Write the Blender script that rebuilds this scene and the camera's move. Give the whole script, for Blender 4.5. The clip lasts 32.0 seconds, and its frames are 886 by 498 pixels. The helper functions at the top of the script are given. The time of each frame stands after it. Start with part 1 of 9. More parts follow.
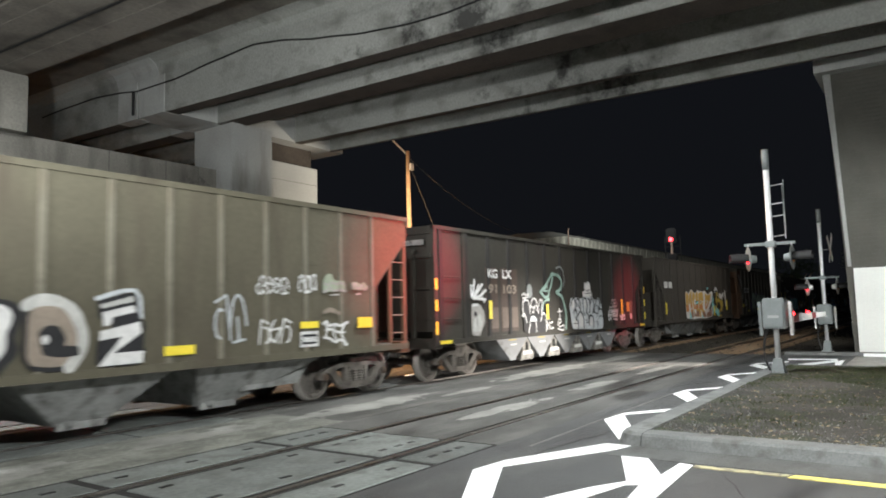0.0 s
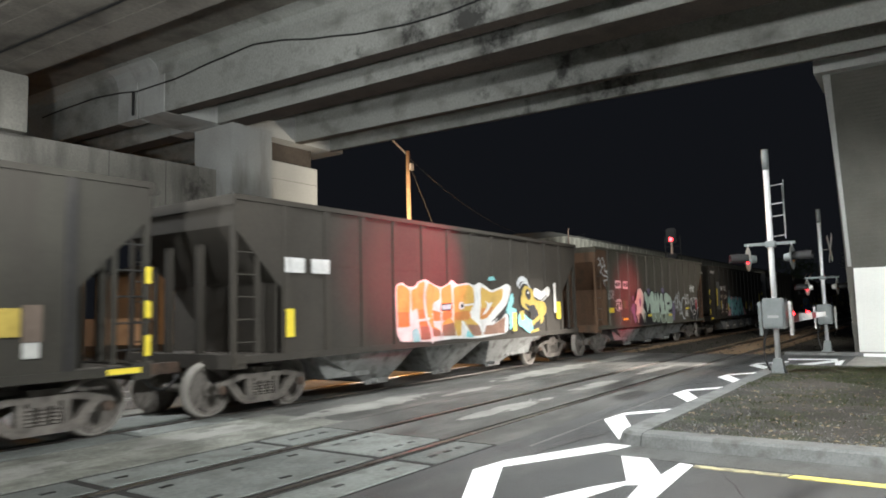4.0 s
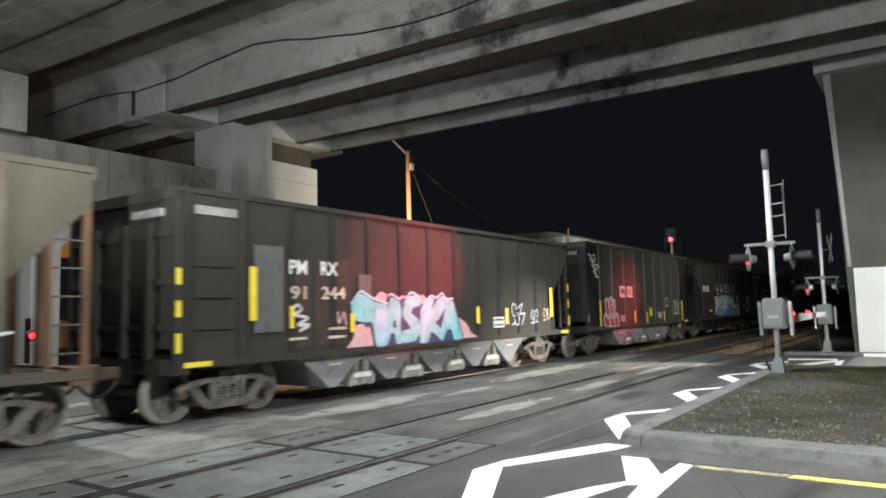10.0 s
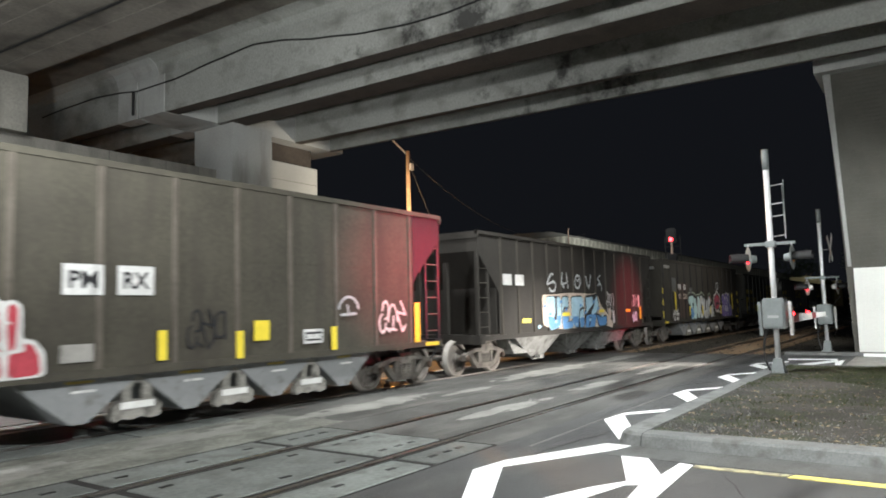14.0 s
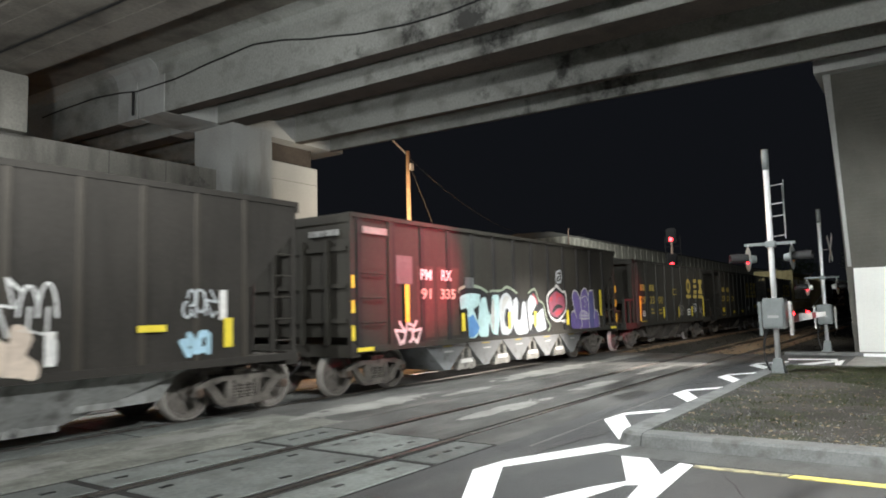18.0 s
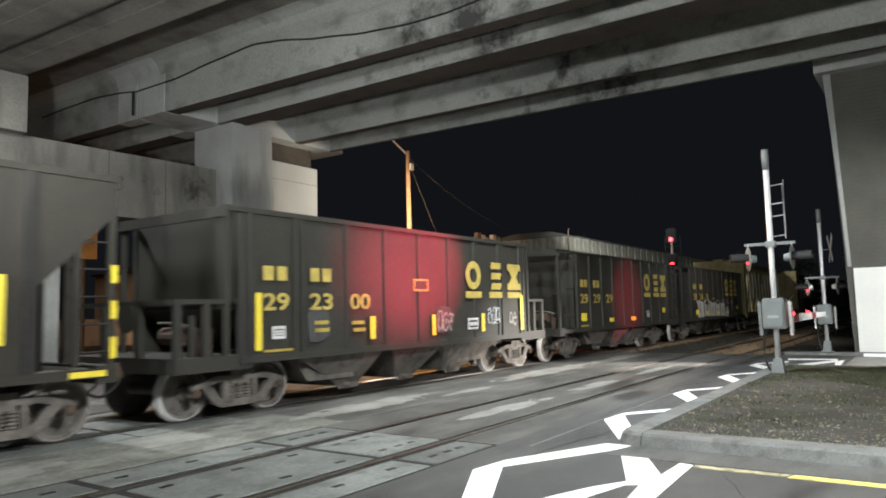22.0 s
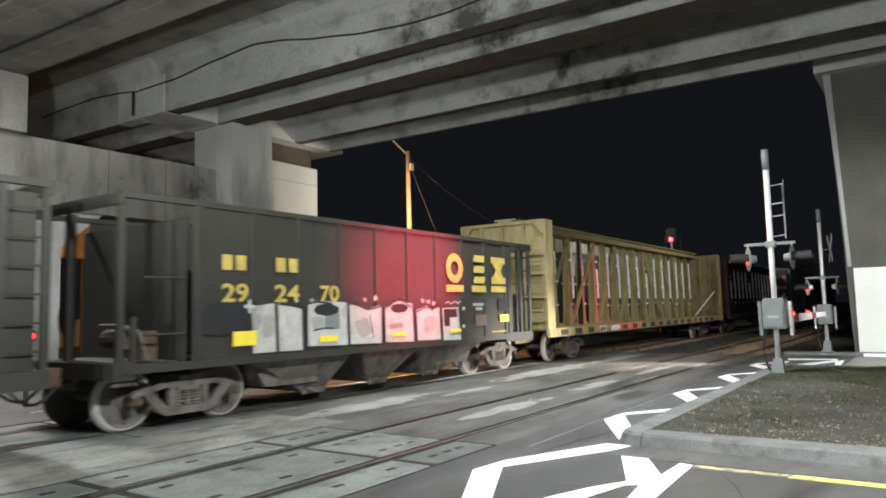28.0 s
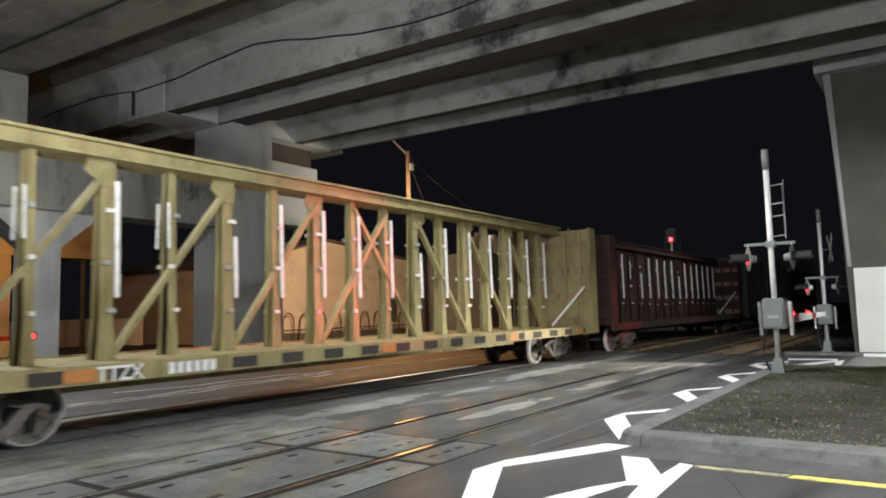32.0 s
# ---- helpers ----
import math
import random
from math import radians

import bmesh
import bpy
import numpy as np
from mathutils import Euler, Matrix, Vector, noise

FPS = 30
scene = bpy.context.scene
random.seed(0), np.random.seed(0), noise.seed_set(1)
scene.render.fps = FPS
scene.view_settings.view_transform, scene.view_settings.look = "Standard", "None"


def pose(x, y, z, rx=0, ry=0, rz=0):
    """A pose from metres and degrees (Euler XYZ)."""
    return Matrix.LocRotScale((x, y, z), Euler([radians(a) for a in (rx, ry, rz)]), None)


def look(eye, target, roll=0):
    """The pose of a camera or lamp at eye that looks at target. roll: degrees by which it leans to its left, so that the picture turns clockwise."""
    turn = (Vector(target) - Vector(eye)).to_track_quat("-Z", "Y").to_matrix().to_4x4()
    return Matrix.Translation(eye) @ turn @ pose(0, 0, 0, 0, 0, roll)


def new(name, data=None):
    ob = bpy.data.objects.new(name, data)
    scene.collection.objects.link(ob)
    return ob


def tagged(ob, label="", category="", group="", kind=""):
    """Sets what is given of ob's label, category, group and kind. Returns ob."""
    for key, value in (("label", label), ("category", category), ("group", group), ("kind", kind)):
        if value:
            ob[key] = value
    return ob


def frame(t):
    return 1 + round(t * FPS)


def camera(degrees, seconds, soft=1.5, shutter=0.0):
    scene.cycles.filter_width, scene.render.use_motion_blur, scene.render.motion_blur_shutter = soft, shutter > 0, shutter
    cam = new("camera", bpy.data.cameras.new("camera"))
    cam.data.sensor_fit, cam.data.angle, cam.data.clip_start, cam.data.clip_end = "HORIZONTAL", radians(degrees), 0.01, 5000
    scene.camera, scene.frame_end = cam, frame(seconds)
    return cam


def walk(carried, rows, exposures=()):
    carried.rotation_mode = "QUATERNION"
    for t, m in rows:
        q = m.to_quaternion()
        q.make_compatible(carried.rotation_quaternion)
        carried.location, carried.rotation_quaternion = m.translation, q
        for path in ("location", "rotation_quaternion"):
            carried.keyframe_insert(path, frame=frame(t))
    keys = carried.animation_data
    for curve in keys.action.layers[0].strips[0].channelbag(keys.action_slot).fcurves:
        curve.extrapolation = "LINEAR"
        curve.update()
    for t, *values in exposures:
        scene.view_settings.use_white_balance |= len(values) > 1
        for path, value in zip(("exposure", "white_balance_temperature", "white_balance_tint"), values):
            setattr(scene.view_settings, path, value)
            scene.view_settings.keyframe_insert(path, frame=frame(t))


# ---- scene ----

# The camera stands on a tripod at the roadside.
cam = camera(64.86, 32.0, soft=1.8, shutter=0.55)
EYE = pose(0, 0, 1.70, 0, 0, -90 + 34.7) @ pose(0, 0, 0, 90 + 5.05) @ pose(0, 0, 0, 0, 0, -1.4)
walk(cam, [(0, EYE), (32, EYE)], [(0, 0.0), (1, 0.04), (3, 0.1), (6, -0.05), (8, -0.1), (9, -0.1), (12, 0.05), (14, 0.1), (17, 0.0), (20, -0.1), (22, 0.08), (24, 0.17), (25, 0.17), (28, 0.15), (29, 0.05), (30, -0.1), (31, -0.33), (32, -0.4)])

# ---- light ----
world = bpy.data.worlds.new("night")
scene.world = world
world.use_nodes = True
world.node_tree.nodes["Background"].inputs[0].default_value = (0.0055, 0.0062, 0.0080, 1)
world.node_tree.nodes["Background"].inputs[1].default_value = 1.0


def lamp(name, kind, at, to, power, colour, size=0.4, angle=120, blend=0.6):
    d = bpy.data.lights.new(name, kind)
    d.energy, d.color = power, colour
    if kind == "AREA":
        d.shape, d.size, d.size_y = "RECTANGLE", size, size * 0.6
    else:
        d.shadow_soft_size = size
    if kind == "SPOT":
        d.spot_size, d.spot_blend = radians(angle), blend
    ob = new(name, d)
    ob.matrix_world = look(at, to)
    return ob


WHITE = (0.97, 1.0, 1.0)
SODIUM = (1.0, 0.46, 0.13)
RED = (1.0, 0.05, 0.10)
# three unseen lights added under the bridge to brighten ground, train and girders
lamp("underbridge_fill_light", "POINT", (4.5, -1.0, 6.3), (4.5, -1.0, 0), 4350, WHITE, 0.35)
lamp("underbridge_fill_light", "SPOT", (13.5, 6.0, 8.9), (14.5, 6.3, 0.0), 5150, WHITE, 0.3, 122, 1.0)
lamp("underbridge_fill_light", "AREA", (6.0, 17.0, 8.9), (6.0, 17.0, 0.0), 1350, WHITE, 0.8)
# unseen spot added at the left to brighten the ends of the cars
lamp("train_fill_light", "SPOT", (-13.0, 4.6, 5.0), (9.0, 10.6, 2.0), 5200, WHITE, 0.4, 40, 0.9)
# added spot without a fixture, brightens the bridge from the left
lamp("bridge_fill_light", "SPOT", (-9.0, 5.2, 4.0), (16.0, 13.5, 10.6), 3300, WHITE, 0.4, 64, 0.8)
# added low light near the camera, only there to brighten the girder faces
lamp("girder_fill_light", "SPOT", (-1.5, 3.0, 2.0), (12.0, 17.0, 13.2), 9300, WHITE, 0.3, 66, 1.0)
# out-of-view spot added to brighten the far mast and the white base
lamp("lot_fill_light", "SPOT", (16.8, -3.8, 5.6), (24.6, 1.9, 1.3), 4600, WHITE, 0.25, 72, 0.8)
# unseen spot added above the far lane to brighten the train's wheels
lamp("train_fill_light", "SPOT", (21.0, 4.4, 7.0), (18.8, 9.2, 0.2), 900, (1.0, 0.93, 0.84), 0.25, 66, 0.9)
# low spot with no vehicle behind it, added to brighten wheels and chutes
lamp("wheel_fill_light", "SPOT", (22.5, 2.9, 1.2), (18.2, 9.4, 0.2), 6500, (1.0, 0.93, 0.86), 0.1, 40, 1.0)
# unseen spot added to brighten the far part of the train
lamp("yard_fill_light", "SPOT", (37.0, 2.6, 8.5), (36.0, 9.4, 1.2), 1500, (1.0, 0.93, 0.84), 0.25, 100, 0.9)
lamp("sodium_lamp_light", "SPOT", (32.0, 25.7, 12.0), (17.0, 11.5, 0.0), 11000, SODIUM, 0.25, 62, 0.7)
# added orange spot with no lamp head, brightens the stucco building and pole
lamp("building_fill_light", "SPOT", (24.5, 20.5, 8.0), (35.0, 32.0, 4.0), 28000, (1.0, 0.64, 0.37), 0.3, 84, 0.8)
# unseen spot added to brighten the warehouse fascia
lamp("yard_fill_light", "SPOT", (36.0, 15.0, 9.0), (66.0, 20.0, 6.0), 15000, WHITE, 0.3, 62, 0.8)
# warm spot added, with no fixture, to brighten the pier's cap end
lamp("cap_fill_light", "SPOT", (26.5, 18.6, 6.4), (21.8, 23.0, 7.6), 2300, (1.0, 0.88, 0.72), 0.2, 46, 0.8)
# unseen sodium-coloured spot added to light the shop front
lamp("shop_fill_light", "SPOT", (13.0, 31.0, 5.0), (14.5, 36.0, 4.0), 1300, SODIUM, 0.3, 115, 0.6)
lamp("flasher_light", "SPOT", (17.0, 3.5, 2.7), (12.6, 9.4, 2.7), 9500, RED, 0.1, 31, 1.0)
lamp("flasher_light", "SPOT", (27.1, 4.3, 2.3), (26.0, 9.4, 2.0), 1500, RED, 0.12, 40, 1.0)
lamp("far_flasher_light", "SPOT", (6.8, 14.6, 1.4), (5.6, 12.2, 0.0), 14, RED, 0.12, 50, 0.9)


# ---- materials ----
def surf(name, col, rough=0.85, metal=0.0, var=0.25, scale=1.5, fine=25.0, bump=0.25, dirt=None, amount=0.5, streak=1.0, loose=False, spec=0.4, run=1.0, stain=None, stain_at=0.5, slick=None, soot=None):
    m = bpy.data.materials.new(name)
    m.use_nodes = True
    nt = m.node_tree
    n, ln = nt.nodes, nt.links
    bsdf = n["Principled BSDF"]
    bsdf.inputs["Roughness"].default_value = rough
    bsdf.inputs["Metallic"].default_value = metal
    bsdf.inputs["Specular IOR Level"].default_value = spec
    tc = n.new("ShaderNodeTexCoord")
    big, small = n.new("ShaderNodeTexNoise"), n.new("ShaderNodeTexNoise")
    big.inputs["Scale"].default_value, big.inputs["Detail"].default_value = scale, 5
    small.inputs["Scale"].default_value, small.inputs["Detail"].default_value = fine, 4
    ln.new(tc.outputs["Object"], big.inputs["Vector"])
    ln.new(tc.outputs["Object"], small.inputs["Vector"])
    mix = n.new("ShaderNodeMix")
    mix.data_type = "RGBA"
    mix.inputs[6].default_value = (*[c * (1 - var) for c in col], 1)
    mix.inputs[7].default_value = (*[min(1, c * (1 + var)) for c in col], 1)
    add = n.new("ShaderNodeMath")
    add.operation = "MULTIPLY_ADD"
    add.inputs[1].default_value, add.inputs[2].default_value = 0.45, 0.0
    ln.new(small.outputs["Fac"], add.inputs[0])
    add2 = n.new("ShaderNodeMath")
    add2.operation = "MULTIPLY_ADD"
    add2.inputs[1].default_value = 0.55
    ln.new(big.outputs["Fac"], add2.inputs[0])
    ln.new(add.outputs[0], add2.inputs[2])
    wide = n.new("ShaderNodeMapRange")
    wide.inputs[1].default_value, wide.inputs[2].default_value = 0.33, 0.67
    ln.new(add2.outputs[0], wide.inputs[0])
    ln.new(wide.outputs[0], mix.inputs[0])
    out = mix.outputs[2]
    if loose:
        info = n.new("ShaderNodeObjectInfo")
        hsv = n.new("ShaderNodeHueSaturation")
        rng = n.new("ShaderNodeMapRange")
        rng.inputs[3].default_value, rng.inputs[4].default_value = 0.75, 1.25
        ln.new(info.outputs["Random"], rng.inputs[0])
        ln.new(rng.outputs[0], hsv.inputs["Value"])
        ln.new(out, hsv.inputs["Color"])
        out = hsv.outputs["Color"]
    if dirt:
        mp = n.new("ShaderNodeMapping")
        mp.inputs["Scale"].default_value = (run, 1, streak)
        nz = n.new("ShaderNodeTexNoise")
        nz.inputs["Scale"].default_value, nz.inputs["Detail"].default_value = scale * 2.3, 7
        ln.new(tc.outputs["Object"], mp.inputs["Vector"])
        ln.new(mp.outputs[0], nz.inputs["Vector"])
        rmp = n.new("ShaderNodeMapRange")
        rmp.inputs[1].default_value, rmp.inputs[2].default_value = 0.62 - 0.25 * amount, 0.78 - 0.15 * amount
        rmp.inputs[4].default_value = 0.85
        ln.new(nz.outputs["Fac"], rmp.inputs[0])
        mx = n.new("ShaderNodeMix")
        mx.data_type = "RGBA"
        mx.inputs[7].default_value = (*dirt, 1)
        ln.new(rmp.outputs[0], mx.inputs[0])
        ln.new(out, mx.inputs[6])
        out = mx.outputs[2]
    if stain:
        mp = n.new("ShaderNodeMapping")
        mp.inputs["Scale"].default_value, mp.inputs["Location"].default_value = (run, 1, 1), (7, 3, 5)
        nz = n.new("ShaderNodeTexNoise")
        nz.inputs["Scale"].default_value, nz.inputs["Detail"].default_value, nz.inputs["Roughness"].default_value = scale * 1.2, 9, 0.65
        ln.new(tc.outputs["Object"], mp.inputs["Vector"])
        ln.new(mp.outputs[0], nz.inputs["Vector"])
        rmp = n.new("ShaderNodeMapRange")
        rmp.inputs[1].default_value, rmp.inputs[2].default_value = stain_at, stain_at + 0.1
        rmp.inputs[4].default_value = 0.9
        ln.new(nz.outputs["Fac"], rmp.inputs[0])
        mx = n.new("ShaderNodeMix")
        mx.data_type = "RGBA"
        mx.inputs[7].default_value = (*stain, 1)
        ln.new(rmp.outputs[0], mx.inputs[0])
        ln.new(out, mx.inputs[6])
        out = mx.outputs[2]
        if slick is not None:
            # oily stains are smoother than the rest
            rg = n.new("ShaderNodeMapRange")
            rg.inputs[3].default_value, rg.inputs[4].default_value = rough, slick
            ln.new(rmp.outputs[0], rg.inputs[0])
            ln.new(rg.outputs[0], bsdf.inputs["Roughness"])
    if soot:
        # engine soot over the tracks: blotches that thin out along the girder (soot: centre, reach, colour)
        sep = n.new("ShaderNodeSeparateXYZ")
        ln.new(tc.outputs["Object"], sep.inputs[0])
        off = n.new("ShaderNodeMath")
        off.operation = "SUBTRACT"
        off.inputs[1].default_value = soot[0]
        ln.new(sep.outputs["Y"], off.inputs[0])
        far = n.new("ShaderNodeMath")
        far.operation = "ABSOLUTE"
        ln.new(off.outputs[0], far.inputs[0])
        fade = n.new("ShaderNodeMapRange")
        fade.inputs[1].default_value, fade.inputs[2].default_value = 0.0, soot[1]
        fade.inputs[3].default_value, fade.inputs[4].default_value = 0.15, -0.1
        ln.new(far.outputs[0], fade.inputs[0])
        nz = n.new("ShaderNodeTexNoise")
        nz.inputs["Scale"].default_value, nz.inputs["Detail"].default_value, nz.inputs["Roughness"].default_value = 0.9, 9, 0.68
        ln.new(tc.outputs["Object"], nz.inputs["Vector"])
        sm = n.new("ShaderNodeMath")
        ln.new(nz.outputs["Fac"], sm.inputs[0])
        ln.new(fade.outputs[0], sm.inputs[1])
        rmp = n.new("ShaderNodeMapRange")
        rmp.inputs[1].default_value, rmp.inputs[2].default_value = 0.58, 0.74
        rmp.inputs[4].default_value = 0.92
        ln.new(sm.outputs[0], rmp.inputs[0])
        mx = n.new("ShaderNodeMix")
        mx.data_type = "RGBA"
        mx.inputs[7].default_value = (*soot[2], 1)
        ln.new(rmp.outputs[0], mx.inputs[0])
        ln.new(out, mx.inputs[6])
        out = mx.outputs[2]
    ln.new(out, bsdf.inputs["Base Color"])
    bp = n.new("ShaderNodeBump")
    bp.inputs["Strength"].default_value, bp.inputs["Distance"].default_value = bump, 0.02
    ln.new(small.outputs["Fac"], bp.inputs["Height"])
    ln.new(bp.outputs[0], bsdf.inputs["Normal"])
    return m


def glow(name, col, power):
    m = bpy.data.materials.new(name)
    m.use_nodes = True
    b = m.node_tree.nodes["Principled BSDF"]
    b.inputs["Base Color"].default_value = (*col, 1)
    b.inputs["Emission Color"].default_value = (*col, 1)
    b.inputs["Emission Strength"].default_value = power
    return m


ASPHALT = surf("asphalt", (0.066, 0.068, 0.068), 0.66, var=0.45, scale=0.5, fine=70, bump=0.7, dirt=(0.11, 0.11, 0.105), amount=0.4, spec=0.5, run=0.4, stain=(0.026, 0.026, 0.026), stain_at=0.56, slick=0.4)
DUSTY = surf("dusty_asphalt", (0.092, 0.092, 0.086), 0.75, var=0.5, scale=0.7, fine=60, bump=0.6, dirt=(0.17, 0.167, 0.155), amount=0.5, run=0.3, stain=(0.035, 0.034, 0.032), stain_at=0.55, slick=0.42)
PATCH = surf("concrete_patch", (0.27, 0.27, 0.25), 0.8, var=0.3, scale=1.2, fine=40, dirt=(0.17, 0.17, 0.158), amount=0.5)
PANEL = surf("crossing_concrete", (0.145, 0.157, 0.149), 0.7, var=0.36, scale=1.3, fine=16, bump=0.4, dirt=(0.095, 0.098, 0.09), amount=0.45, loose=True, stain=(0.045, 0.046, 0.042), stain_at=0.6, slick=0.36)
GROUND = surf("dirt_ground", (0.05, 0.045, 0.036), 0.95, var=0.4, scale=0.8, fine=20, bump=0.8, dirt=(0.025, 0.03, 0.018), amount=0.6)
LAWN = surf("worn_soil", (0.05, 0.047, 0.042), 0.95, var=0.7, scale=0.7, fine=38, bump=1.0, dirt=(0.04, 0.05, 0.024), amount=0.55)
KERB = surf("kerb_concrete", (0.165, 0.172, 0.168), 0.85, var=0.25, scale=2, fine=40, dirt=(0.09, 0.09, 0.082), amount=0.5)
PAINT_W = surf("road_paint_white", (0.92, 0.94, 0.94), 0.5, var=0.05, scale=3, fine=40, bump=0.15, dirt=(0.55, 0.55, 0.53), amount=0.1)
PAINT_Y = surf("road_paint_yellow", (0.8, 0.68, 0.18), 0.6, var=0.12, scale=4, fine=40, dirt=(0.3, 0.29, 0.2), amount=0.45)
PAINT_FADE = surf("faded_yellow_paint", (0.5, 0.47, 0.28), 0.65, var=0.25, scale=4, fine=40, dirt=(0.12, 0.115, 0.10), amount=0.7)
PAINT_OLD = surf("worn_line_paint", (0.55, 0.56, 0.54), 0.6, var=0.2, scale=3, fine=30, bump=0.2, dirt=(0.09, 0.09, 0.085), amount=0.55)
RAIL = surf("rail_steel", (0.28, 0.26, 0.24), 0.35, 0.9, var=0.2, scale=3, dirt=(0.10, 0.06, 0.04), amount=0.4)
BRIDGE = surf("bridge_concrete", (0.27, 0.275, 0.255), 0.9, var=0.26, scale=0.3, fine=14, bump=0.45, dirt=(0.12, 0.118, 0.105), amount=0.4, streak=1.6, stain=(0.075, 0.072, 0.064), stain_at=0.62, soot=(9.8, 6.4, (0.03, 0.029, 0.027)))
DARKBROWN = surf("dark_brown_concrete", (0.052, 0.042, 0.034), 0.95, var=0.3, scale=0.5, fine=10, dirt=(0.03, 0.025, 0.02), amount=0.5)
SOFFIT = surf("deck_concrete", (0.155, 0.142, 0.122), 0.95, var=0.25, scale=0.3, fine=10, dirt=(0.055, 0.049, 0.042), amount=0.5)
PIER = surf("pier_concrete", (0.34, 0.345, 0.33), 0.9, var=0.14, scale=0.5, fine=16, bump=0.15, dirt=(0.2, 0.195, 0.175), amount=0.35, streak=0.25)
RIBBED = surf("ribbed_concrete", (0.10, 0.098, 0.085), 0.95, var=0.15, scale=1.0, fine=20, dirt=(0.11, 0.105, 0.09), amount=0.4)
ABUT = surf("weathered_cap_concrete", (0.215, 0.207, 0.183), 0.9, var=0.25, scale=0.6, fine=16, bump=0.25, dirt=(0.085, 0.08, 0.07), amount=0.45, streak=0.2, stain=(0.06, 0.056, 0.05), stain_at=0.6)
MATT = surf("matt_black_paint", (0.008, 0.008, 0.008), 1.0, var=0.2, scale=4, bump=0.02, spec=0.05)
WHITEWALL = surf("white_render", (0.72, 0.73, 0.69), 0.85, var=0.06, scale=0.8, fine=25, bump=0.1)
STUCCO = surf("stucco", (0.42, 0.36, 0.29), 0.9, var=0.12, scale=0.5, fine=20, dirt=(0.28, 0.24, 0.2), amount=0.3)
DARKWALL = surf("dark_wall", (0.06, 0.058, 0.05), 0.9, var=0.3, scale=0.7)
METALROOF = surf("cream_siding", (0.30, 0.295, 0.24), 0.7, var=0.3, scale=0.8, fine=10, dirt=(0.07, 0.06, 0.05), amount=0.65, streak=0.3)
GALV = surf("galvanised_steel", (0.40, 0.405, 0.405), 0.55, 0.4, var=0.15, scale=3, fine=30, bump=0.05)
PALEMAST = surf("bright_galvanised_steel", (0.66, 0.67, 0.67), 0.5, 0.2, var=0.12, scale=3, fine=30, bump=0.05)
SIGNGREY = surf("grey_enamel", (0.20, 0.22, 0.22), 0.5, 0.2, var=0.12, scale=5, bump=0.05)
BLACK = surf("black_paint", (0.012, 0.012, 0.012), 0.6, var=0.3, scale=4, bump=0.05)
WOOD = surf("pole_wood", (0.30, 0.21, 0.13), 0.9, var=0.3, scale=2, fine=30, dirt=(0.12, 0.08, 0.05), amount=0.4, streak=0.1)
LEAF = surf("dark_leaves", (0.03, 0.045, 0.02), 0.8, var=0.5, scale=1)
RUST = surf("rusty_steel", (0.11, 0.075, 0.055), 0.9, 0.1, var=0.35, scale=2, fine=25, dirt=(0.05, 0.04, 0.035), amount=0.5)
UNDER = surf("greasy_underframe", (0.16, 0.145, 0.128), 0.85, 0.1, var=0.35, scale=2, fine=25, dirt=(0.06, 0.054, 0.048), amount=0.5)
WHEEL = surf("wheel_steel", (0.17, 0.155, 0.138), 0.7, 0.2, var=0.25, scale=3, fine=25, dirt=(0.08, 0.07, 0.06), amount=0.4)
TREAD = surf("bright_tread", (0.62, 0.61, 0.59), 0.5, 0.1, var=0.12, scale=5)
DULLTREAD = surf("dull_tread", (0.36, 0.34, 0.31), 0.6, 0.2, var=0.2, scale=5)
CHUTE = surf("chute_grey", (0.26, 0.265, 0.255), 0.8, 0.1, var=0.3, scale=2, fine=20, dirt=(0.09, 0.085, 0.08), amount=0.5)
PALECHUTE = surf("pale_chute", (0.25, 0.258, 0.262), 0.75, 0.1, var=0.1, scale=2, fine=20, dirt=(0.14, 0.135, 0.125), amount=0.25)
LINK = surf("worn_linkage", (0.28, 0.27, 0.245), 0.8, 0.1, var=0.4, scale=3, dirt=(0.07, 0.065, 0.06), amount=0.5)
TAN = surf("faded_tan_paint", (0.096, 0.088, 0.061), 0.85, 0.05, var=0.16, scale=0.9, fine=18, bump=0.12, dirt=(0.07, 0.058, 0.042), amount=0.35, streak=0.2)
TANRIB = surf("worn_tan_rib", (0.165, 0.153, 0.118), 0.85, 0.05, var=0.25, scale=2, fine=18, dirt=(0.12, 0.10, 0.07), amount=0.4, streak=0.2)
BROWN = surf("dull_brown_paint", (0.045, 0.040, 0.033), 0.85, 0.05, var=0.18, scale=0.9, fine=18, bump=0.12, dirt=(0.05, 0.043, 0.034), amount=0.4, streak=0.2)
BROWNRIB = surf("worn_brown_rib", (0.105, 0.092, 0.075), 0.85, 0.05, var=0.25, scale=2, fine=18, dirt=(0.06, 0.05, 0.04), amount=0.4, streak=0.2)
DARK = surf("dark_grey_paint", (0.034, 0.0315, 0.025), 0.8, 0.05, var=0.2, scale=0.9, fine=18, bump=0.12, dirt=(0.026, 0.022, 0.018), amount=0.45, streak=0.2)
# ribs of the dark cars, darker than their side sheets
DARKRIB = surf("dark_rib_grey", (0.02, 0.019, 0.018), 0.8, 0.05, var=0.3, scale=2, fine=18, bump=0.12, dirt=(0.04, 0.036, 0.032), amount=0.4, streak=0.2)
OLIVE = surf("weathered_olive_paint", (0.084, 0.077, 0.058), 0.85, 0.05, var=0.18, scale=0.9, fine=18, bump=0.12, dirt=(0.06, 0.053, 0.042), amount=0.4, streak=0.2)
SOOTY = surf("sooty_brown_paint", (0.030, 0.027, 0.023), 0.85, 0.05, var=0.25, scale=0.9, fine=18, bump=0.12, dirt=(0.02, 0.018, 0.015), amount=0.45, streak=0.2)
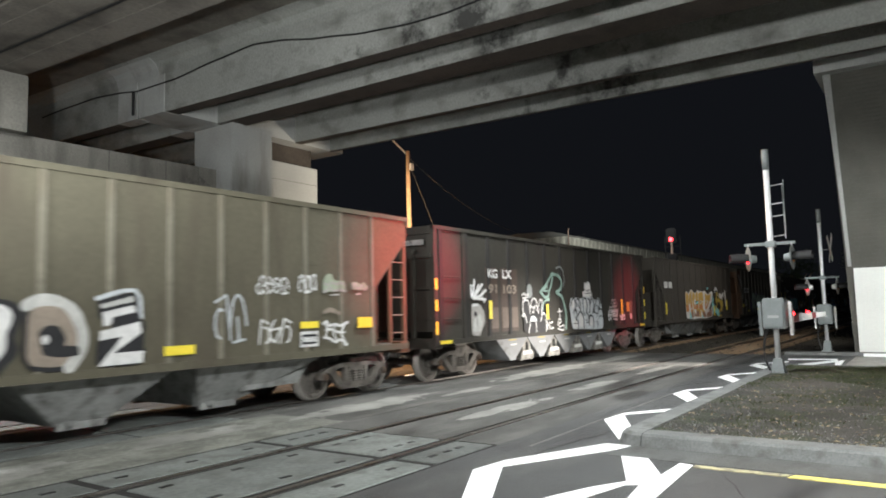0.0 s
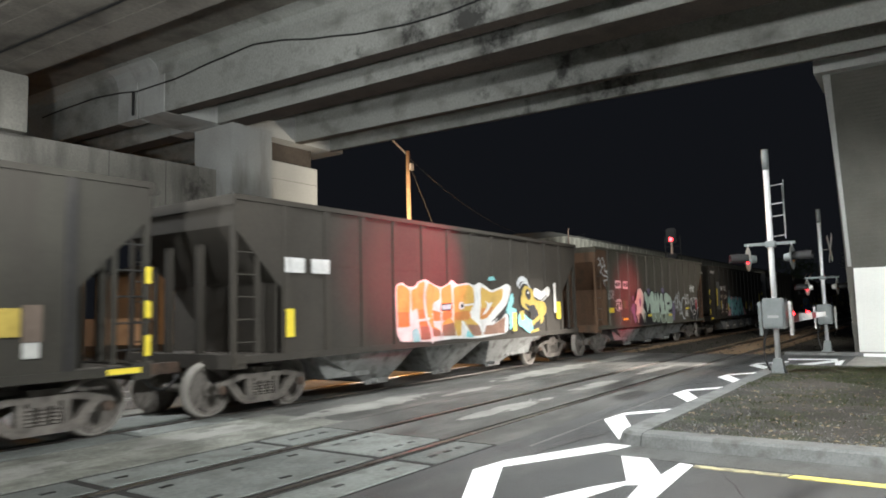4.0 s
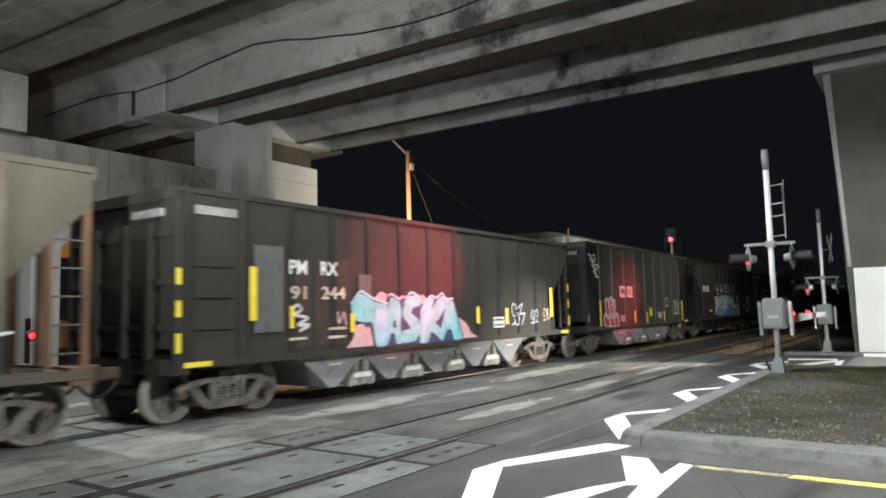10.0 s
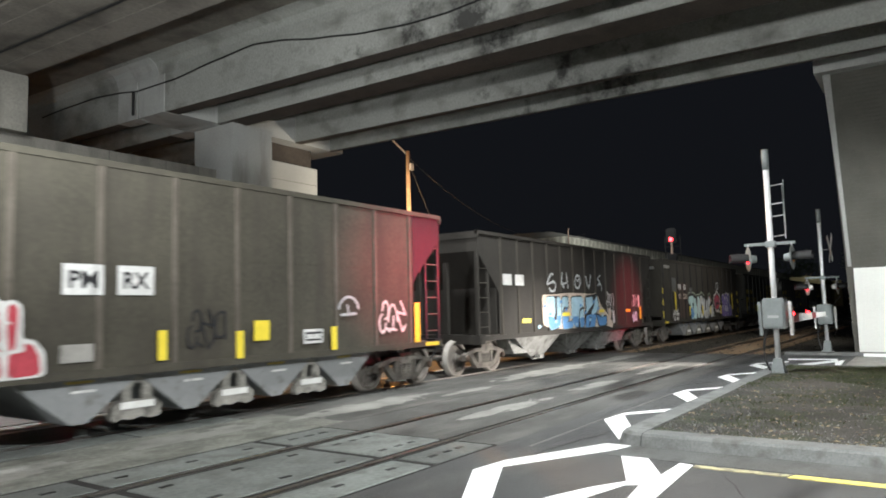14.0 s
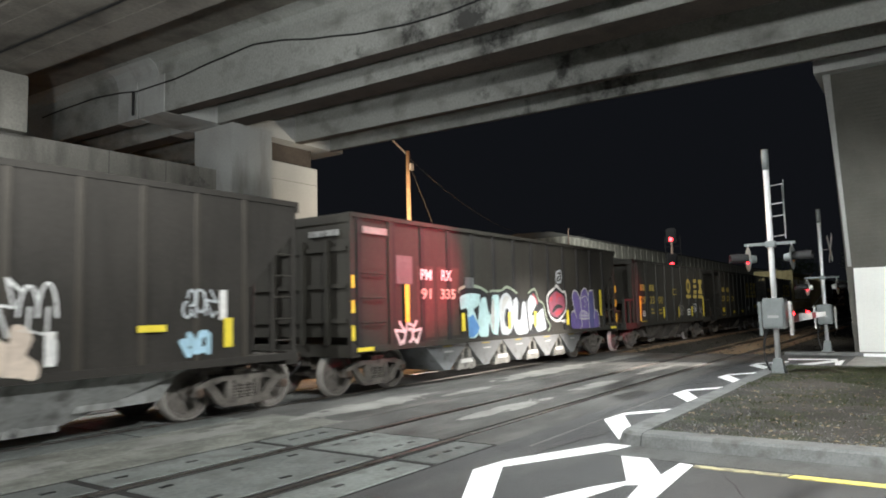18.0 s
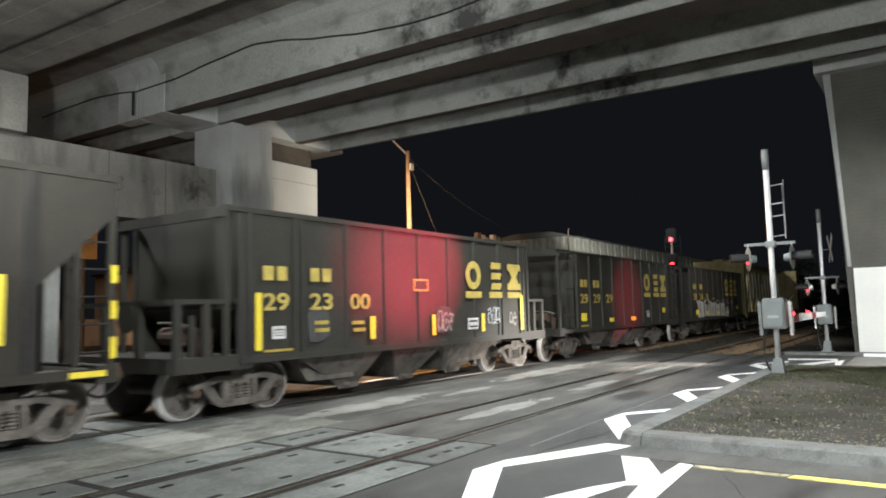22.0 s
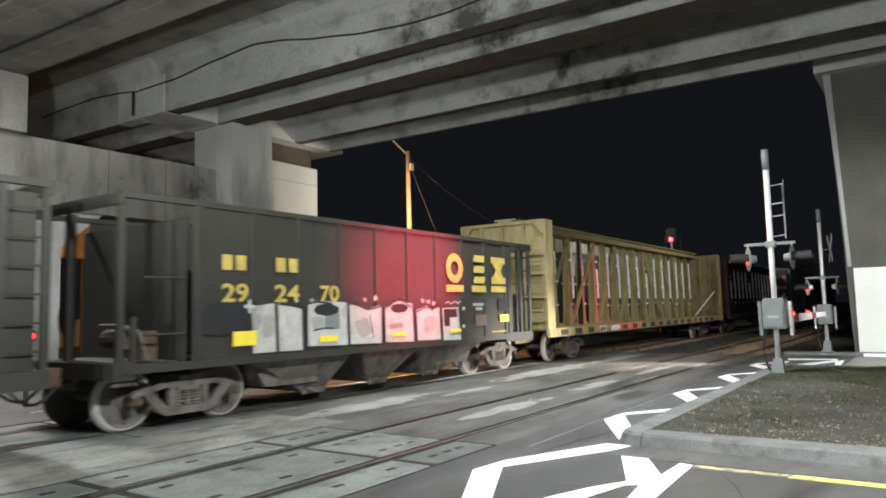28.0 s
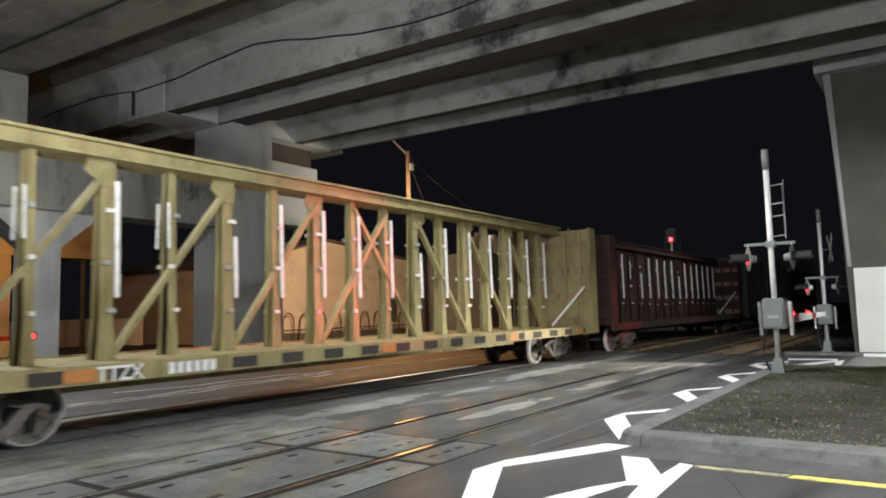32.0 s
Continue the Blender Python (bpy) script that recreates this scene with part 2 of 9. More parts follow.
DRAB = surf("drab_olive_paint", (0.063, 0.058, 0.044), 0.85, 0.05, var=0.3, scale=0.8, fine=18, bump=0.12, dirt=(0.045, 0.04, 0.032), amount=0.5, streak=0.2)
REDBROWN = surf("rust_brown_paint", (0.13, 0.075, 0.045), 0.85, 0.05, var=0.25, scale=1.2, fine=18, bump=0.15, dirt=(0.07, 0.05, 0.035), amount=0.5, streak=0.25)
PITCH = surf("pitch_black_paint", (0.011, 0.013, 0.015), 0.6, 0.05, var=0.25, scale=0.9, fine=18, bump=0.1, dirt=(0.024, 0.023, 0.021), amount=0.4, streak=0.2)
COAL = surf("black_car_paint", (0.034, 0.033, 0.027), 0.6, 0.05, var=0.2, scale=0.9, fine=18, bump=0.1, dirt=(0.026, 0.026, 0.024), amount=0.4, streak=0.2)
YELLOW = surf("dull_yellow_paint", (0.30, 0.256, 0.125), 0.75, 0.05, var=0.2, scale=1.5, fine=20, bump=0.1, dirt=(0.16, 0.12, 0.05), amount=0.45, streak=0.25)
MAROON = surf("dark_red_paint", (0.055, 0.027, 0.022), 0.75, 0.05, var=0.25, scale=1.5, fine=20, dirt=(0.035, 0.018, 0.015), amount=0.4, streak=0.25)
GREEN = surf("grey_green_paint", (0.09, 0.11, 0.095), 0.75, 0.05, var=0.2, scale=1.5, fine=20, dirt=(0.05, 0.055, 0.05), amount=0.4, streak=0.25)
T_WHITE = surf("stencil_white", (0.72, 0.72, 0.70), 0.7, var=0.15, scale=6, bump=0.05)
OLDWHITE = surf("worn_stencil_white", (0.3, 0.3, 0.29), 0.8, var=0.4, scale=9, bump=0.05)
T_YELLOW = surf("stencil_yellow", (0.46, 0.36, 0.09), 0.7, var=0.25, scale=6, bump=0.05)
REFLECT = surf("reflective_yellow", (0.80, 0.64, 0.06), 0.5, var=0.1, scale=8, bump=0.05)
STRAP = surf("white_strap_post", (0.75, 0.74, 0.72), 0.5, var=0.15, scale=6, bump=0.05, dirt=(0.35, 0.34, 0.3), amount=0.3)
G_RED = glow("red_lens", (1.0, 0.02, 0.03), 9.0)
G_ORANGE = surf("amber_lens", (0.75, 0.28, 0.05), 0.3, var=0.1, scale=5, bump=0.0)
BEDDING = surf("dark_bedding", (0.02, 0.019, 0.018), 0.95, var=0.4, scale=3)
SLAB = surf("slab_concrete", (0.195, 0.2, 0.178), 0.75, var=0.45, scale=1.5, fine=14, bump=0.4, dirt=(0.105, 0.106, 0.09), amount=0.5, run=0.5, stain=(0.05, 0.05, 0.042), stain_at=0.56, slick=0.4)
PAINTS = {}


def paint(key, col):
    if key not in PAINTS:
        PAINTS[key] = surf("spray_" + key, col, 0.7, var=0.2, scale=3, fine=14, bump=0.05, dirt=tuple(v * 0.5 for v in col), amount=0.25, streak=0.25)
    return PAINTS[key]


# ---- building helpers ----
def box(bm, x0, x1, y0, y1, z0, z1):
    v = [bm.verts.new(p) for p in ((x0, y0, z0), (x1, y0, z0), (x1, y1, z0), (x0, y1, z0), (x0, y0, z1), (x1, y0, z1), (x1, y1, z1), (x0, y1, z1))]
    for f in ((3, 2, 1, 0), (4, 5, 6, 7), (0, 1, 5, 4), (1, 2, 6, 5), (2, 3, 7, 6), (3, 0, 4, 7)):
        bm.faces.new([v[i] for i in f])


def prism(bm, pts, axis, a, b):
    """Extrude a polygon along an axis from a to b: pts are (y, z) for x, (x, z) for y, (x, y) for z."""
    def at(p, d):
        return {"x": (d, p[0], p[1]), "y": (p[0], d, p[1]), "z": (p[0], p[1], d)}[axis]
    lo = [bm.verts.new(at(p, a)) for p in pts]
    hi = [bm.verts.new(at(p, b)) for p in pts]
    fs = [bm.faces.new(lo), bm.faces.new(list(reversed(hi)))]
    k = len(pts)
    for i in range(k):
        fs.append(bm.faces.new((lo[i], hi[i], hi[(i + 1) % k], lo[(i + 1) % k])))
    bmesh.ops.recalc_face_normals(bm, faces=fs)


def tube(bm, pts, r, n=6):
    """One bent tube through the points."""
    pts = [Vector(p) for p in pts]
    rings = []
    for i, p in enumerate(pts):
        d = (pts[min(i + 1, len(pts) - 1)] - pts[max(i - 1, 0)]).normalized()
        m = d.to_track_quat("Z", "Y").to_matrix()
        rings.append([bm.verts.new(p + m @ Vector((r * math.cos(2 * math.pi * k / n), r * math.sin(2 * math.pi * k / n), 0))) for k in range(n)])
    fs = [bm.faces.new(rings[0]), bm.faces.new(rings[-1][::-1])]
    for a, c in zip(rings, rings[1:]):
        fs += [bm.faces.new((a[k], a[(k + 1) % n], c[(k + 1) % n], c[k])) for k in range(n)]
    bmesh.ops.recalc_face_normals(bm, faces=fs)


def rod(bm, p, q, r, n=10, r2=None):
    p, q = Vector(p), Vector(q)
    d = q - p
    m = Matrix.Translation((p + q) / 2) @ d.to_track_quat("Z", "Y").to_matrix().to_4x4()
    bmesh.ops.create_cone(bm, cap_ends=True, segments=n, radius1=r, radius2=r if r2 is None else r2, depth=d.length, matrix=m)


def frustum(bm, lo, hi):
    """A tapered block between two rectangles (x0, x1, y0, y1, z)."""
    v = []
    for x0, x1, y0, y1, z in (lo, hi):
        v += [bm.verts.new(p) for p in ((x0, y0, z), (x1, y0, z), (x1, y1, z), (x0, y1, z))]
    for f in ((3, 2, 1, 0), (4, 5, 6, 7), (0, 1, 5, 4), (1, 2, 6, 5), (2, 3, 7, 6), (3, 0, 4, 7)):
        bm.faces.new([v[i] for i in f])


def mesh(name, bm, material, smooth=False):
    me = bpy.data.meshes.new(name)
    if smooth:
        for f in bm.faces:
            f.smooth = True
    bm.to_mesh(me)
    bm.free()
    me.materials.append(material)
    return me


def part(name, bm, material, parent, label="", smooth=False):
    data = bm if isinstance(bm, bpy.types.Mesh) else mesh(name, bm, material, smooth)
    ob = new(name, data)
    ob.parent = parent
    if label:
        ob["label"] = label
    return ob


def thing(name, label, category, at=None, group="", kind=""):
    ob = new(name)
    ob.empty_display_size = 0.3
    if at is not None:
        ob.matrix_world = at
    return tagged(ob, label, category, group, kind)


def solid(name, bm, material, label, category="", kind="structure", bevel=0.0):
    ob = new(name, mesh(name, bm, material))
    if bevel:
        md = ob.modifiers.new("bevel", "BEVEL")
        md.width, md.segments, md.limit_method = bevel, 2, "ANGLE"
    return tagged(ob, label, category, "", kind)


def B():
    return bmesh.new()


# ---- ground, road and tracks ----
b = B()
box(b, -400, 1200, -500, 800, -0.6, -0.12)
solid("ground", b, GROUND, "dark bare dirt ground beside the tracks", "ground")
b = B()
box(b, -45, 25.2, -45, 4.58, -0.12, 0.0)
solid("road", b, ASPHALT, "worn dark asphalt road at the rail crossing", "road")
b = B()
box(b, 8.3, 25.2, 7.70, 9.40, -0.12, 0.0)
solid("road_between_tracks", b, DUSTY, "worn asphalt strip between the two tracks", "road")
b = B()
box(b, -45, 8.3, 7.70, 9.40, -0.12, 0.0)
solid("slab_between_tracks", b, SLAB, "stained pale concrete slab between the two tracks", "road")
b = B()
box(b, -45, 25.2, 12.5, 44, -0.12, 0.0)
solid("road_beyond", b, ASPHALT, "dark asphalt road beyond the tracks", "road")
for nm, y0, y1 in (("track_bed", 4.58, 7.70), ("track_bed_far", 9.40, 12.5)):
    b = B()
    box(b, -45, 25.2, y0, y1, -0.12, -0.055)
    solid(nm, b, BEDDING, "dark filled bed under the crossing panels", "road")
    b = B()
    box(b, -30, 7.745, y0 + 0.005, y1 - 0.005, -0.052, -0.014)
    solid(nm.replace("bed", "filler"), b, BEDDING, "black rubber filler between panels and rails", "road")
    for a, c in ((y0, y0 + 0.69), (y0 + 0.87, y0 + 2.11), (y0 + 2.33, y1)):
        b = B()
        box(b, 7.75, 25.2, a, c, -0.055, -0.004)
        solid(nm.replace("bed", "infill"), b, DUSTY, "asphalt infill between the rails", "road")


def railtrack(name, yc):
    t = thing(name, "steel rails set flush in the crossing", "railway track", pose(0, yc, 0), "", "structure")
    for s in (-0.7525, 0.7525):
        b = B()
        prism(b, [(s - 0.036, 0.0), (s + 0.036, 0.0), (s + 0.036, -0.035), (s + 0.009, -0.05), (s + 0.009, -0.13), (s - 0.009, -0.13), (s - 0.009, -0.05), (s - 0.036, -0.035)], "x", -60, 420)
        part("rail", b, RAIL, t)
    sl = B()
    box(sl, -0.12, 0.12, -1.3, 1.3, -0.2, -0.085)
    sleeper = mesh("sleeper", sl, WOOD)
    for i in range(60):
        o = part("sleeper", sleeper, None, t)
        o.location = (25.6 + i * 0.55, 0, 0)
    return t


TRACK = railtrack("track", 6.08)
TRACK_FAR = railtrack("track_far", 10.95)
b = B()
for i in range(2200):
    x, y = 25.3 + random.random() ** 1.5 * 60, random.uniform(3.2, 13.8)
    s = random.uniform(0.03, 0.07)
    frustum(b, (x - s, x + s, y - s, y + s, -0.13), (x - s * 0.4, x + s * 0.5, y - s * 0.5, y + s * 0.3, -0.13 + s * 1.1))
solid("ballast", b, GROUND, "grey stone ballast along the tracks", "gravel", "stuff")

# ---- kerbed island with soil and grass ----
kerb = thing("kerb", "grey cast concrete kerb round the island", "kerb", pose(0, 0, 0), "", "structure")
SEC = [(-0.08, 0), (-0.03, 0.12), (0.0, 0.145), (0.03, 0.15), (0.3, 0.15), (0.3, 0)]
y = 3.0
for i in range(6):
    b = B()
    prism(b, [(8.5 + p[0], p[1]) for p in SEC], "y", y - 3.05, y - 0.012)
    part("kerb_stone", b, KERB, kerb)
    y -= 3.05
for i in range(4):
    b = B()
    prism(b, [(3.3 - p[0], p[1]) for p in SEC], "x", 8.81 + 2.65 * i, 8.80 + 2.65 * (i + 1))
    part("kerb_stone", b, KERB, kerb)
b = B()
lo = [b.verts.new((8.8 - 0.38 * math.cos(k * math.pi / 16), 3.0 + 0.38 * math.sin(k * math.pi / 16), 0.0)) for k in range(9)]
mid = [b.verts.new((8.8 - 0.33 * math.cos(k * math.pi / 16), 3.0 + 0.33 * math.sin(k * math.pi / 16), 0.12)) for k in range(9)]
top = [b.verts.new((8.8 - 0.27 * math.cos(k * math.pi / 16), 3.0 + 0.27 * math.sin(k * math.pi / 16), 0.15)) for k in range(9)]
hub = b.verts.new((8.8, 3.0, 0.15))
for k in range(8):
    b.faces.new((lo[k], mid[k], mid[k + 1], lo[k + 1]))
    b.faces.new((mid[k], top[k], top[k + 1], mid[k + 1]))
    b.faces.new((top[k], hub, top[k + 1]))
bmesh.ops.recalc_face_normals(b, faces=b.faces[:])
part("kerb_stone", b, KERB, kerb)
b = B()
prism(b, [(19.4, 3.0), (19.4, 3.38), (19.6, 3.3), (19.75, 3.1), (19.75, 3.0)], "z", 0, 0.15)
part("kerb_stone", b, KERB, kerb)
for i in range(5):
    b = B()
    prism(b, [(19.75, 0), (19.72, 0.13), (19.45, 0.15), (19.45, 0)], "y", 3.0 - 3.3 * (i + 1), 3.0 - 3.3 * i - 0.012)
    part("kerb_stone", b, KERB, kerb)
def soil_z(x, y):
    i, j = (x - 8.8) / 10.65 * 60, (y + 14) / 17 * 90
    return 0.125 + 0.05 * noise.noise(Vector((i * 0.35, j * 0.35, 0))) + 0.03 * math.sin(math.pi * i / 60)


b = B()
nx, ny = 60, 90
grid = [[b.verts.new((8.8 + 10.65 * i / nx, -14 + 17 * j / ny, 0.125 + 0.05 * noise.noise(Vector((i * 0.35, j * 0.35, 0))) * (0 < i < nx and 0 < j < ny) + 0.03 * math.sin(math.pi * i / nx))) for j in range(ny + 1)] for i in range(nx + 1)]
for i in range(nx):
    for j in range(ny):
        b.faces.new((grid[i][j], grid[i + 1][j], grid[i + 1][j + 1], grid[i][j + 1]))
solid("soil", b, LAWN, "trampled soil and thin grass inside the kerb", "soil")
b = B()
box(b, 7.78, 8.44, -14, 3.2, -0.05, 0.004)
GUTTER = surf("gutter_concrete", (0.10, 0.103, 0.1), 0.8, var=0.3, scale=1.5, fine=40, dirt=(0.06, 0.06, 0.055), amount=0.5, run=0.4)
solid("gutter", b, GUTTER, "stained concrete gutter beside the kerb", "gutter")
GRASS = surf("grass_blades", (0.056, 0.066, 0.03), 0.8, var=0.6, scale=3, fine=60, bump=0.0)
GRAVEL = surf("pale_gravel", (0.17, 0.17, 0.16), 0.9, var=0.7, scale=8, fine=60, bump=0.3)
verts, faces = [], []
for i in range(105000):
    x, y = random.uniform(8.95, 19.3), random.uniform(-4, 2.95)
    d = 1.3 * noise.noise(Vector((x * 0.45, y * 0.6, 3))) + 0.13 * (x - 11.8)
    if random.random() > max(0.02, min(1, d)):
        continue
    a, h, w = random.uniform(0, 6.28), random.uniform(0.018, 0.065), random.uniform(0.004, 0.01)
    lx, ly = random.uniform(-0.03, 0.03), random.uniform(-0.03, 0.03)
    z = soil_z(x, y) - 0.01
    k = len(verts)
    verts += [(x - w * math.cos(a), y - w * math.sin(a), z), (x + w * math.cos(a), y + w * math.sin(a), z), (x + lx, y + ly, z + h)]
    faces.append((k, k + 1, k + 2))
me = bpy.data.meshes.new("grass")
me.from_pydata(verts, [], faces)
me.materials.append(GRASS)
tagged(new("grass", me), "thin dry grass tufts on the soil island", "grass", "", "stuff")
b = B()
for i in range(11000):
    x, y = 8.85 + random.random() ** 2.2 * 8, random.uniform(-3, 2.95)
    if noise.noise(Vector((x * 0.9, y * 0.9, 8))) < -0.05 + 0.5 * random.random():
        continue
    s = 0.0035 + 0.011 * random.random() ** 2.5
    z = soil_z(x, y)
    frustum(b, (x - s, x + s, y - s, y + s, z - 0.03), (x - s * 0.4, x + s * 0.5, y - s * 0.5, y + s * 0.3, z + s * 1.6))
solid("gravel", b, GRAVEL, "loose pale gravel on the soil island", "gravel", "stuff")
b = B()
rng = random.Random(77)
for i in range(900):
    x, y = 8.85 + rng.random() ** 2.4 * 7, rng.uniform(-3, 2.95)
    s = rng.uniform(0.006, 0.014) * (1 + (rng.random() > 0.95))
    z, k = soil_z(x, y), rng.uniform(0.5, 1.4)
    frustum(b, (x - s, x + s, y - s * k, y + s * k, z - 0.03), (x - s * 0.6, x + s * 0.3, y - s * 0.3, y + s * k * 0.5, z + s * rng.uniform(0.4, 1.0)))
LITTER = surf("dry_leaf_litter", (0.20, 0.165, 0.11), 0.9, var=0.8, scale=5, fine=40, bump=0.1)
lb = B()
for i in range(1500):
    x, y = 8.85 + rng.random() ** 1.7 * 9, rng.uniform(-3.5, 2.95)
    z, a, w, h = soil_z(x, y) + 0.012, rng.uniform(0, 6.28), rng.uniform(0.008, 0.022), rng.uniform(0.012, 0.045)
    u, v = Vector((math.cos(a), math.sin(a), rng.uniform(-0.3, 0.3))), Vector((-math.sin(a), math.cos(a), rng.uniform(-0.4, 0.4)))
    p = Vector((x, y, z))
    lb.faces.new([lb.verts.new(q) for q in (p - u * h, p - v * w, p + u * h, p + v * w + Vector((0, 0, 0.01)))])
solid("leaf_litter", lb, LITTER, "dry fallen leaves and scraps on the soil", "leaves", "stuff")
solid("pebbles", b, surf("pale_pebbles", (0.24, 0.24, 0.225), 0.9, var=0.7, scale=6, fine=60, bump=0.3), "scattered pale stones and litter on the soil", "gravel", "stuff")


b = B()
box(b, 19.78, 24.78, -14, 1.95, -0.05, 0.003)
solid("lane_slab", b, PATCH, "pale concrete slab in the far lane", "road")

# ---- road paint ----
def stripe(name, pts, material, label, z=0.004):
    b = B()
    prism(b, pts, "z", z - 0.003, z + 0.003)
    return solid(name, b, material, label, "road marking", "")


W = "thick white zigzag line painted on the asphalt"
stripe("road_marking", [(6.41, 4.12), (6.99, 4.05), (8.42, 3.42), (8.4, 3.1), (8.09, 3.18), (6.68, 3.91)], PAINT_W, W)
stripe("road_marking", [(6.41, 4.12), (6.66, 3.9), (5.55, 3.37), (4.6, 2.9), (4.5, 3.16), (5.42, 3.61)], PAINT_W, W)
stripe("road_marking", [(7.79, 3.0), (7.80, 2.69), (7.19, 2.37), (6.80, 2.2), (6.56, 2.48)], PAINT_W, W)
stripe("road_marking", [(7.72, 2.32), (7.68, 2.17), (6.26, 2.11), (5.6, 2.07), (5.62, 2.25), (6.9, 2.42), (7.1, 2.33)], PAINT_W, W, 0.006)
stripe("road_marking", [(6.56, 2.49), (6.82, 2.46), (6.3, 2.75), (5.83, 2.93), (4.8, 3.25), (4.7, 3.05), (5.7, 2.7)], PAINT_W, W, 0.008)
for i in range(4):
    x = 3.52 * i - 0.05 * i
    stripe("road_marking", [(8.74 + x, 3.39), (9.40 + x, 3.42), (10.87 + x, 4.12), (10.16 + x, 4.16)], PAINT_W, W)
    stripe("road_marking", [(10.62 + x, 4.13), (10.92 + x, 4.10), (11.92 + x, 3.42), (11.5 + x, 3.42)], PAINT_W, W, 0.006)
H = "white hatching painted across the far lane"
stripe("road_marking", [(19.9, 3.2), (20.3, 3.5), (23.2, 2.3), (22.6, 2.2)], PAINT_W, H)
stripe("road_marking", [(19.8, 2.05), (20.1, 2.0), (23.2, 2.1), (22.65, 2.3)], PAINT_W, H, 0.006)
stripe("road_marking", [(19.85, 3.0), (20.2, 3.1), (20.1, 2.2), (19.8, 2.2)], PAINT_W, H, 0.008)
stripe("road_marking", [(22.9, 3.55), (23.3, 3.6), (23.5, 2.3), (23.1, 2.3)], PAINT_W, H, 0.01)
stripe("road_marking", [(7.58, -12), (7.72, -12), (7.72, 1.2), (7.58, 1.25)], PAINT_Y, "yellow edge line beside the gutter")
stripe("road_marking", [(7.60, 1.3), (7.71, 1.22), (7.71, 2.15), (7.59, 2.15)], PAINT_FADE, "worn pale end of the yellow edge line")
stripe("road_marking", [(7.83, 4.19), (7.83, 4.175), (13.7, 4.185), (13.7, 4.2)], PATCH, "thin ghost of an old lane line", 0.003)
def wavy(y0, drift, x0, x1, width, phase):
    step = 0.9
    n = int((x1 - x0) / step)
    mid = [(x0 + step * k, y0 + drift * k * step + 0.16 * math.sin(1.3 * k + phase) + 0.09 * math.sin(2.9 * k)) for k in range(n + 1)]
    for k, (p, q) in enumerate(zip(mid, mid[1:])):
        w = width * (0.6 + 0.4 * math.sin(k * 1.7 + phase) ** 2)
        stripe("road_marking", [(p[0], p[1] - w), (q[0] + 0.02, q[1] - w), (q[0] + 0.02, q[1] + w), (p[0], p[1] + w)], PAINT_OLD, "thin worn wavy white line beyond the tracks", 0.004 + 0.002 * (k % 2))


wavy(13.75, 0.03, 6.4, 14.5, 0.035, 0.3)
wavy(14.1, 0.05, 7.0, 17.5, 0.045, 1.4)
wavy(15.4, -0.10, 9.0, 24.0, 0.05, 2.2)
for k, (x, y, a, n) in enumerate(((6.2, 1.2, 0.5, 7), (4.3, 3.6, 2.2, 6), (7.4, 3.9, 0.2, 9), (10.5, 4.3, 0.1, 10), (5.2, 0.3, 1.6, 5), (14.0, 4.35, 0.05, 9))):
    b = B()
    for i in range(n):
        a += 0.5 * noise.noise(Vector((i * 0.9, k * 3.1, 0)))
        x2, y2 = x + 0.24 * math.cos(a), y + 0.24 * math.sin(a)
        w = 0.007 * (1.2 - i / n)
        nx2, ny2 = -math.sin(a) * w, math.cos(a) * w
        prism(b, [(x - nx2, y - ny2), (x2 - nx2, y2 - ny2), (x2 + nx2, y2 + ny2), (x + nx2, y + ny2)], "z", 0.0005, 0.003)
        x, y = x2, y2
    solid("road_crack", b, BLACK, "thin dark crack in the asphalt", "crack", "stuff")
# worn pale patches with ragged edges
for i, (xc, yc, lx, ly) in enumerate(((10.7, 6.08, 1.9, 0.28), (14.6, 6.1, 1.5, 0.24), (9.9, 8.55, 2.2, 0.5), (17.5, 8.6, 3.8, 0.55), (18.6, 6.1, 1.8, 0.2), (6.3, 8.75, 1.3, 0.45), (22.5, 8.5, 2.4, 0.4), (3.2, 8.6, 1.6, 0.5), (12.7, 8.1, 1.2, 0.2))):
    b = B()

    def worn(X, Y, xc=xc, yc=yc, lx=lx, ly=ly, i=i):
        out = np.empty(X.shape)
        for k in np.ndindex(X.shape):
            x, y = X[k], Y[k]
            n = noise.noise(Vector((x * 1.6, y * 4.0, i))) + 0.6 * noise.noise(Vector((x * 6, y * 12, i + 9)))
            out[k] = ((x - xc) / lx) ** 2 + ((y - yc) / ly) ** 2 - 0.75 - 0.75 * n
        return out
    nx, ny = 70, 26
    gx, gy = np.linspace(xc - lx * 1.5, xc + lx * 1.5, nx), np.linspace(yc - ly * 1.5, yc + ly * 1.5, ny)
    f = worn(*np.meshgrid(gx, gy, indexing="ij"))
    at = {}
    for p in range(nx - 1):
        for q in range(ny - 1):
            if f[p, q] < 0 and f[p + 1, q] < 0 and f[p, q + 1] < 0 and f[p + 1, q + 1] < 0:
                loop = []
                for u, w in ((p, q), (p + 1, q), (p + 1, q + 1), (p, q + 1)):
                    if (u, w) not in at:
                        at[u, w] = b.verts.new((gx[u], gy[w], 0.0025))
                    loop.append(at[u, w])
                b.faces.new(loop)
    solid("road_patch", b, PATCH, "pale worn concrete patch in the road", "road patch", "stuff")

# ---- overpass ----
SK = -0.047


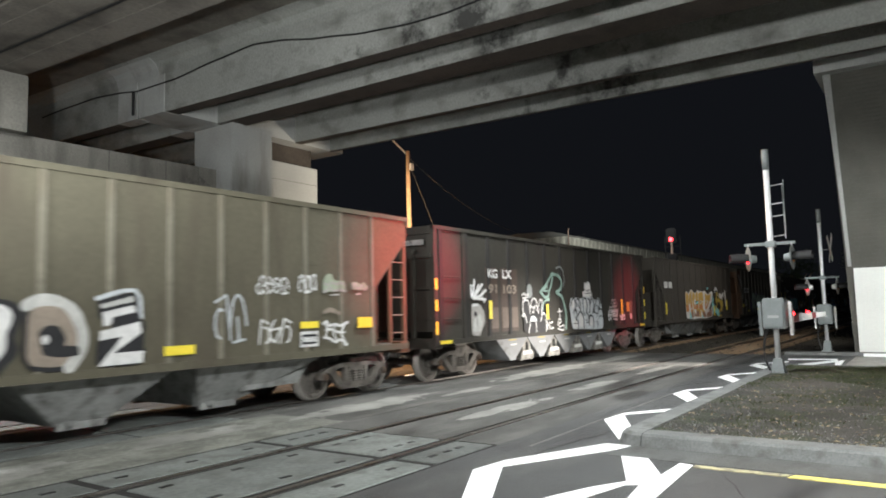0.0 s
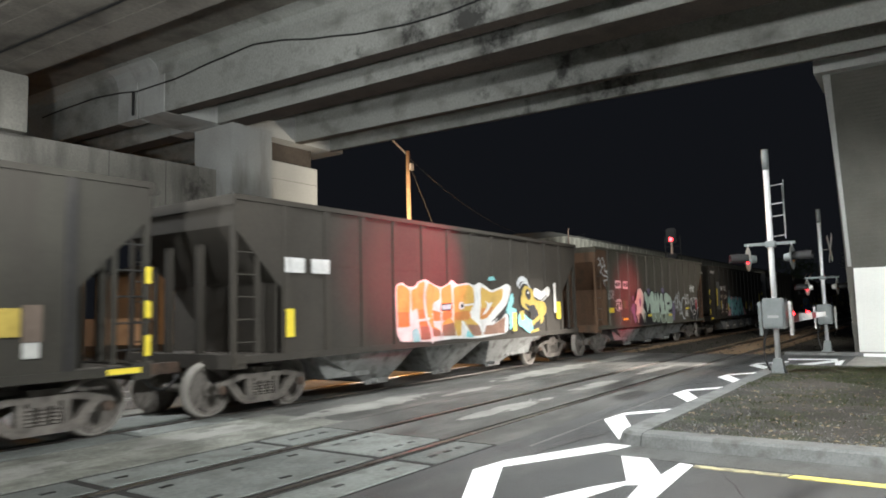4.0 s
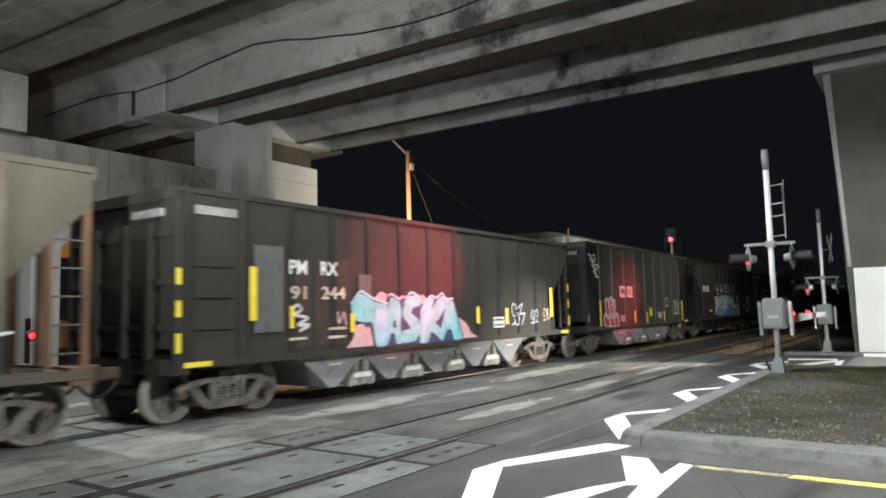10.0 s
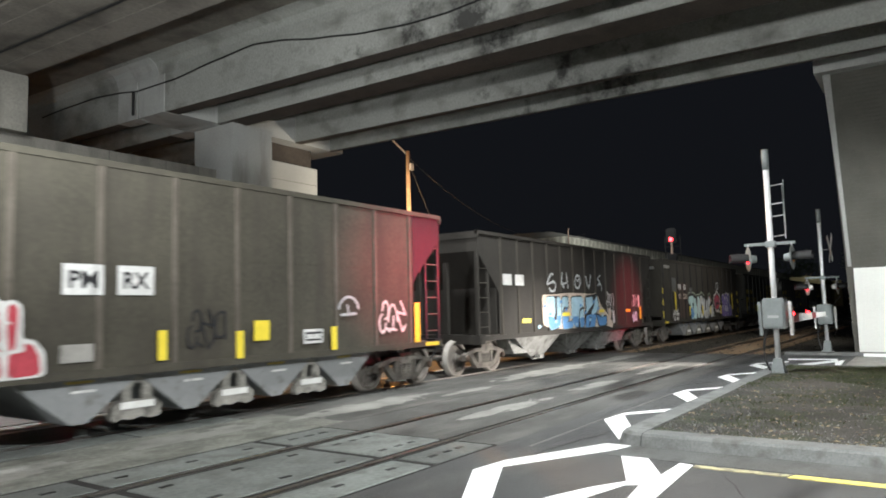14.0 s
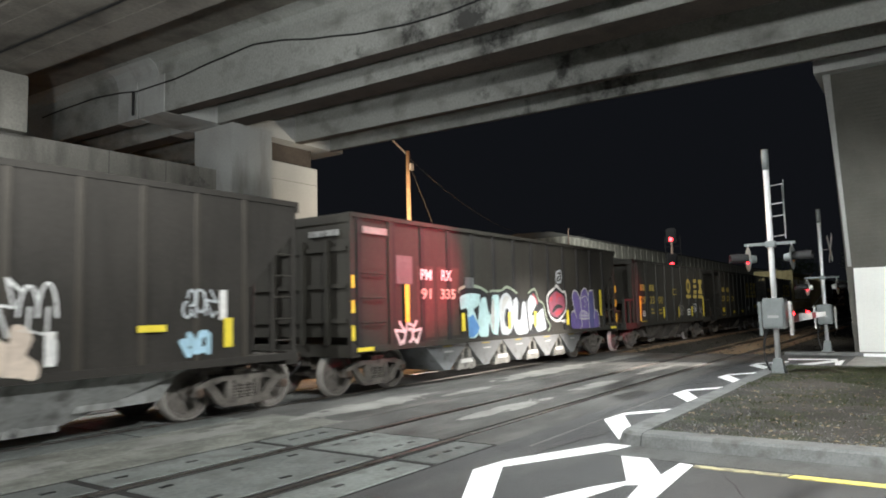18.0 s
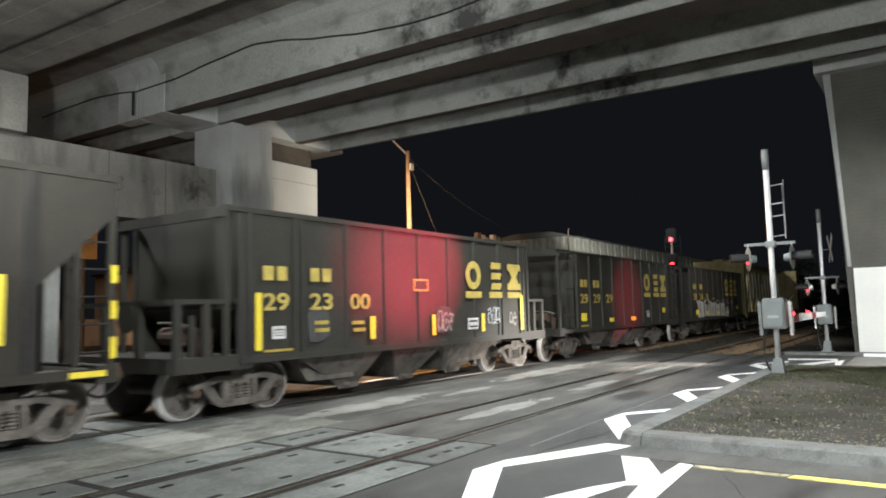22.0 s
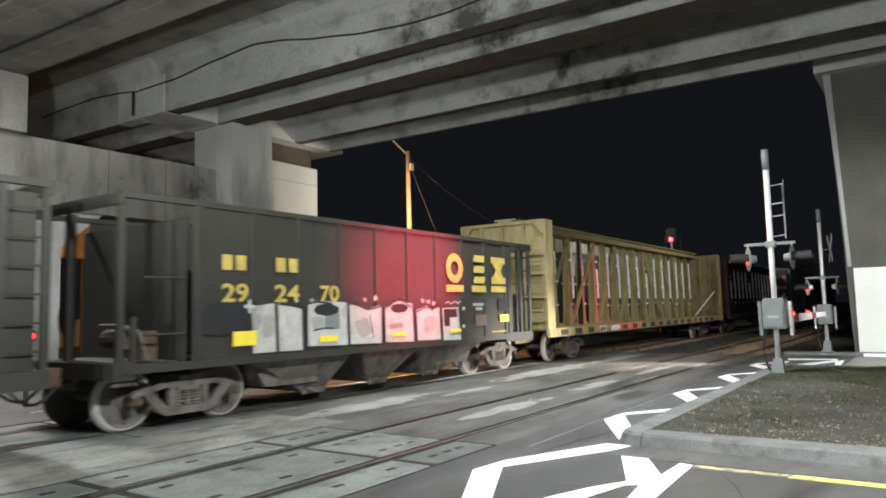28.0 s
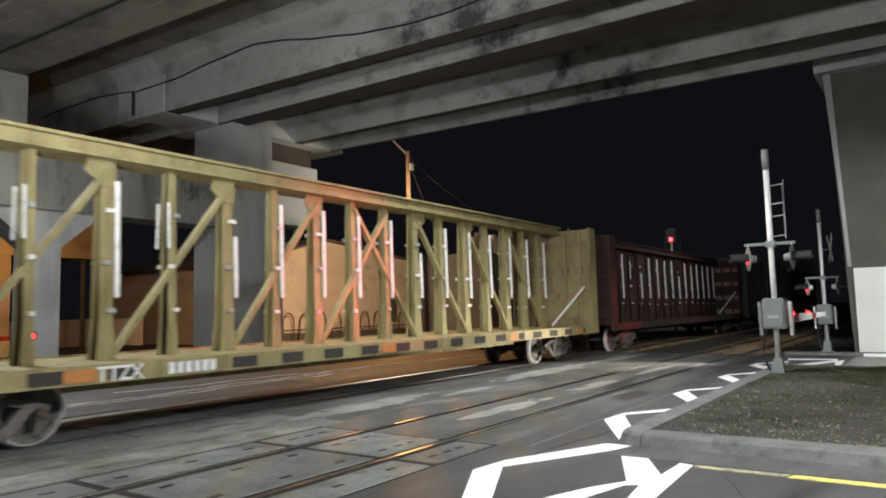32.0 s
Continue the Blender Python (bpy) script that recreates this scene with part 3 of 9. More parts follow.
def along(bm, prof, x10, y0, y1, skew=SK):
    """A beam of section prof (x, z), whose origin lies at x10 where y is 10, along the skewed bridge."""
    n = len(prof)
    ends = []
    for y in (y0, y1):
        xo = x10 + skew * (y - 10)
        ends.append([bm.verts.new((xo + p[0], y, p[1])) for p in prof])
    fs = [bm.faces.new(ends[0]), bm.faces.new(list(reversed(ends[1])))]
    for i in range(n):
        fs.append(bm.faces.new((ends[0][i], ends[1][i], ends[1][(i + 1) % n], ends[0][(i + 1) % n])))
    bmesh.ops.recalc_face_normals(bm, faces=fs)


ZS, ZD = 9.3, 11.35


def tapered(bm, prof, near, far, y0, y1):
    """A girder between two edges, each (x where y is 10, skew); prof gives (side, offset, height), side 0 for near, 1 for far."""
    ends = []
    for y in (y0, y1):
        xs = [e[0] + e[1] * (y - 10) for e in (near, far)]
        ends.append([bm.verts.new((xs[p[0]] + p[1], y, p[2])) for p in prof])
    n = len(prof)
    fs = [bm.faces.new(ends[0]), bm.faces.new(list(reversed(ends[1])))]
    for i in range(n):
        fs.append(bm.faces.new((ends[0][i], ends[1][i], ends[1][(i + 1) % n], ends[0][(i + 1) % n])))
    bmesh.ops.recalc_face_normals(bm, faces=fs)


GIRDER = [(0, 0, ZS + 0.03), (0, 0.03, ZS), (1, -0.03, ZS), (1, 0, ZS + 0.03), (1, 0, ZD), (0, -0.6, ZD), (0, -0.4, ZD - 0.05), (0, -0.18, ZD - 0.16), (0, -0.05, ZD - 0.34), (0, 0, ZD - 0.6)]
UNDERSIDE = [(0, 0.04, ZS - 0.005), (1, -0.02, ZS - 0.005), (1, -0.02, ZS + 0.01), (0, 0.04, ZS + 0.01)]
END_BLOCK = [(0, -0.045, ZS - 0.012), (1, 0, ZS - 0.012), (1, 0, ZS + 0.02), (0, 0, ZS + 0.02), (0, 0, ZD - 0.6), (0, -0.045, ZD - 0.62)]


over = thing("overpass", "concrete highway overpass on long girders above the tracks", "bridge", pose(0, 0, 0), "", "structure")
for near, far in (((15.46, -0.038), (16.05, -0.04)), ((17.44, -0.018), (18.66, -0.042)), ((21.78, -0.035), (22.1, -0.025)), ((23.98, -0.036), (24.2, -0.036))):
    for y0, y1 in ((-16, 24.3), (24.36, 60)):
        b = B()
        tapered(b, GIRDER, near, far, y0, y1)
        g = part("girder", b, BRIDGE, over)
        # thin dark brown sheet along the underside, darker than the girder faces
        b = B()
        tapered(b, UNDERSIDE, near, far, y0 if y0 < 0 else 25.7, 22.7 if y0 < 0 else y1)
        part("soffit", b, DARKBROWN, g, "dark brown girder underside")
    for y0, y1 in ((22.75, 24.26), (24.4, 25.6)):
        b = B()
        tapered(b, END_BLOCK, near, far, y0, y1)
        part("end_block", b, PIER, over, "smooth pale girder end block")
b = B()
tapered(b, [(0, -0.02, ZD - 0.62), (0, -0.07, ZD - 0.35), (0, -0.2, ZD - 0.18), (0, -0.44, ZD - 0.06), (0, -0.44, ZD - 0.02), (0, 0.1, ZD - 0.3)], (15.46, -0.038), (16.05, -0.04), 23.1, 25.7)
part("flange_patch", b, PIER, over, "smooth pale concrete under the girder flange")
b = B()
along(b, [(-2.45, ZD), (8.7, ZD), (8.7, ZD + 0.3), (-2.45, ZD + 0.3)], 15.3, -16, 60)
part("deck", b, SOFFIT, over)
b = B()
along(b, [(8.4, ZD + 0.3), (8.7, ZD + 0.3), (8.6, ZD + 1.1), (8.48, ZD + 1.1)], 15.3, -16, 60)
part("parapet", b, BRIDGE, over)
b = B()
prism(b, [(15.2, 22.62), (24.4, 22.62), (24.4, 24.62), (15.2, 24.62)], "z", ZS + 0.004, ZD - 0.01)
part("diaphragm", b, PIER, over)
near_over = thing("overpass_carriageway", "second dark concrete carriageway beside the overpass", "bridge", pose(0, 0, 0), "", "structure")
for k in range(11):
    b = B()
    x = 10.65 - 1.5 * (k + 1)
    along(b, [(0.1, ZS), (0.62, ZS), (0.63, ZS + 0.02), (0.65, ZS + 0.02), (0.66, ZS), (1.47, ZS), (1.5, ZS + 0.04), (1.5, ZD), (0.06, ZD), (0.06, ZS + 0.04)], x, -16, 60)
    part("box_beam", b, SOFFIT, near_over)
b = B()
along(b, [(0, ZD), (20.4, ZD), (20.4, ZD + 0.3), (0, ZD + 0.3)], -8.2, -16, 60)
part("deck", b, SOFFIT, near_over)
b = B()
rod(b, (9.17 + SK * -16, -6, ZS - 0.04), (9.17 + SK * 22.4, 32.4, ZS - 0.04), 0.035, 6)
part("conduit", b, BLACK, near_over, "thin dark conduit under the beams")
# cable slung along the near girder
b = B()
cable = [(7.0, 10.4), (8.5, 10.08), (9.54, 9.93), (10.36, 9.86), (11.57, 9.86), (13.19, 9.98), (14.96, 10.24), (16.91, 10.6), (17.96, 10.72), (19.92, 10.58), (22.06, 10.37), (24.23, 10.34), (25.6, 10.5), (27.02, 10.6), (29.46, 10.55), (31.45, 10.45)]
sm = []
for i in range(len(cable) - 1):
    for u in range(5):
        f = u / 5
        f2 = f * f * (3 - 2 * f) * 0.4 + f * 0.6
        sm.append((cable[i][0] + (cable[i + 1][0] - cable[i][0]) * f, cable[i][1] + (cable[i + 1][1] - cable[i][1]) * f2))
tube(b, [(15.4 - 0.041 * (y - 10), y, z) for y, z in sm], 0.028)
tagged(new("cable", mesh("cable", b, BLACK)), "black cable slung along a concrete girder", "cable")
b = B()
rod(b, (14.62, 24.25, 9.35), (14.62, 24.25, 10.25), 0.05, 8)
tagged(new("drain_pipe", mesh("drain_pipe", b, BLACK)), "dark drain pipe at the girder joint", "pipe")

# pier beyond the tracks
pier = thing("pier", "pale concrete pier with a wide cap beam", "bridge pier", pose(0, 0, 0), "", "structure")
b = B()
box(b, 17.45, 19.45, 22.0, 24.4, 0, ZS)
part("column", b, PIER, pier)
b = B()
prism(b, [(19.45, 0), (20.15, 0), (20.15, 4.3), (19.45, 5.6)], "y", 22.15, 24.2)
part("column_buttress", b, PIER, pier)
b = B()
box(b, -12, 17.45, 23.0, 24.4, 5.25, 7.52)
part("cap_beam", b, ABUT, pier)
b = B()
box(b, 19.46, 23.06, 23.0, 24.38, 5.65, 8.39)
part("cap_end", b, PIER, pier)
# shade above the cap end, put in as a dark brown block
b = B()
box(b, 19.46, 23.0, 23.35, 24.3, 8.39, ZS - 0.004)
part("bearing_wall", b, DARKBROWN, pier, "dark brown upstand with the girders' shade in its colour")
b = B()
box(b, 3.0, 10.13, 22.6, 24.3, 7.52, ZS)
part("pedestal", b, ABUT, pier)
b = B()
prism(b, [(10.6, 0), (11.5, 0), (11.5, 4.05), (12.9, 5.25), (9.2, 5.25), (10.6, 4.05)], "y", 23.1, 24.3)
part("flared_column", b, PIER, pier)
b = B()
for x in (13.0, 15.2, 16.6, 7.5, 5.5):
    box(b, x, x + 0.02, 22.992, 23.0, 5.25, 7.52)
box(b, 19.46, 23.06, 22.992, 23.0, 7.6, 7.615)
part("joint", b, RIBBED, pier)

# pier on the near side, with its white base
pier2 = thing("near_pier", "flared concrete pier with ribbed faces under the bridge", "bridge pier", pose(0, 0, 0), "", "structure")
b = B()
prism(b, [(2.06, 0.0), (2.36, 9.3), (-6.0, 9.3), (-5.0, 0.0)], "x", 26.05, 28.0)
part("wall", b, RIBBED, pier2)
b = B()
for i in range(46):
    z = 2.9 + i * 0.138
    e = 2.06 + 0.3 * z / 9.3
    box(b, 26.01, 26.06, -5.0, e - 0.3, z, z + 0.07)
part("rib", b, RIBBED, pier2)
b = B()
prism(b, [(1.98, 2.8), (2.08, 2.8), (2.2, 5.85), (2.40, 9.2), (2.18, 9.2), (2.08, 5.85)], "x", 25.9, 26.05)
part("edge_strip", b, PIER, pier2, "pale smooth concrete edge strip")
b = B()
prism(b, [(0.42, 2.8), (0.50, 2.8), (0.50, 4.6), (0.62, 5.2), (0.62, 7.6), (0.54, 7.6), (0.54, 5.2), (0.42, 4.6)], "x", 25.9, 26.05)
part("edge_strip", b, PIER, pier2, "pale smooth concrete edge strip")
b = B()
box(b, 25.6, 28.2, -7, 2.62, 9.22, 9.66)
part("cap", b, PIER, pier2)
b = B()
box(b, 25.94, 28.4, -7, 1.93, 0, 2.74)
part("base", b, WHITEWALL, pier2, "white rendered base block")
b = B()
box(b, 28.2, 30.0, 1.0, 2.15, 0, 2.85)
part("footing", b, PIER, pier2)
b = B()
box(b, 25.2, 25.9, -14, 4.0, -0.12, 0.07)
box(b, 25.9, 40.0, -14, 2.0, -0.12, 0.065)
solid("pavement", b, KERB, "concrete kerb and pavement at the far lane", "pavement")
b = B()
box(b, 24.8, 25.19, -6, 1.75, 0.0, 0.075)
solid("kerb_paint", b, PAINT_W, "white painted kerb top", "kerb", "")


# ---- crossing signals ----
def mast(x, y, h, cross, box_z, arm_to, label):
    t = thing("crossing_signal", label, "crossing signal", pose(x, y, 0.0), "crossing signals")
    b = B()
    rod(b, (0, 0, 0.45), (0, 0, h - 0.42), 0.062, 16)
    part("mast", b, PALEMAST, t, "", True)
    b = B()
    rod(b, (0, 0, h - 0.45), (0, 0, h), 0.075, 16)
    rod(b, (0, 0, h), (0, 0, h + 0.02), 0.08, 16)
    part("mast_cap", b, SIGNGREY, t, "", True)
    b = B()
    frustum(b, (-0.15, 0.15, -0.15, 0.15, 0.03), (-0.09, 0.09, -0.09, 0.09, 0.47))
    box(b, -0.2, 0.2, -0.2, 0.2, 0.0, 0.05)
    base = part("base", b, SIGNGREY, t)
    for bx in (-0.16, 0.16):
        for by in (-0.16, 0.16):
            b = B()
            rod(b, (bx, by, 0.05), (bx, by, 0.12), 0.022, 6)
            part("anchor_bolt", b, GALV, base)
    b = B()
    box(b, -0.03, 0.03, -0.5, 0.55, cross - 0.032, cross + 0.032)
    box(b, -0.1, 0.1, -0.1, 0.1, cross - 0.08, cross + 0.06)
    part("crossarm", b, SIGNGREY, t)
    for sy, turn in ((0.47, 24), (-0.43, 176)):
        z = cross - 0.33
        m = pose(-0.06, sy, z, 0, 0, turn)

        def laid(b):
            bmesh.ops.transform(b, matrix=m, verts=b.verts[:])
            return b
        b = B()
        rod(b, (-0.06, sy, cross), (-0.06, sy, z + 0.1), 0.018, 6)
        part("hanger", b, GALV, t)
        b = B()
        rod(b, (0, -0.16, 0), (0, 0.0, 0), 0.08, 18, 0.11)
        lampo = part("lamp_housing", laid(b), SIGNGREY if cross > 2.8 else STRAP, t)
        b = B()
        rod(b, (0, 0.0, 0), (0, 0.012, 0), 0.27, 28)
        part("background_disc", laid(b), SIGNGREY if cross > 2.8 else STRAP, lampo, "round signal background disc")
        b = B()
        rod(b, (0, 0.012, 0), (0, 0.035, 0), 0.10, 18)
        part("lens", laid(b), G_RED if sy > 0 else G_ORANGE, lampo, "round red flasher lens")
        b = B()
        for k in range(12):
            a, a2 = math.radians(-30 + 20 * k), math.radians(-30 + 20 * (k + 1))
            b.faces.new([b.verts.new((0.125 * math.cos(q), d, 0.125 * math.sin(q))) for q, d in ((a, 0.01), (a2, 0.01), (a2, 0.4), (a, 0.4))])
        part("visor", laid(b), BLACK, lampo)
    if cross > 2.8:
        sign_y = -0.32
        for i, z in enumerate((cross + 0.15, cross + 0.6, cross + 0.88, cross + 1.3)):
            b = B()
            rod(b, (0, 0, z), (0, sign_y, z + 0.03), 0.012, 6)
            part("bracket", b, GALV, t)
        b = B()
        for sgn in (-1, 1):
            m = pose(0, sign_y + 0.013 * sgn, cross + 0.85, 0, 0, 8.5) @ pose(0, 0, 0, 0, 45 * sgn, 0)
            bmesh.ops.create_cube(b, size=1, matrix=m @ Matrix.Diagonal((0.23, 0.012, 1.22, 1)))
        part("crossbuck", b, SIGNGREY, t, "crossbuck sign of two crossed boards")
        b = B()
        rod(b, (0, sign_y, cross + 0.1), (0, sign_y, cross + 0.95), 0.012, 6)
        part("bracket", b, GALV, t)
    else:
        b = B()
        for sgn in (-1, 1):
            m = pose(-0.1, -0.3 + 0.012 * sgn, cross + 1.0, 0, 0, 14) @ pose(0, 0, 0, 0, 45 * sgn, 0)
            bmesh.ops.create_cube(b, size=1, matrix=m @ Matrix.Diagonal((0.2, 0.012, 1.2, 1)))
        part("crossbuck", b, STRAP, t, "white crossbuck sign of two crossed boards")
        b = B()
        rod(b, (0, 0, cross + 0.95), (-0.1, -0.3, cross + 0.95), 0.014, 6)
        part("bracket", b, GALV, t)
    b = B()
    box(b, -0.22, 0.2, -0.23, 0.23, box_z, box_z + 0.68)
    bmesh.ops.bevel(b, geom=b.edges[:], offset=0.03, segments=2, affect="EDGES")
    g = part("gate_mechanism", b, SIGNGREY, t, "grey enamelled gate motor box")
    b = B()
    box(b, -0.232, -0.22, -0.185, 0.185, box_z + 0.06, box_z + 0.62)
    part("cover", b, SIGNGREY, g)
    b = B()
    box(b, -0.238, -0.232, -0.1, 0.12, box_z + 0.24, box_z + 0.3)
    part("nameplate", b, GALV, g)
    for sy in (-0.31, 0.31):
        b = B()
        prism(b, [(-0.1, box_z + 0.6), (0.1, box_z + 0.6), (0.2, box_z + 0.25), (0.12, box_z - 0.15), (-0.02, box_z - 0.15)], "y", sy - 0.03, sy + 0.03)
        part("counterweight", b, SIGNGREY if sy > 0 and cross > 2.8 else STRAP, t)
    b = B()
    tube(b, [(-0.08, 0.16 + 0.10 * math.sin(math.pi * i / 10), box_z - (box_z - 0.2) * i / 10) for i in range(11)], 0.026, 8)
    part("conduit", b, BLACK, t)
    if arm_to:
        n = 8
        for i in range(n):
            a, c = 0.3 + (arm_to - 0.3) * i / n, 0.3 + (arm_to - 0.3) * (i + 1) / n
            b = B()
            w = 0.095 - 0.04 * i / n
            box(b, a, c, -0.33, -0.30, box_z + 0.22 - w, box_z + 0.22 + w)
            part("gate_arm", b, STRAP if i % 4 else paint("barrier_red", (0.22, 0.03, 0.03)), t, "striped barrier arm section")
        for a in (0.3, arm_to - 3.6):
            b = B()
            rod(b, (a, -0.315, box_z + 0.29), (a, -0.315, box_z + 0.36), 0.035, 10)
            part("arm_lamp", b, G_RED, t, "small red lamp on the barrier arm")
    return t


mast(17.06, 2.84, 5.15, 3.02, 1.12, 6.2, "galvanised crossing signal mast with flashers beside the kerb")
mast(27.2, 2.96, 4.97, 2.62, 1.02, 0, "galvanised crossing signal mast with crossbuck at the far lane").location.z = -0.1


def block_signal():
    t = thing("railway_signal", "tall black railway signal showing two red lamps", "railway signal", pose(46.5, 13.75, -0.12))
    b = B()
    rod(b, (0, 0, 0), (0, 0, 6.6), 0.08, 12)
    part("mast", b, RUST, t)
    for z, m in ((6.15, G_RED), (4.5, G_RED)):
        b = B()
        box(b, -0.12, 0.12, -0.34, 0.34, z - 0.25, z + 0.75)
        bmesh.ops.bevel(b, geom=b.edges[:], offset=0.08, segments=2, affect="EDGES")
        h = part("signal_head", b, MATT, t)
        b = B()
        rod(b, (-0.12, 0, z), (-0.17, 0, z), 0.13, 16)
        part("lens", b, m, h, "glowing red lens")
        b = B()
        rod(b, (-0.12, 0, z + 0.42), (-0.16, 0, z + 0.42), 0.1, 16)
        part("lens", b, MATT, h)
    b = B()
    for y in (-0.5, 0.5):
        rod(b, (0.25, y, 3.6), (0.25, y, 6.4), 0.03, 6)
    for i in range(6):
        rod(b, (0.25, -0.5, 3.7 + i * 0.5), (0.25, 0.5, 3.7 + i * 0.5), 0.022, 6)
    part("ladder", b, MATT, t)
    b = B()
    box(b, -0.3, 0.5, -0.6, 0.6, 3.55, 3.62)
    part("platform", b, MATT, t)


block_signal()

# flasher of the other approach, behind the train
t = thing("crossing_signal", "crossing signal mast behind the passing train", "crossing signal", pose(6.8, 14.9, 0.0), "crossing signals")
b = B()
rod(b, (0, 0, 0), (0, 0, 1.75), 0.05, 12)
part("mast", b, RUST, t)
b = B()
rod(b, (0, -0.08, 1.4), (0, -0.2, 1.4), 0.10, 14)
h = part("lamp_housing", b, BLACK, t)
b = B()
rod(b, (0, -0.2, 1.4), (0, -0.215, 1.4), 0.062, 14)
part("lens", b, G_RED, h, "glowing red flasher lens")

# ---- street and buildings beyond ----
t = thing("utility_pole", "leaning wooden utility pole lit orange by a street lamp", "utility pole", pose(32.7, 25.0, -0.12))
b = B()
rod(b, (0, 0, 0), (0.0, 0.05, 11.4), 0.17, 12, 0.12)
part("pole", b, WOOD, t, "", True)
b = B()
rod(b, (0, 0, 11.1), (-0.7, 0.75, 12.15), 0.05, 8)
part("lamp_arm", b, GALV, t)
b = B()
box(b, -0.12, 0.12, -0.3, -0.14, 10.2, 10.6)
part("insulator_box", b, GALV, t)
for (p, q, sag, nm) in (((0, 0, 11.0), (26, 0.0, 8.4), 2.2, "wire"), ((0, 0, 10.7), (7.6, 0.2, 0.12), 0.05, "guy_wire")):
    b = B()
    p, q = Vector(p), Vector(q)
    tube(b, [p.lerp(q, i / 14) - Vector((0, 0, 4 * sag * i / 14 * (1 - i / 14))) for i in range(15)], 0.013, 5)
    part(nm, b, DARKWALL, t)


def stucco_building():
    t = thing("building", "sand-coloured stucco building with a low gabled front", "building", pose(0, 0, -0.12))
    b = B()
    prism(b, [(28.5, 0), (61, 0), (61, 4.6), (36.8, 7.1), (33.0, 6.05), (28.5, 5.0)], "y", 36.0, 52.0)
    part("wall", b, STUCCO, t)
    b = B()
    prism(b, [(28.3, 5.0), (33.0, 6.1), (36.8, 7.15), (61.2, 4.65), (61.2, 4.8), (36.8, 7.3), (33.0, 6.25), (28.3, 5.15)], "y", 35.85, 52.2)
    part("roof", b, DARKWALL, t)
    for x in (44.0, 49.0, 54.5):
        b = B()
        box(b, x, x + 1.1, 35.94, 36.0, 1.0, 2.9)
        w = part("window", b, DARKWALL, t)
        b = B()
        box(b, x - 0.06, x + 1.16, 35.92, 35.99, 0.92, 1.0)
        part("sill", b, STUCCO, w)
    for k in range(13):
        x = 29.2 + k * 1.55
        b = B()
        pts = [(x + 0.5 - 0.5 * math.cos(q * math.pi / 8), 35.5, 1.15 + 0.75 * math.sin(q * math.pi / 8)) for q in range(9)]
        pts = [(x, 35.5, 0.0)] + pts + [(x + 1.0, 35.5, 0.0)]
        tube(b, pts, 0.05)
        part("hoop_rail", b, RUST, t, "bent steel hoop rail along the wall")
    b = B()
    rod(b, (28.8, 35.5, 0.75), (50.0, 35.5, 0.75), 0.05, 6)
    part("guard_rail", b, RUST, t)
    b = B()
    box(b, 28.5, 61, 35.96, 36.0, 0, 0.45)
    part("plinth", b, DARKWALL, t)


stucco_building()
t = thing("shop_building", "orange-lit shop building with a deep canopy fascia", "building", pose(0, 0, -0.12))
b = B()
box(b, -6, 15.6, 36.0, 48, 0, 4.95)
part("wall", b, STUCCO, t)
b = B()
box(b, -6, 19.75, 35.9, 48, 4.96, 6.9)
part("fascia", b, STUCCO, t)
b = B()
box(b, -6, 15.6, 35.94, 36.0, 0, 0.9)
part("plinth", b, paint("dado_white", (0.6, 0.6, 0.58)), t)
b = B()
box(b, -6, 15.6, 35.93, 35.995, 0.9, 1.1)
part("stripe", b, paint("dado_red", (0.4, 0.04, 0.03)), t)
for x in (19.3,):
    b = B()
    rod(b, (x, 36.4, 0), (x, 36.4, 4.96), 0.12, 10)
    part("post", b, DARKWALL, t)
b = B()
box(b, 12.5, 27.5, 44.0, 44.4, -0.12, 1.7)
solid("low_wall", b, STUCCO, "low rendered boundary wall beyond the road", "wall", "")

t = thing("warehouse", "long dull buff metal-sided warehouse beside the tracks", "warehouse", pose(0, 0, -0.12))
b = B()
box(b, 43.5, 150, 20.0, 30, 0, 5.6)
part("wall", b, DARKWALL, t)
sid = B()
box(sid, 0.01, 0.99, -0.05, 0.0, 5.6, 6.65)
box(sid, 0.0, 0.05, -0.08, 0.0, 5.6, 6.65)
sid = mesh("fascia_panel", sid, METALROOF)
for i in range(70):
    o = part("fascia_panel", sid, None, t)
    o.location = (43.5 + i * 1.5, 20.0, 0)
    o.scale = (1.5, 1, 1)
for i in range(7):
    o = part("fascia_panel", sid, None, t)
    o.rotation_euler = (0, 0, -math.pi / 2)
    o.location = (43.5, 27.0 - i * 1.0, 0)
b = B()
prism(b, [(19.9, 6.66), (30.1, 6.66), (30.1, 7.0), (26, 7.6), (23, 7.55), (19.9, 6.75)], "x", 47.5, 150.5)
part("roof", b, DARKWALL, t)
for i in range(9):
    b = B()
    x = 39.2 + i * 0.5
    box(b, x, x + 0.42, 24.6, 24.9, 5.6 + 0.1 * (i % 3), 6.65 + 0.12 * ((i * 7) % 4))
    part("stacked_crate", b, (METALROOF, RUST, STUCCO)[i % 3], t)
b = B()
box(b, 39.0, 43.5, 24.0, 29, 0, 5.6)
part("annex", b, DARKWALL, t)
b = B()
rod(b, (43.6, 19.8, 0), (43.6, 19.8, 7.2), 0.05, 8)
part("vent_pipe", b, RUST, t)


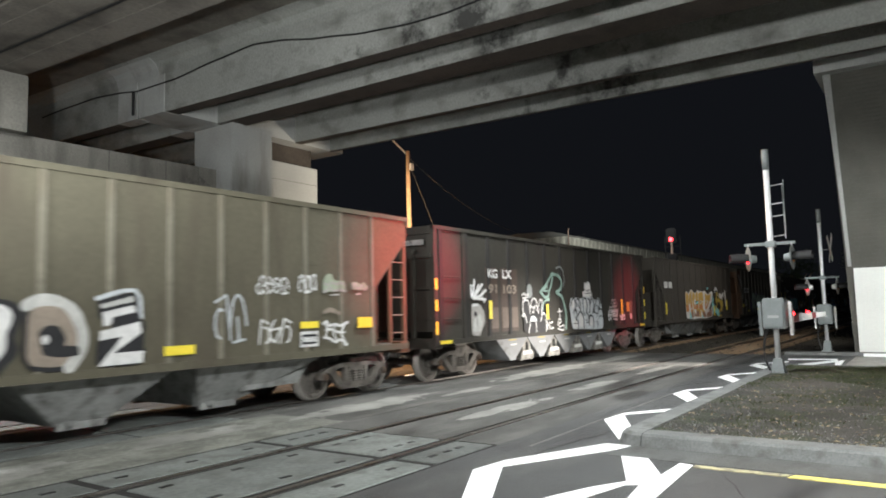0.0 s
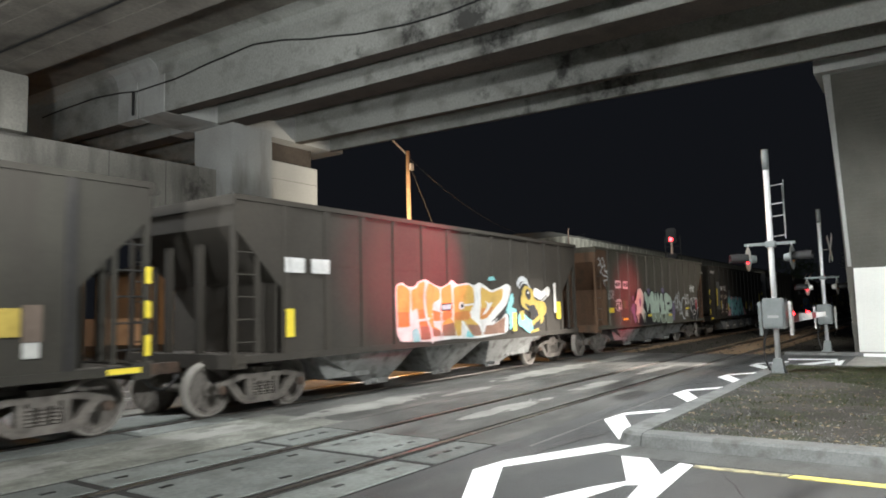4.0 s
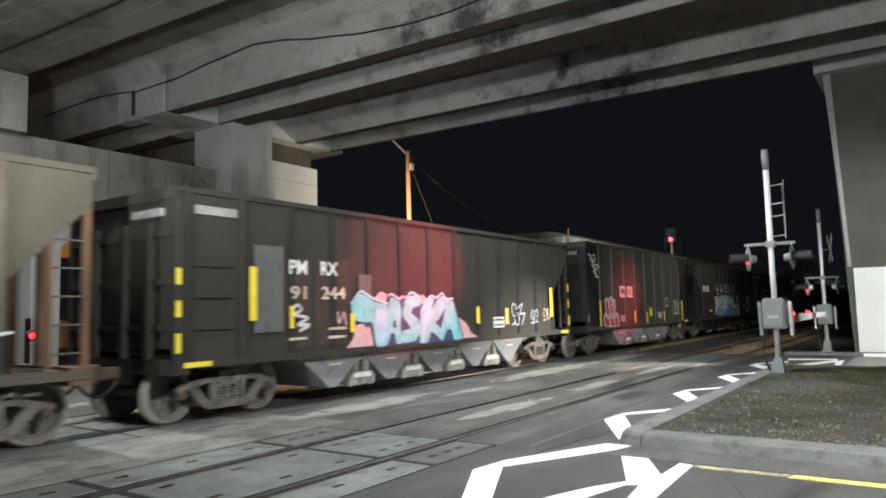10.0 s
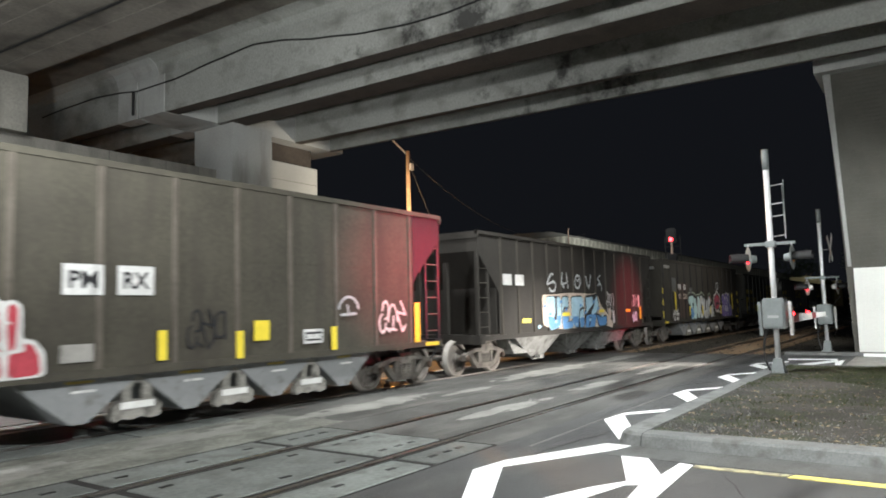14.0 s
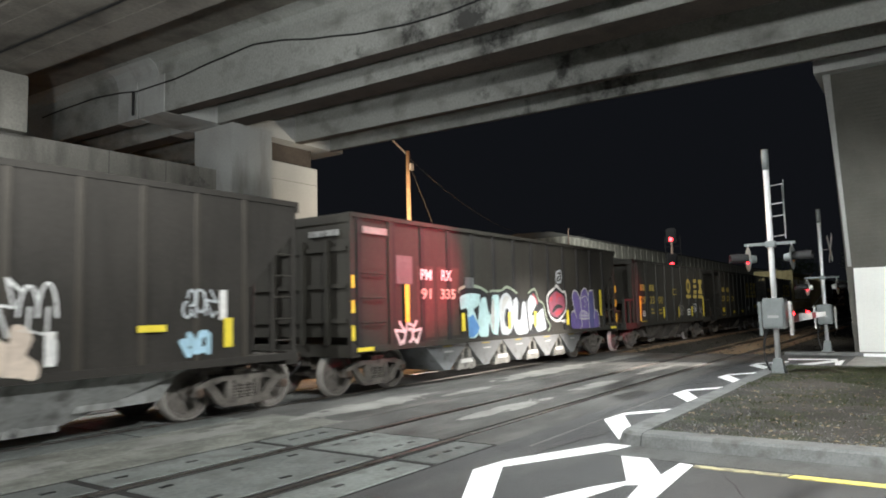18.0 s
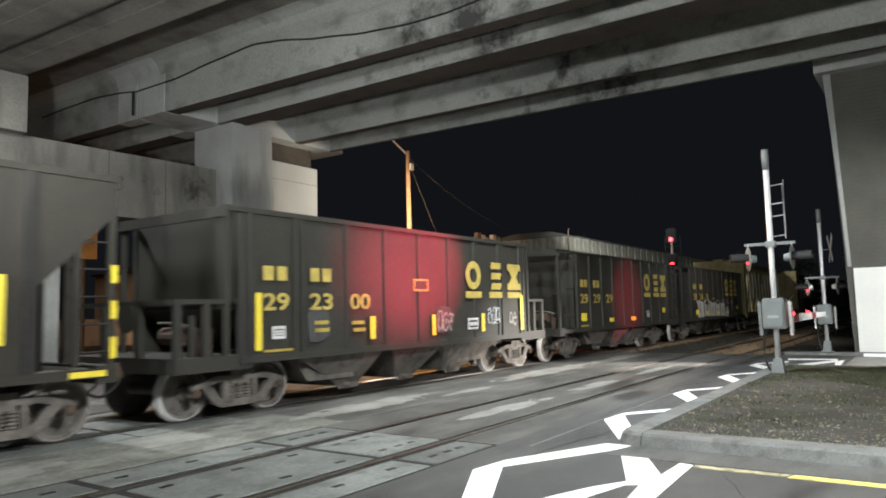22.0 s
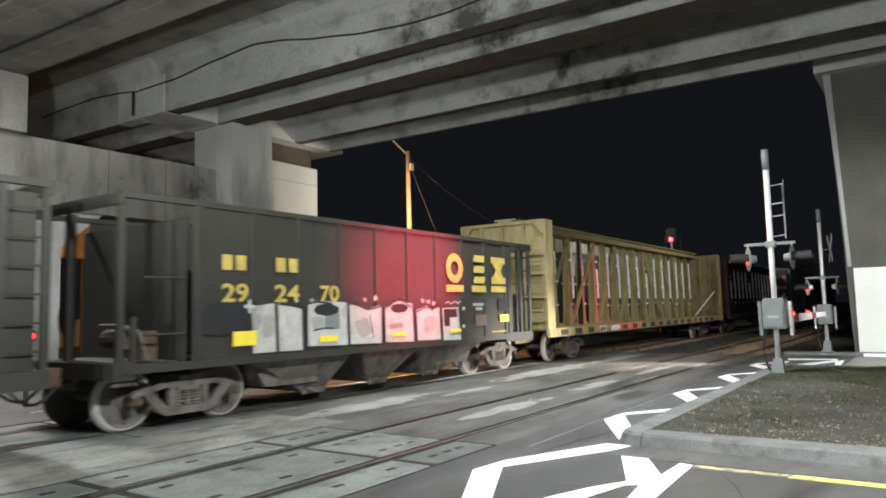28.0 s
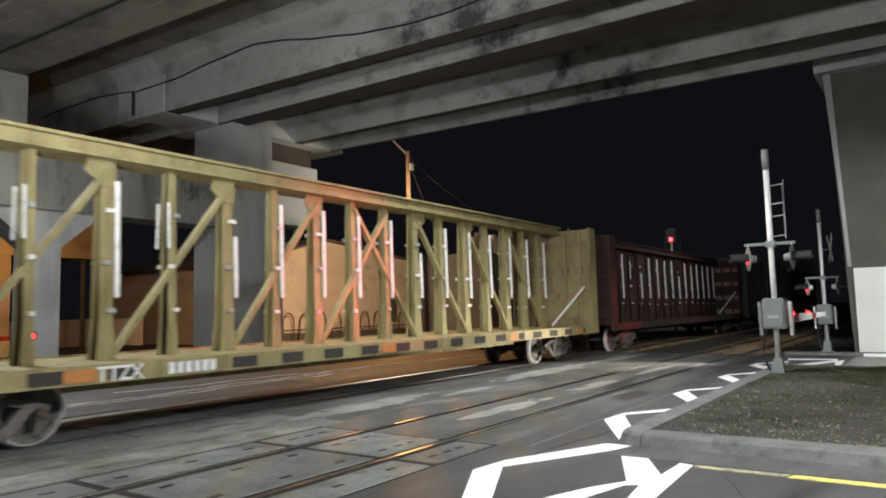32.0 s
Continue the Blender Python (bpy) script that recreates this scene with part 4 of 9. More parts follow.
def tree(x, y, h, seed):
    rng = random.Random(seed)
    t = thing("tree", "dark leafy tree against the night sky", "tree", pose(x, y, -0.12), "trees along the tracks")
    b = B()
    rod(b, (0, 0, 0), (0.2, 0.1, h * 0.55), 0.22, 10, 0.12)
    for i in range(6):
        a = i * 1.05 + rng.random()
        rod(b, (0.15, 0.08, h * (0.3 + 0.04 * i)), (math.cos(a) * h * 0.25, math.sin(a) * h * 0.25, h * (0.55 + 0.05 * i)), 0.08, 6, 0.03)
    part("trunk", b, WOOD, t)
    vs, fs = [], []
    lumps = [(rng.gauss(0, h * 0.16), rng.gauss(0, h * 0.16), h * rng.uniform(0.45, 0.95), h * rng.uniform(0.1, 0.2)) for _ in range(14)]
    for lx, ly, lz, lr in lumps:
        for _ in range(110):
            d = Vector((rng.gauss(0, 1), rng.gauss(0, 1), rng.gauss(0, 1))).normalized() * lr * rng.uniform(0.5, 1.1)
            c = Vector((lx, ly, lz)) + d
            u = Vector((rng.gauss(0, 1), rng.gauss(0, 1), rng.gauss(0, 1))).normalized() * 0.16
            w = u.cross(Vector((rng.gauss(0, 1), rng.gauss(0, 1), rng.gauss(0, 1)))).normalized() * 0.1
            k = len(vs)
            vs += [c - u, c + w, c + u, c - w]
            fs.append((k, k + 1, k + 2, k + 3))
    me = bpy.data.meshes.new("crown")
    me.from_pydata(vs, [], fs)
    me.materials.append(LEAF)
    part("crown", me, None, t)


for i, (x, y, h) in enumerate(((62, -1.5, 6.5), (70, 2.0, 7.0), (80, -3, 7.5), (92, 3, 8), (55, -6, 7), (105, 6, 8.5), (120, 16, 9), (88, -8, 7.5))):
    tree(x, y, h, 40 + i)


# ---- the freight train ----
YC = 10.95
SIDE = -1.53
V0, DEC, RAD = 5.5, 0.018, 0.457
cars, wheelsets = [], []


def travel(t):
    return V0 * t - DEC * t * t


def lathe(bm, prof, n=28):
    """Spin (radius, y) pairs about the y axis."""
    rings = []
    for r, y in prof:
        rings.append([bm.verts.new((r * math.cos(2 * math.pi * i / n), y, r * math.sin(2 * math.pi * i / n))) for i in range(n)])
    for p, q in zip(rings, rings[1:]):
        for i in range(n):
            bm.faces.new((p[i], p[(i + 1) % n], q[(i + 1) % n], q[i]))
    bm.faces.new(list(reversed(rings[0])))
    bm.faces.new(rings[-1])


b = B()
for s in (-1, 1):
    lathe(b, [(0.10, s * 0.85), (0.13, s * 0.83), (0.14, s * 0.78), (0.33, s * 0.735), (0.36, s * 0.81), (0.40, s * 0.82), (0.422, s * 0.8195), (0.452, s * 0.815), (0.46, s * 0.72), (0.485, s * 0.70), (0.485, s * 0.685), (0.40, s * 0.68), (0.14, s * 0.70), (0.10, s * 0.68)])
rod(b, (0, -0.95, 0), (0, 0.95, 0), 0.075, 12)
for i in range(8):
    a = i * math.pi / 4
    for s in (-1, 1):
        rod(b, (0.08 * math.cos(a), s * 0.845, 0.08 * math.sin(a)), (0.08 * math.cos(a), s * 0.865, 0.08 * math.sin(a)), 0.016, 5)
bmesh.ops.recalc_face_normals(b, faces=b.faces[:])


def wheelmesh(b, bright):
    me = mesh("wheelset", b, WHEEL)
    me.materials.append(TREAD if bright else DULLTREAD)
    for p in me.polygons:
        r = math.hypot(p.center.x, p.center.z)
        if 0.43 < r and abs(p.center.y) > 0.7:
            p.material_index = 1
        if 0.4 < r < 0.47:
            p.use_smooth = True
    return me


b2 = b.copy()
WHEELS = {True: wheelmesh(b, True), False: wheelmesh(b2, False)}

b = B()
OUT = [(-0.98, 0.56), (-0.90, 0.60), (-0.5, 0.70), (0.5, 0.70), (0.90, 0.60), (0.98, 0.56), (0.98, 0.50), (0.88, 0.53), (0.70, 0.55), (0.46, 0.61), (-0.46, 0.61), (-0.70, 0.55), (-0.88, 0.53), (-0.98, 0.50)]
prism(b, OUT, "y", -1.16, -1.03)
prism(b, [(-0.62, 0.57), (-0.80, 0.54), (-0.52, 0.25), (-0.38, 0.18), (0.38, 0.18), (0.52, 0.25), (0.80, 0.54), (0.62, 0.57), (0.44, 0.36), (0.33, 0.30), (-0.33, 0.30), (-0.44, 0.36)], "y", -1.15, -1.04)
for x in (-0.30, 0.30):
    prism(b, [(x - 0.055, 0.28), (x + 0.055, 0.28), (x + 0.055, 0.64), (x - 0.055, 0.64)], "y", -1.155, -1.035)
for x in (-0.889, 0.889):
    box(b, x - 0.075, x + 0.075, -1.13, -0.99, 0.40, 0.54)
FRAME = mesh("bogie_frame", b, UNDER)
b = B()
lathe(b, [(0.06, 0.30), (0.08, 0.32), (0.06, 0.345), (0.08, 0.37), (0.06, 0.395), (0.08, 0.42), (0.06, 0.445), (0.08, 0.47), (0.06, 0.495), (0.08, 0.52), (0.06, 0.55)], 10)
bmesh.ops.rotate(b, cent=(0, 0, 0), matrix=Matrix.Rotation(math.pi / 2, 3, "X"), verts=b.verts[:])
bmesh.ops.recalc_face_normals(b, faces=b.faces[:])
SPRING = mesh("spring", b, UNDER)
b = B()
lathe(b, [(0.075, -0.95), (0.075, -1.17), (0.06, -1.19), (0.03, -1.195), (0.03, -1.21)], 12)
bmesh.ops.recalc_face_normals(b, faces=b.faces[:])
CAPS = mesh("axle_cap", b, RUST)
b = B()
box(b, -0.2, 0.2, -1.15, 1.15, 0.55, 0.78)
box(b, -0.12, 0.12, -0.5, 0.5, 0.78, 0.86)
BOLSTER = mesh("bolster", b, UNDER)
b = B()
box(b, -0.62, 0.3, -0.1, 0.1, 0.74, 0.92)
prism(b, [(-0.62, -0.14), (-0.9, -0.13), (-0.96, 0.02), (-0.86, 0.14), (-0.62, 0.14)], "z", 0.70, 0.98)
COUPLER = mesh("coupler", b, RUST)
b = B()
tube(b, [(-0.15 - 0.65 * u / 7, -0.3, 0.72 - 0.9 * u / 7 * (1 - u / 7)) for u in range(8)], 0.025)
HOSE = mesh("brake_hose", b, BLACK)


def bogies(car, length, inset, bright, over=(0.02, 0.02)):
    for xc in (inset[0], length - inset[1]):
        for s in (1, -1):
            o = part("bogie_frame", FRAME, None, car)
            o.location, o.rotation_euler = (xc, 0, 0), (0, 0, 0 if s == 1 else math.pi)
            for dx in (-0.17, 0.0, 0.17):
                g = part("spring", SPRING, None, o)
                g.location = (dx, -1.09, 0)
            for dx in (-0.889, 0.889):
                g = part("axle_cap", CAPS, None, o)
                g.location = (dx, 0, RAD)
        o = part("bolster", BOLSTER, None, car)
        o.location = (xc, 0, 0)
        for dx in (-0.889, 0.889):
            w = part("wheelset", WHEELS[bright], None, car)
            w.location = (xc + dx, 0, RAD)
            wheelsets.append((w, xc + dx))
    for x, r in ((-over[0], 0), (length + over[1], math.pi)):
        o = part("coupler", COUPLER, None, car)
        o.location, o.rotation_euler = (x, 0, 0), (0, 0, r)
        o = part("brake_hose", HOSE, None, car)
        o.location, o.rotation_euler = (x, 0, 0), (0, 0, r)


def plate(car, name, x0, x1, z0, z1, material, label="", d=0.04):
    b = B()
    box(b, x0, x1, SIDE - d - 0.003, SIDE - d + 0.004, z0, z1)
    return part(name, b, material, car, label)


def fill(bm, inside, x0, x1, z0, z1, h, y):
    """Fill the area where inside(X, Z) is below zero with one connected flat sheet."""
    nx, nz = max(2, int((x1 - x0) / h) + 1), max(2, int((z1 - z0) / h) + 1)
    gx, gz = np.linspace(x0, x1, nx), np.linspace(z0, z1, nz)
    f = inside(*np.meshgrid(gx, gz, indexing="ij"))
    f[0, :] = f[-1, :] = f[:, 0] = f[:, -1] = 1.0
    at = {}

    def corner(i, j):
        if (i, j) not in at:
            at[i, j] = bm.verts.new((gx[i], y, gz[j]))
        return at[i, j]

    def cross(i, j, k, l):
        key = (i, j, k, l) if (i, j) < (k, l) else (k, l, i, j)
        if key not in at:
            u = f[i, j] / (f[i, j] - f[k, l])
            at[key] = bm.verts.new((gx[i] + (gx[k] - gx[i]) * u, y, gz[j] + (gz[l] - gz[j]) * u))
        return at[key]

    neg = f < 0
    some = neg[:-1, :-1] | neg[1:, :-1] | neg[1:, 1:] | neg[:-1, 1:]
    for i, j in zip(*np.nonzero(some)):
        ring, loop = ((i, j), (i + 1, j), (i + 1, j + 1), (i, j + 1)), []
        for (p, q), (r, s) in zip(ring, ring[1:] + ring[:1]):
            if neg[p, q]:
                loop.append(corner(p, q))
            if neg[p, q] != neg[r, s]:
                loop.append(cross(p, q, r, s))
        if len(loop) > 2:
            bm.faces.new(loop)


def strokes_field(strokes, r, wob=0.0, seed=0.0):
    def inside(X, Z):
        best = np.full(X.shape, 9.0)
        for (ax, az), (bx, bz) in strokes:
            dx, dz = bx - ax, bz - az
            u = np.clip(((X - ax) * dx + (Z - az) * dz) / max(1e-9, dx * dx + dz * dz), 0, 1)
            best = np.minimum(best, np.hypot(X - ax - u * dx, Z - az - u * dz))
        return best - r * (1 + wob * np.sin(X * 9 + seed) * np.sin(Z * 11 + seed * 2))
    return inside


def clusters(strokes, reach):
    """Sort strokes into groups that touch one another."""
    pts = [[(a[0] + (c[0] - a[0]) * k / 5, a[1] + (c[1] - a[1]) * k / 5) for k in range(6)] for a, c in strokes]
    group = list(range(len(strokes)))
    for i in range(len(strokes)):
        for k in range(i):
            if group[i] != group[k] and min(math.hypot(p[0] - q[0], p[1] - q[1]) for p in pts[i] for q in pts[k]) < reach:
                old = group[i]
                group = [group[k] if g == old else g for g in group]
    return [[s for s, g in zip(strokes, group) if g == key] for key in dict.fromkeys(group)]


def spray(car, strokes, r, material, y, name="graffiti", label="", wob=0.1, h=None):
    first = None
    for some in clusters(list(strokes), r * 1.75):
        b = B()
        xs = [p[0] for s in some for p in s]
        zs = [p[1] for s in some for p in s]
        m = r * 1.3 + 0.05
        fill(b, strokes_field(some, r, wob, xs[0]), min(xs) - m, max(xs) + m, min(zs) - m, max(zs) + m, h or max(0.02, min(0.05, r * 0.45)), y)
        o = part(name, b, material, car, label)
        first = first or o
    return first


def arc(cx, cz, rx, rz, a0, a1, n=6):
    p = [(cx + rx * math.cos(math.radians(a0 + (a1 - a0) * i / n)), cz + rz * math.sin(math.radians(a0 + (a1 - a0) * i / n))) for i in range(n + 1)]
    return list(zip(p, p[1:]))


# abstract sprayed forms in a unit square: swirls, hooks, bars and drops
FORMS = [
    arc(0.5, 0.5, 0.38, 0.42, 40, 330) + arc(0.58, 0.45, 0.15, 0.18, 0, 200, 4),
    [((0.1, 0.05), (0.35, 0.95)), ((0.35, 0.95), (0.9, 0.8))] + arc(0.62, 0.38, 0.26, 0.3, 120, -100, 5),
    [((0.05, 0.8), (0.6, 1.0)), ((0.6, 1.0), (0.3, 0.5)), ((0.3, 0.5), (0.95, 0.55)), ((0.95, 0.55), (0.5, 0.0))],
    arc(0.35, 0.7, 0.28, 0.28, 0, 290) + arc(0.65, 0.3, 0.28, 0.28, 180, 450) + [((0.05, 0.05), (0.3, 0.15))],
    [((0.15, 0.1), (0.2, 0.9)), ((0.85, 0.15), (0.7, 1.0))] + arc(0.5, 0.45, 0.32, 0.25, 180, 360, 5) + arc(0.5, 0.9, 0.2, 0.1, 20, 160, 3),
    arc(0.5, 0.2, 0.42, 0.75, 10, 170, 7) + [((0.5, 0.05), (0.55, 0.5)), ((0.2, 0.05), (0.8, 0.0))],
    [((0.5, 1.0), (0.08, 0.55)), ((0.08, 0.55), (0.9, 0.65)), ((0.9, 0.65), (0.45, 0.0)), ((0.45, 0.0), (0.15, 0.2))],
]


def lay(x0, x1, z0, z1, n, seed, over=1.15):
    rng = random.Random(seed)
    w = (x1 - x0) / n
    out = []
    for i in range(n):
        flip = rng.random() < 0.5
        tilt = rng.uniform(-0.3, 0.3)
        sz = rng.uniform(0.8, 1.0)
        for p, q in rng.choice(FORMS):
            out.append(tuple((x0 + w * (i + 0.5 + ((1 - a if flip else a) - 0.5) * over + tilt * (c - 0.5) * 0.5), z0 + (z1 - z0) * (0.5 + (c - 0.5) * sz)) for a, c in (p, q)))
    return out


def daub(car, pts, material, d=0.046, name="graffiti_coat", label=""):
    b = B()
    prism(b, pts, "y", SIDE - d, SIDE - d + 0.002)
    return part(name, b, material, car, label)


def rounded(pts, cut=0.14, times=2):
    """Cut the corners of a polygon, twice, so that it looks sprayed."""
    for _ in range(times):
        pts = [tuple(p[d] + (q[d] - p[d]) * u for d in (0, 1)) for p, q in zip(pts, pts[1:] + pts[:1]) for u in (cut, 1 - cut)]
    return pts


def bent(pts, n=3):
    """A smooth line through the points."""
    out, k = [], len(pts)
    for i in range(k - 1):
        p = [pts[max(0, min(k - 1, j))] for j in (i - 1, i, i + 1, i + 2)]
        for u in range(n):
            f = u / n
            out.append(tuple(0.5 * (2 * p[1][d] + (p[2][d] - p[0][d]) * f + (2 * p[0][d] - 5 * p[1][d] + 4 * p[2][d] - p[3][d]) * f * f + (3 * p[1][d] - p[0][d] - 3 * p[2][d] + p[3][d]) * f ** 3) for d in (0, 1)))
    return out + [pts[-1]]


def patch(car, pts, material, layer=0, name="graffiti_coat", label="", soft=True):
    """A flat coat of paint with a rounded outline; higher layers lie over lower ones."""
    return daub(car, rounded(pts) if soft else pts, material, 0.042 + 0.003 * layer, name, label)


def line(car, pts, r, material, layer=0, name="graffiti_coat", label=""):
    """One sprayed line through the points."""
    p = bent(pts) if len(pts) > 2 else pts
    return spray(car, list(zip(p, p[1:])), r, material, SIDE - 0.042 - 0.003 * layer, name, label, 0.12, max(0.016, r * 0.5))


def graffiti(car, x0, x1, z0, z1, n, layers, seed, label, r=0.17, d=0.042):
    """A sprayed piece of n abstract forms in several coats, each coat (material, thickness, shift in x and z).
    The first coat is one ground for all; the others are laid form by form, each form over the last."""
    w = (x1 - x0) / n
    rr = r * min(w, z1 - z0)
    pad = rr * 0.8
    rng = random.Random(seed)
    forms = []
    pick = rng.sample(range(len(FORMS)), len(FORMS))
    wi = (x1 - x0 - 2 * pad) / n
    for i in range(n):
        flip, tilt, sz = rng.random() < 0.5, rng.uniform(-0.3, 0.3), rng.uniform(0.85, 1.0)
        forms.append([tuple((x0 + pad + wi * (i + 0.5 + ((1 - a if flip else a) - 0.5) * 1.05 + tilt * (c - 0.5) * 0.4), (z0 + z1) / 2 + (z1 - z0 - 2 * pad) * (c - 0.5) * sz) for a, c in (p, q)) for p, q in FORMS[pick[i % len(FORMS)]]])
    material, k, sx, sz = layers[0]
    whole = spray(car, [((p[0] + sx, p[1] + sz), (q[0] + sx, q[1] + sz)) for f in forms for p, q in f], rr * k, material, SIDE - d, "graffiti", label)
    for i, f in enumerate(forms):
        for li, (material, k, sx, sz) in enumerate(layers[1:]):
            spray(whole, [((p[0] + sx, p[1] + sz), (q[0] + sx, q[1] + sz)) for p, q in f], rr * k, material, SIDE - d - 0.003 - (i % 2) * 0.004 * len(layers) - li * 0.004, "graffiti_coat")


def tag(car, x0, x1, z0, z1, n, material, seed, label="thin spray-painted scrawl", k=0.42):
    rr = max(0.018, 0.13 * min((x1 - x0) / n, z1 - z0) * k * 1.15)
    spray(car, lay(x0, x1, z0, z1, n, seed, 1.3), rr, material, SIDE - 0.042, "graffiti", label, 0.1, 0.018)


FONTS = {}
for s in ("KG", "LX", "91", "103", "PM", "RX", "244", "335", "29", "23", "00", "24", "70", "TTZX"):
    c = bpy.data.curves.new("letters", "FONT")
    c.body, c.size, c.offset = s, 1.0, 0.022
    c.align_x = "LEFT"
    FONTS[s] = new("letters", c)
dg = bpy.context.evaluated_depsgraph_get()
for s, o in list(FONTS.items()):
    me = bpy.data.meshes.new_from_object(o.evaluated_get(dg))
    xs = [v.co.x for v in me.vertices]
    ys = [v.co.y for v in me.vertices]
    FONTS[s] = (me, min(xs), max(xs), min(ys), max(ys))
    c = o.data
    bpy.data.objects.remove(o)
    bpy.data.curves.remove(c)


def stencil(car, s, x0, x1, z0, z1, material, d=0.044):
    me, a, c, e, f = FONTS[s]
    bm = bmesh.new()
    bm.from_mesh(me)
    for v in bm.verts:
        v.co = Vector((x0 + (v.co.x - a) / (c - a) * (x1 - x0), SIDE - d, z0 + (v.co.y - e) / (f - e) * (z1 - z0)))
    return part("lettering", bm, material, car, "stencilled reporting mark")


WH = paint("white", (0.60, 0.60, 0.59))


def hopper_end(car, style, x, d, ov, top, rib, endmat):
    """Brake gear and steelwork at one end: O open ring, C tall cage, P low railed platform."""
    def bar(name, xa, xb, ya, yb, za, zb, m):
        b = B()
        box(b, min(xa, xb), max(xa, xb), ya, yb, za, zb)
        part(name, b, m, car)
    mid = x + d * 0.55 if style == "O" else x - d * 0.55
    b = B()
    rod(b, (mid, -0.85, 1.38), (mid, -0.3, 1.38), 0.15, 14)
    part("air_tank", b, RUST, car)
    b = B()
    rod(b, (mid - d * 0.3, 0.35, 1.7), (mid - d * 0.33, 0.35, 1.7), 0.26, 18)
    part("brake_wheel", b, rib, car)
    b = B()
    tube(b, [(mid + d * 0.1, -1.2, 1.06), (mid, -1.15, 1.5), (mid - d * 0.1, -0.75, 1.6), (mid - d * 0.12, -0.3, 1.6)], 0.03)
    part("brake_pipe", b, UNDER, car)
    bar("brake_box", mid + d * 0.05, mid + d * 0.3, -1.15, -0.92, 1.06, 1.5, RUST)
    bar("brake_bracket", mid - d * 0.2, mid - d * 0.12, -1.28, -1.22, 1.06, 1.72, endmat)
    if style == "O":
        for z in (1.45, 2.3):
            b = B()
            rod(b, (x + d * 0.4, SIDE + 0.03, z), (x + d * 1.08, SIDE + 0.03, z), 0.018, 6)
            part("grab_iron", b, rib, car)
        return
    bar("end_platform", x, x - d * ov, -1.3, 1.3, 0.98, 1.03, endmat)
    tall = (0.06, 0.62, ov - 0.1) if style == "C" else (0.2,)
    for ya in (SIDE - 0.01, -SIDE - 0.08):
        for u in tall:
            bar("corner_post", x - d * u, x - d * (u + 0.08), ya, ya + 0.09, 1.06, top - 0.05, endmat)
    if style == "C":
        bar("ladder_panel", x - d * 0.7, x - d * (ov - 0.1), SIDE + 0.16, SIDE + 0.18, 1.06, top - 0.12, endmat)
        bar("end_panel", x - d * (ov - 0.06), x - d * (ov - 0.04), -0.75, 0.2, 1.06, top - 0.2, endmat)
        for k in range(6):
            b = B()
            rod(b, (x - d * 0.68, SIDE + 0.04, 1.3 + 0.37 * k), (x - d * (ov - 0.08), SIDE + 0.04, 1.3 + 0.37 * k), 0.016, 6)
            part("rung", b, rib, car)
    else:
        for ya in (SIDE, -SIDE - 0.1):
            for u in (0.56, ov - 0.12):
                bar("rail_post", x - d * u, x - d * (u + 0.11), ya, ya + 0.1, 1.06, 1.9, endmat)
            bar("handrail", x - d * 0.2, x - d * ov, ya, ya + 0.09, 1.9, 1.97, endmat)
        for y in (-0.5, 0.5):
            bar("rail_post", x - d * (ov - 0.1), x - d * ov, y - 0.05, y + 0.05, 1.06, 1.9, endmat)
        bar("handrail", x - d * (ov - 0.08), x - d * ov, SIDE + 0.1, -SIDE - 0.1, 1.9, 1.97, endmat)


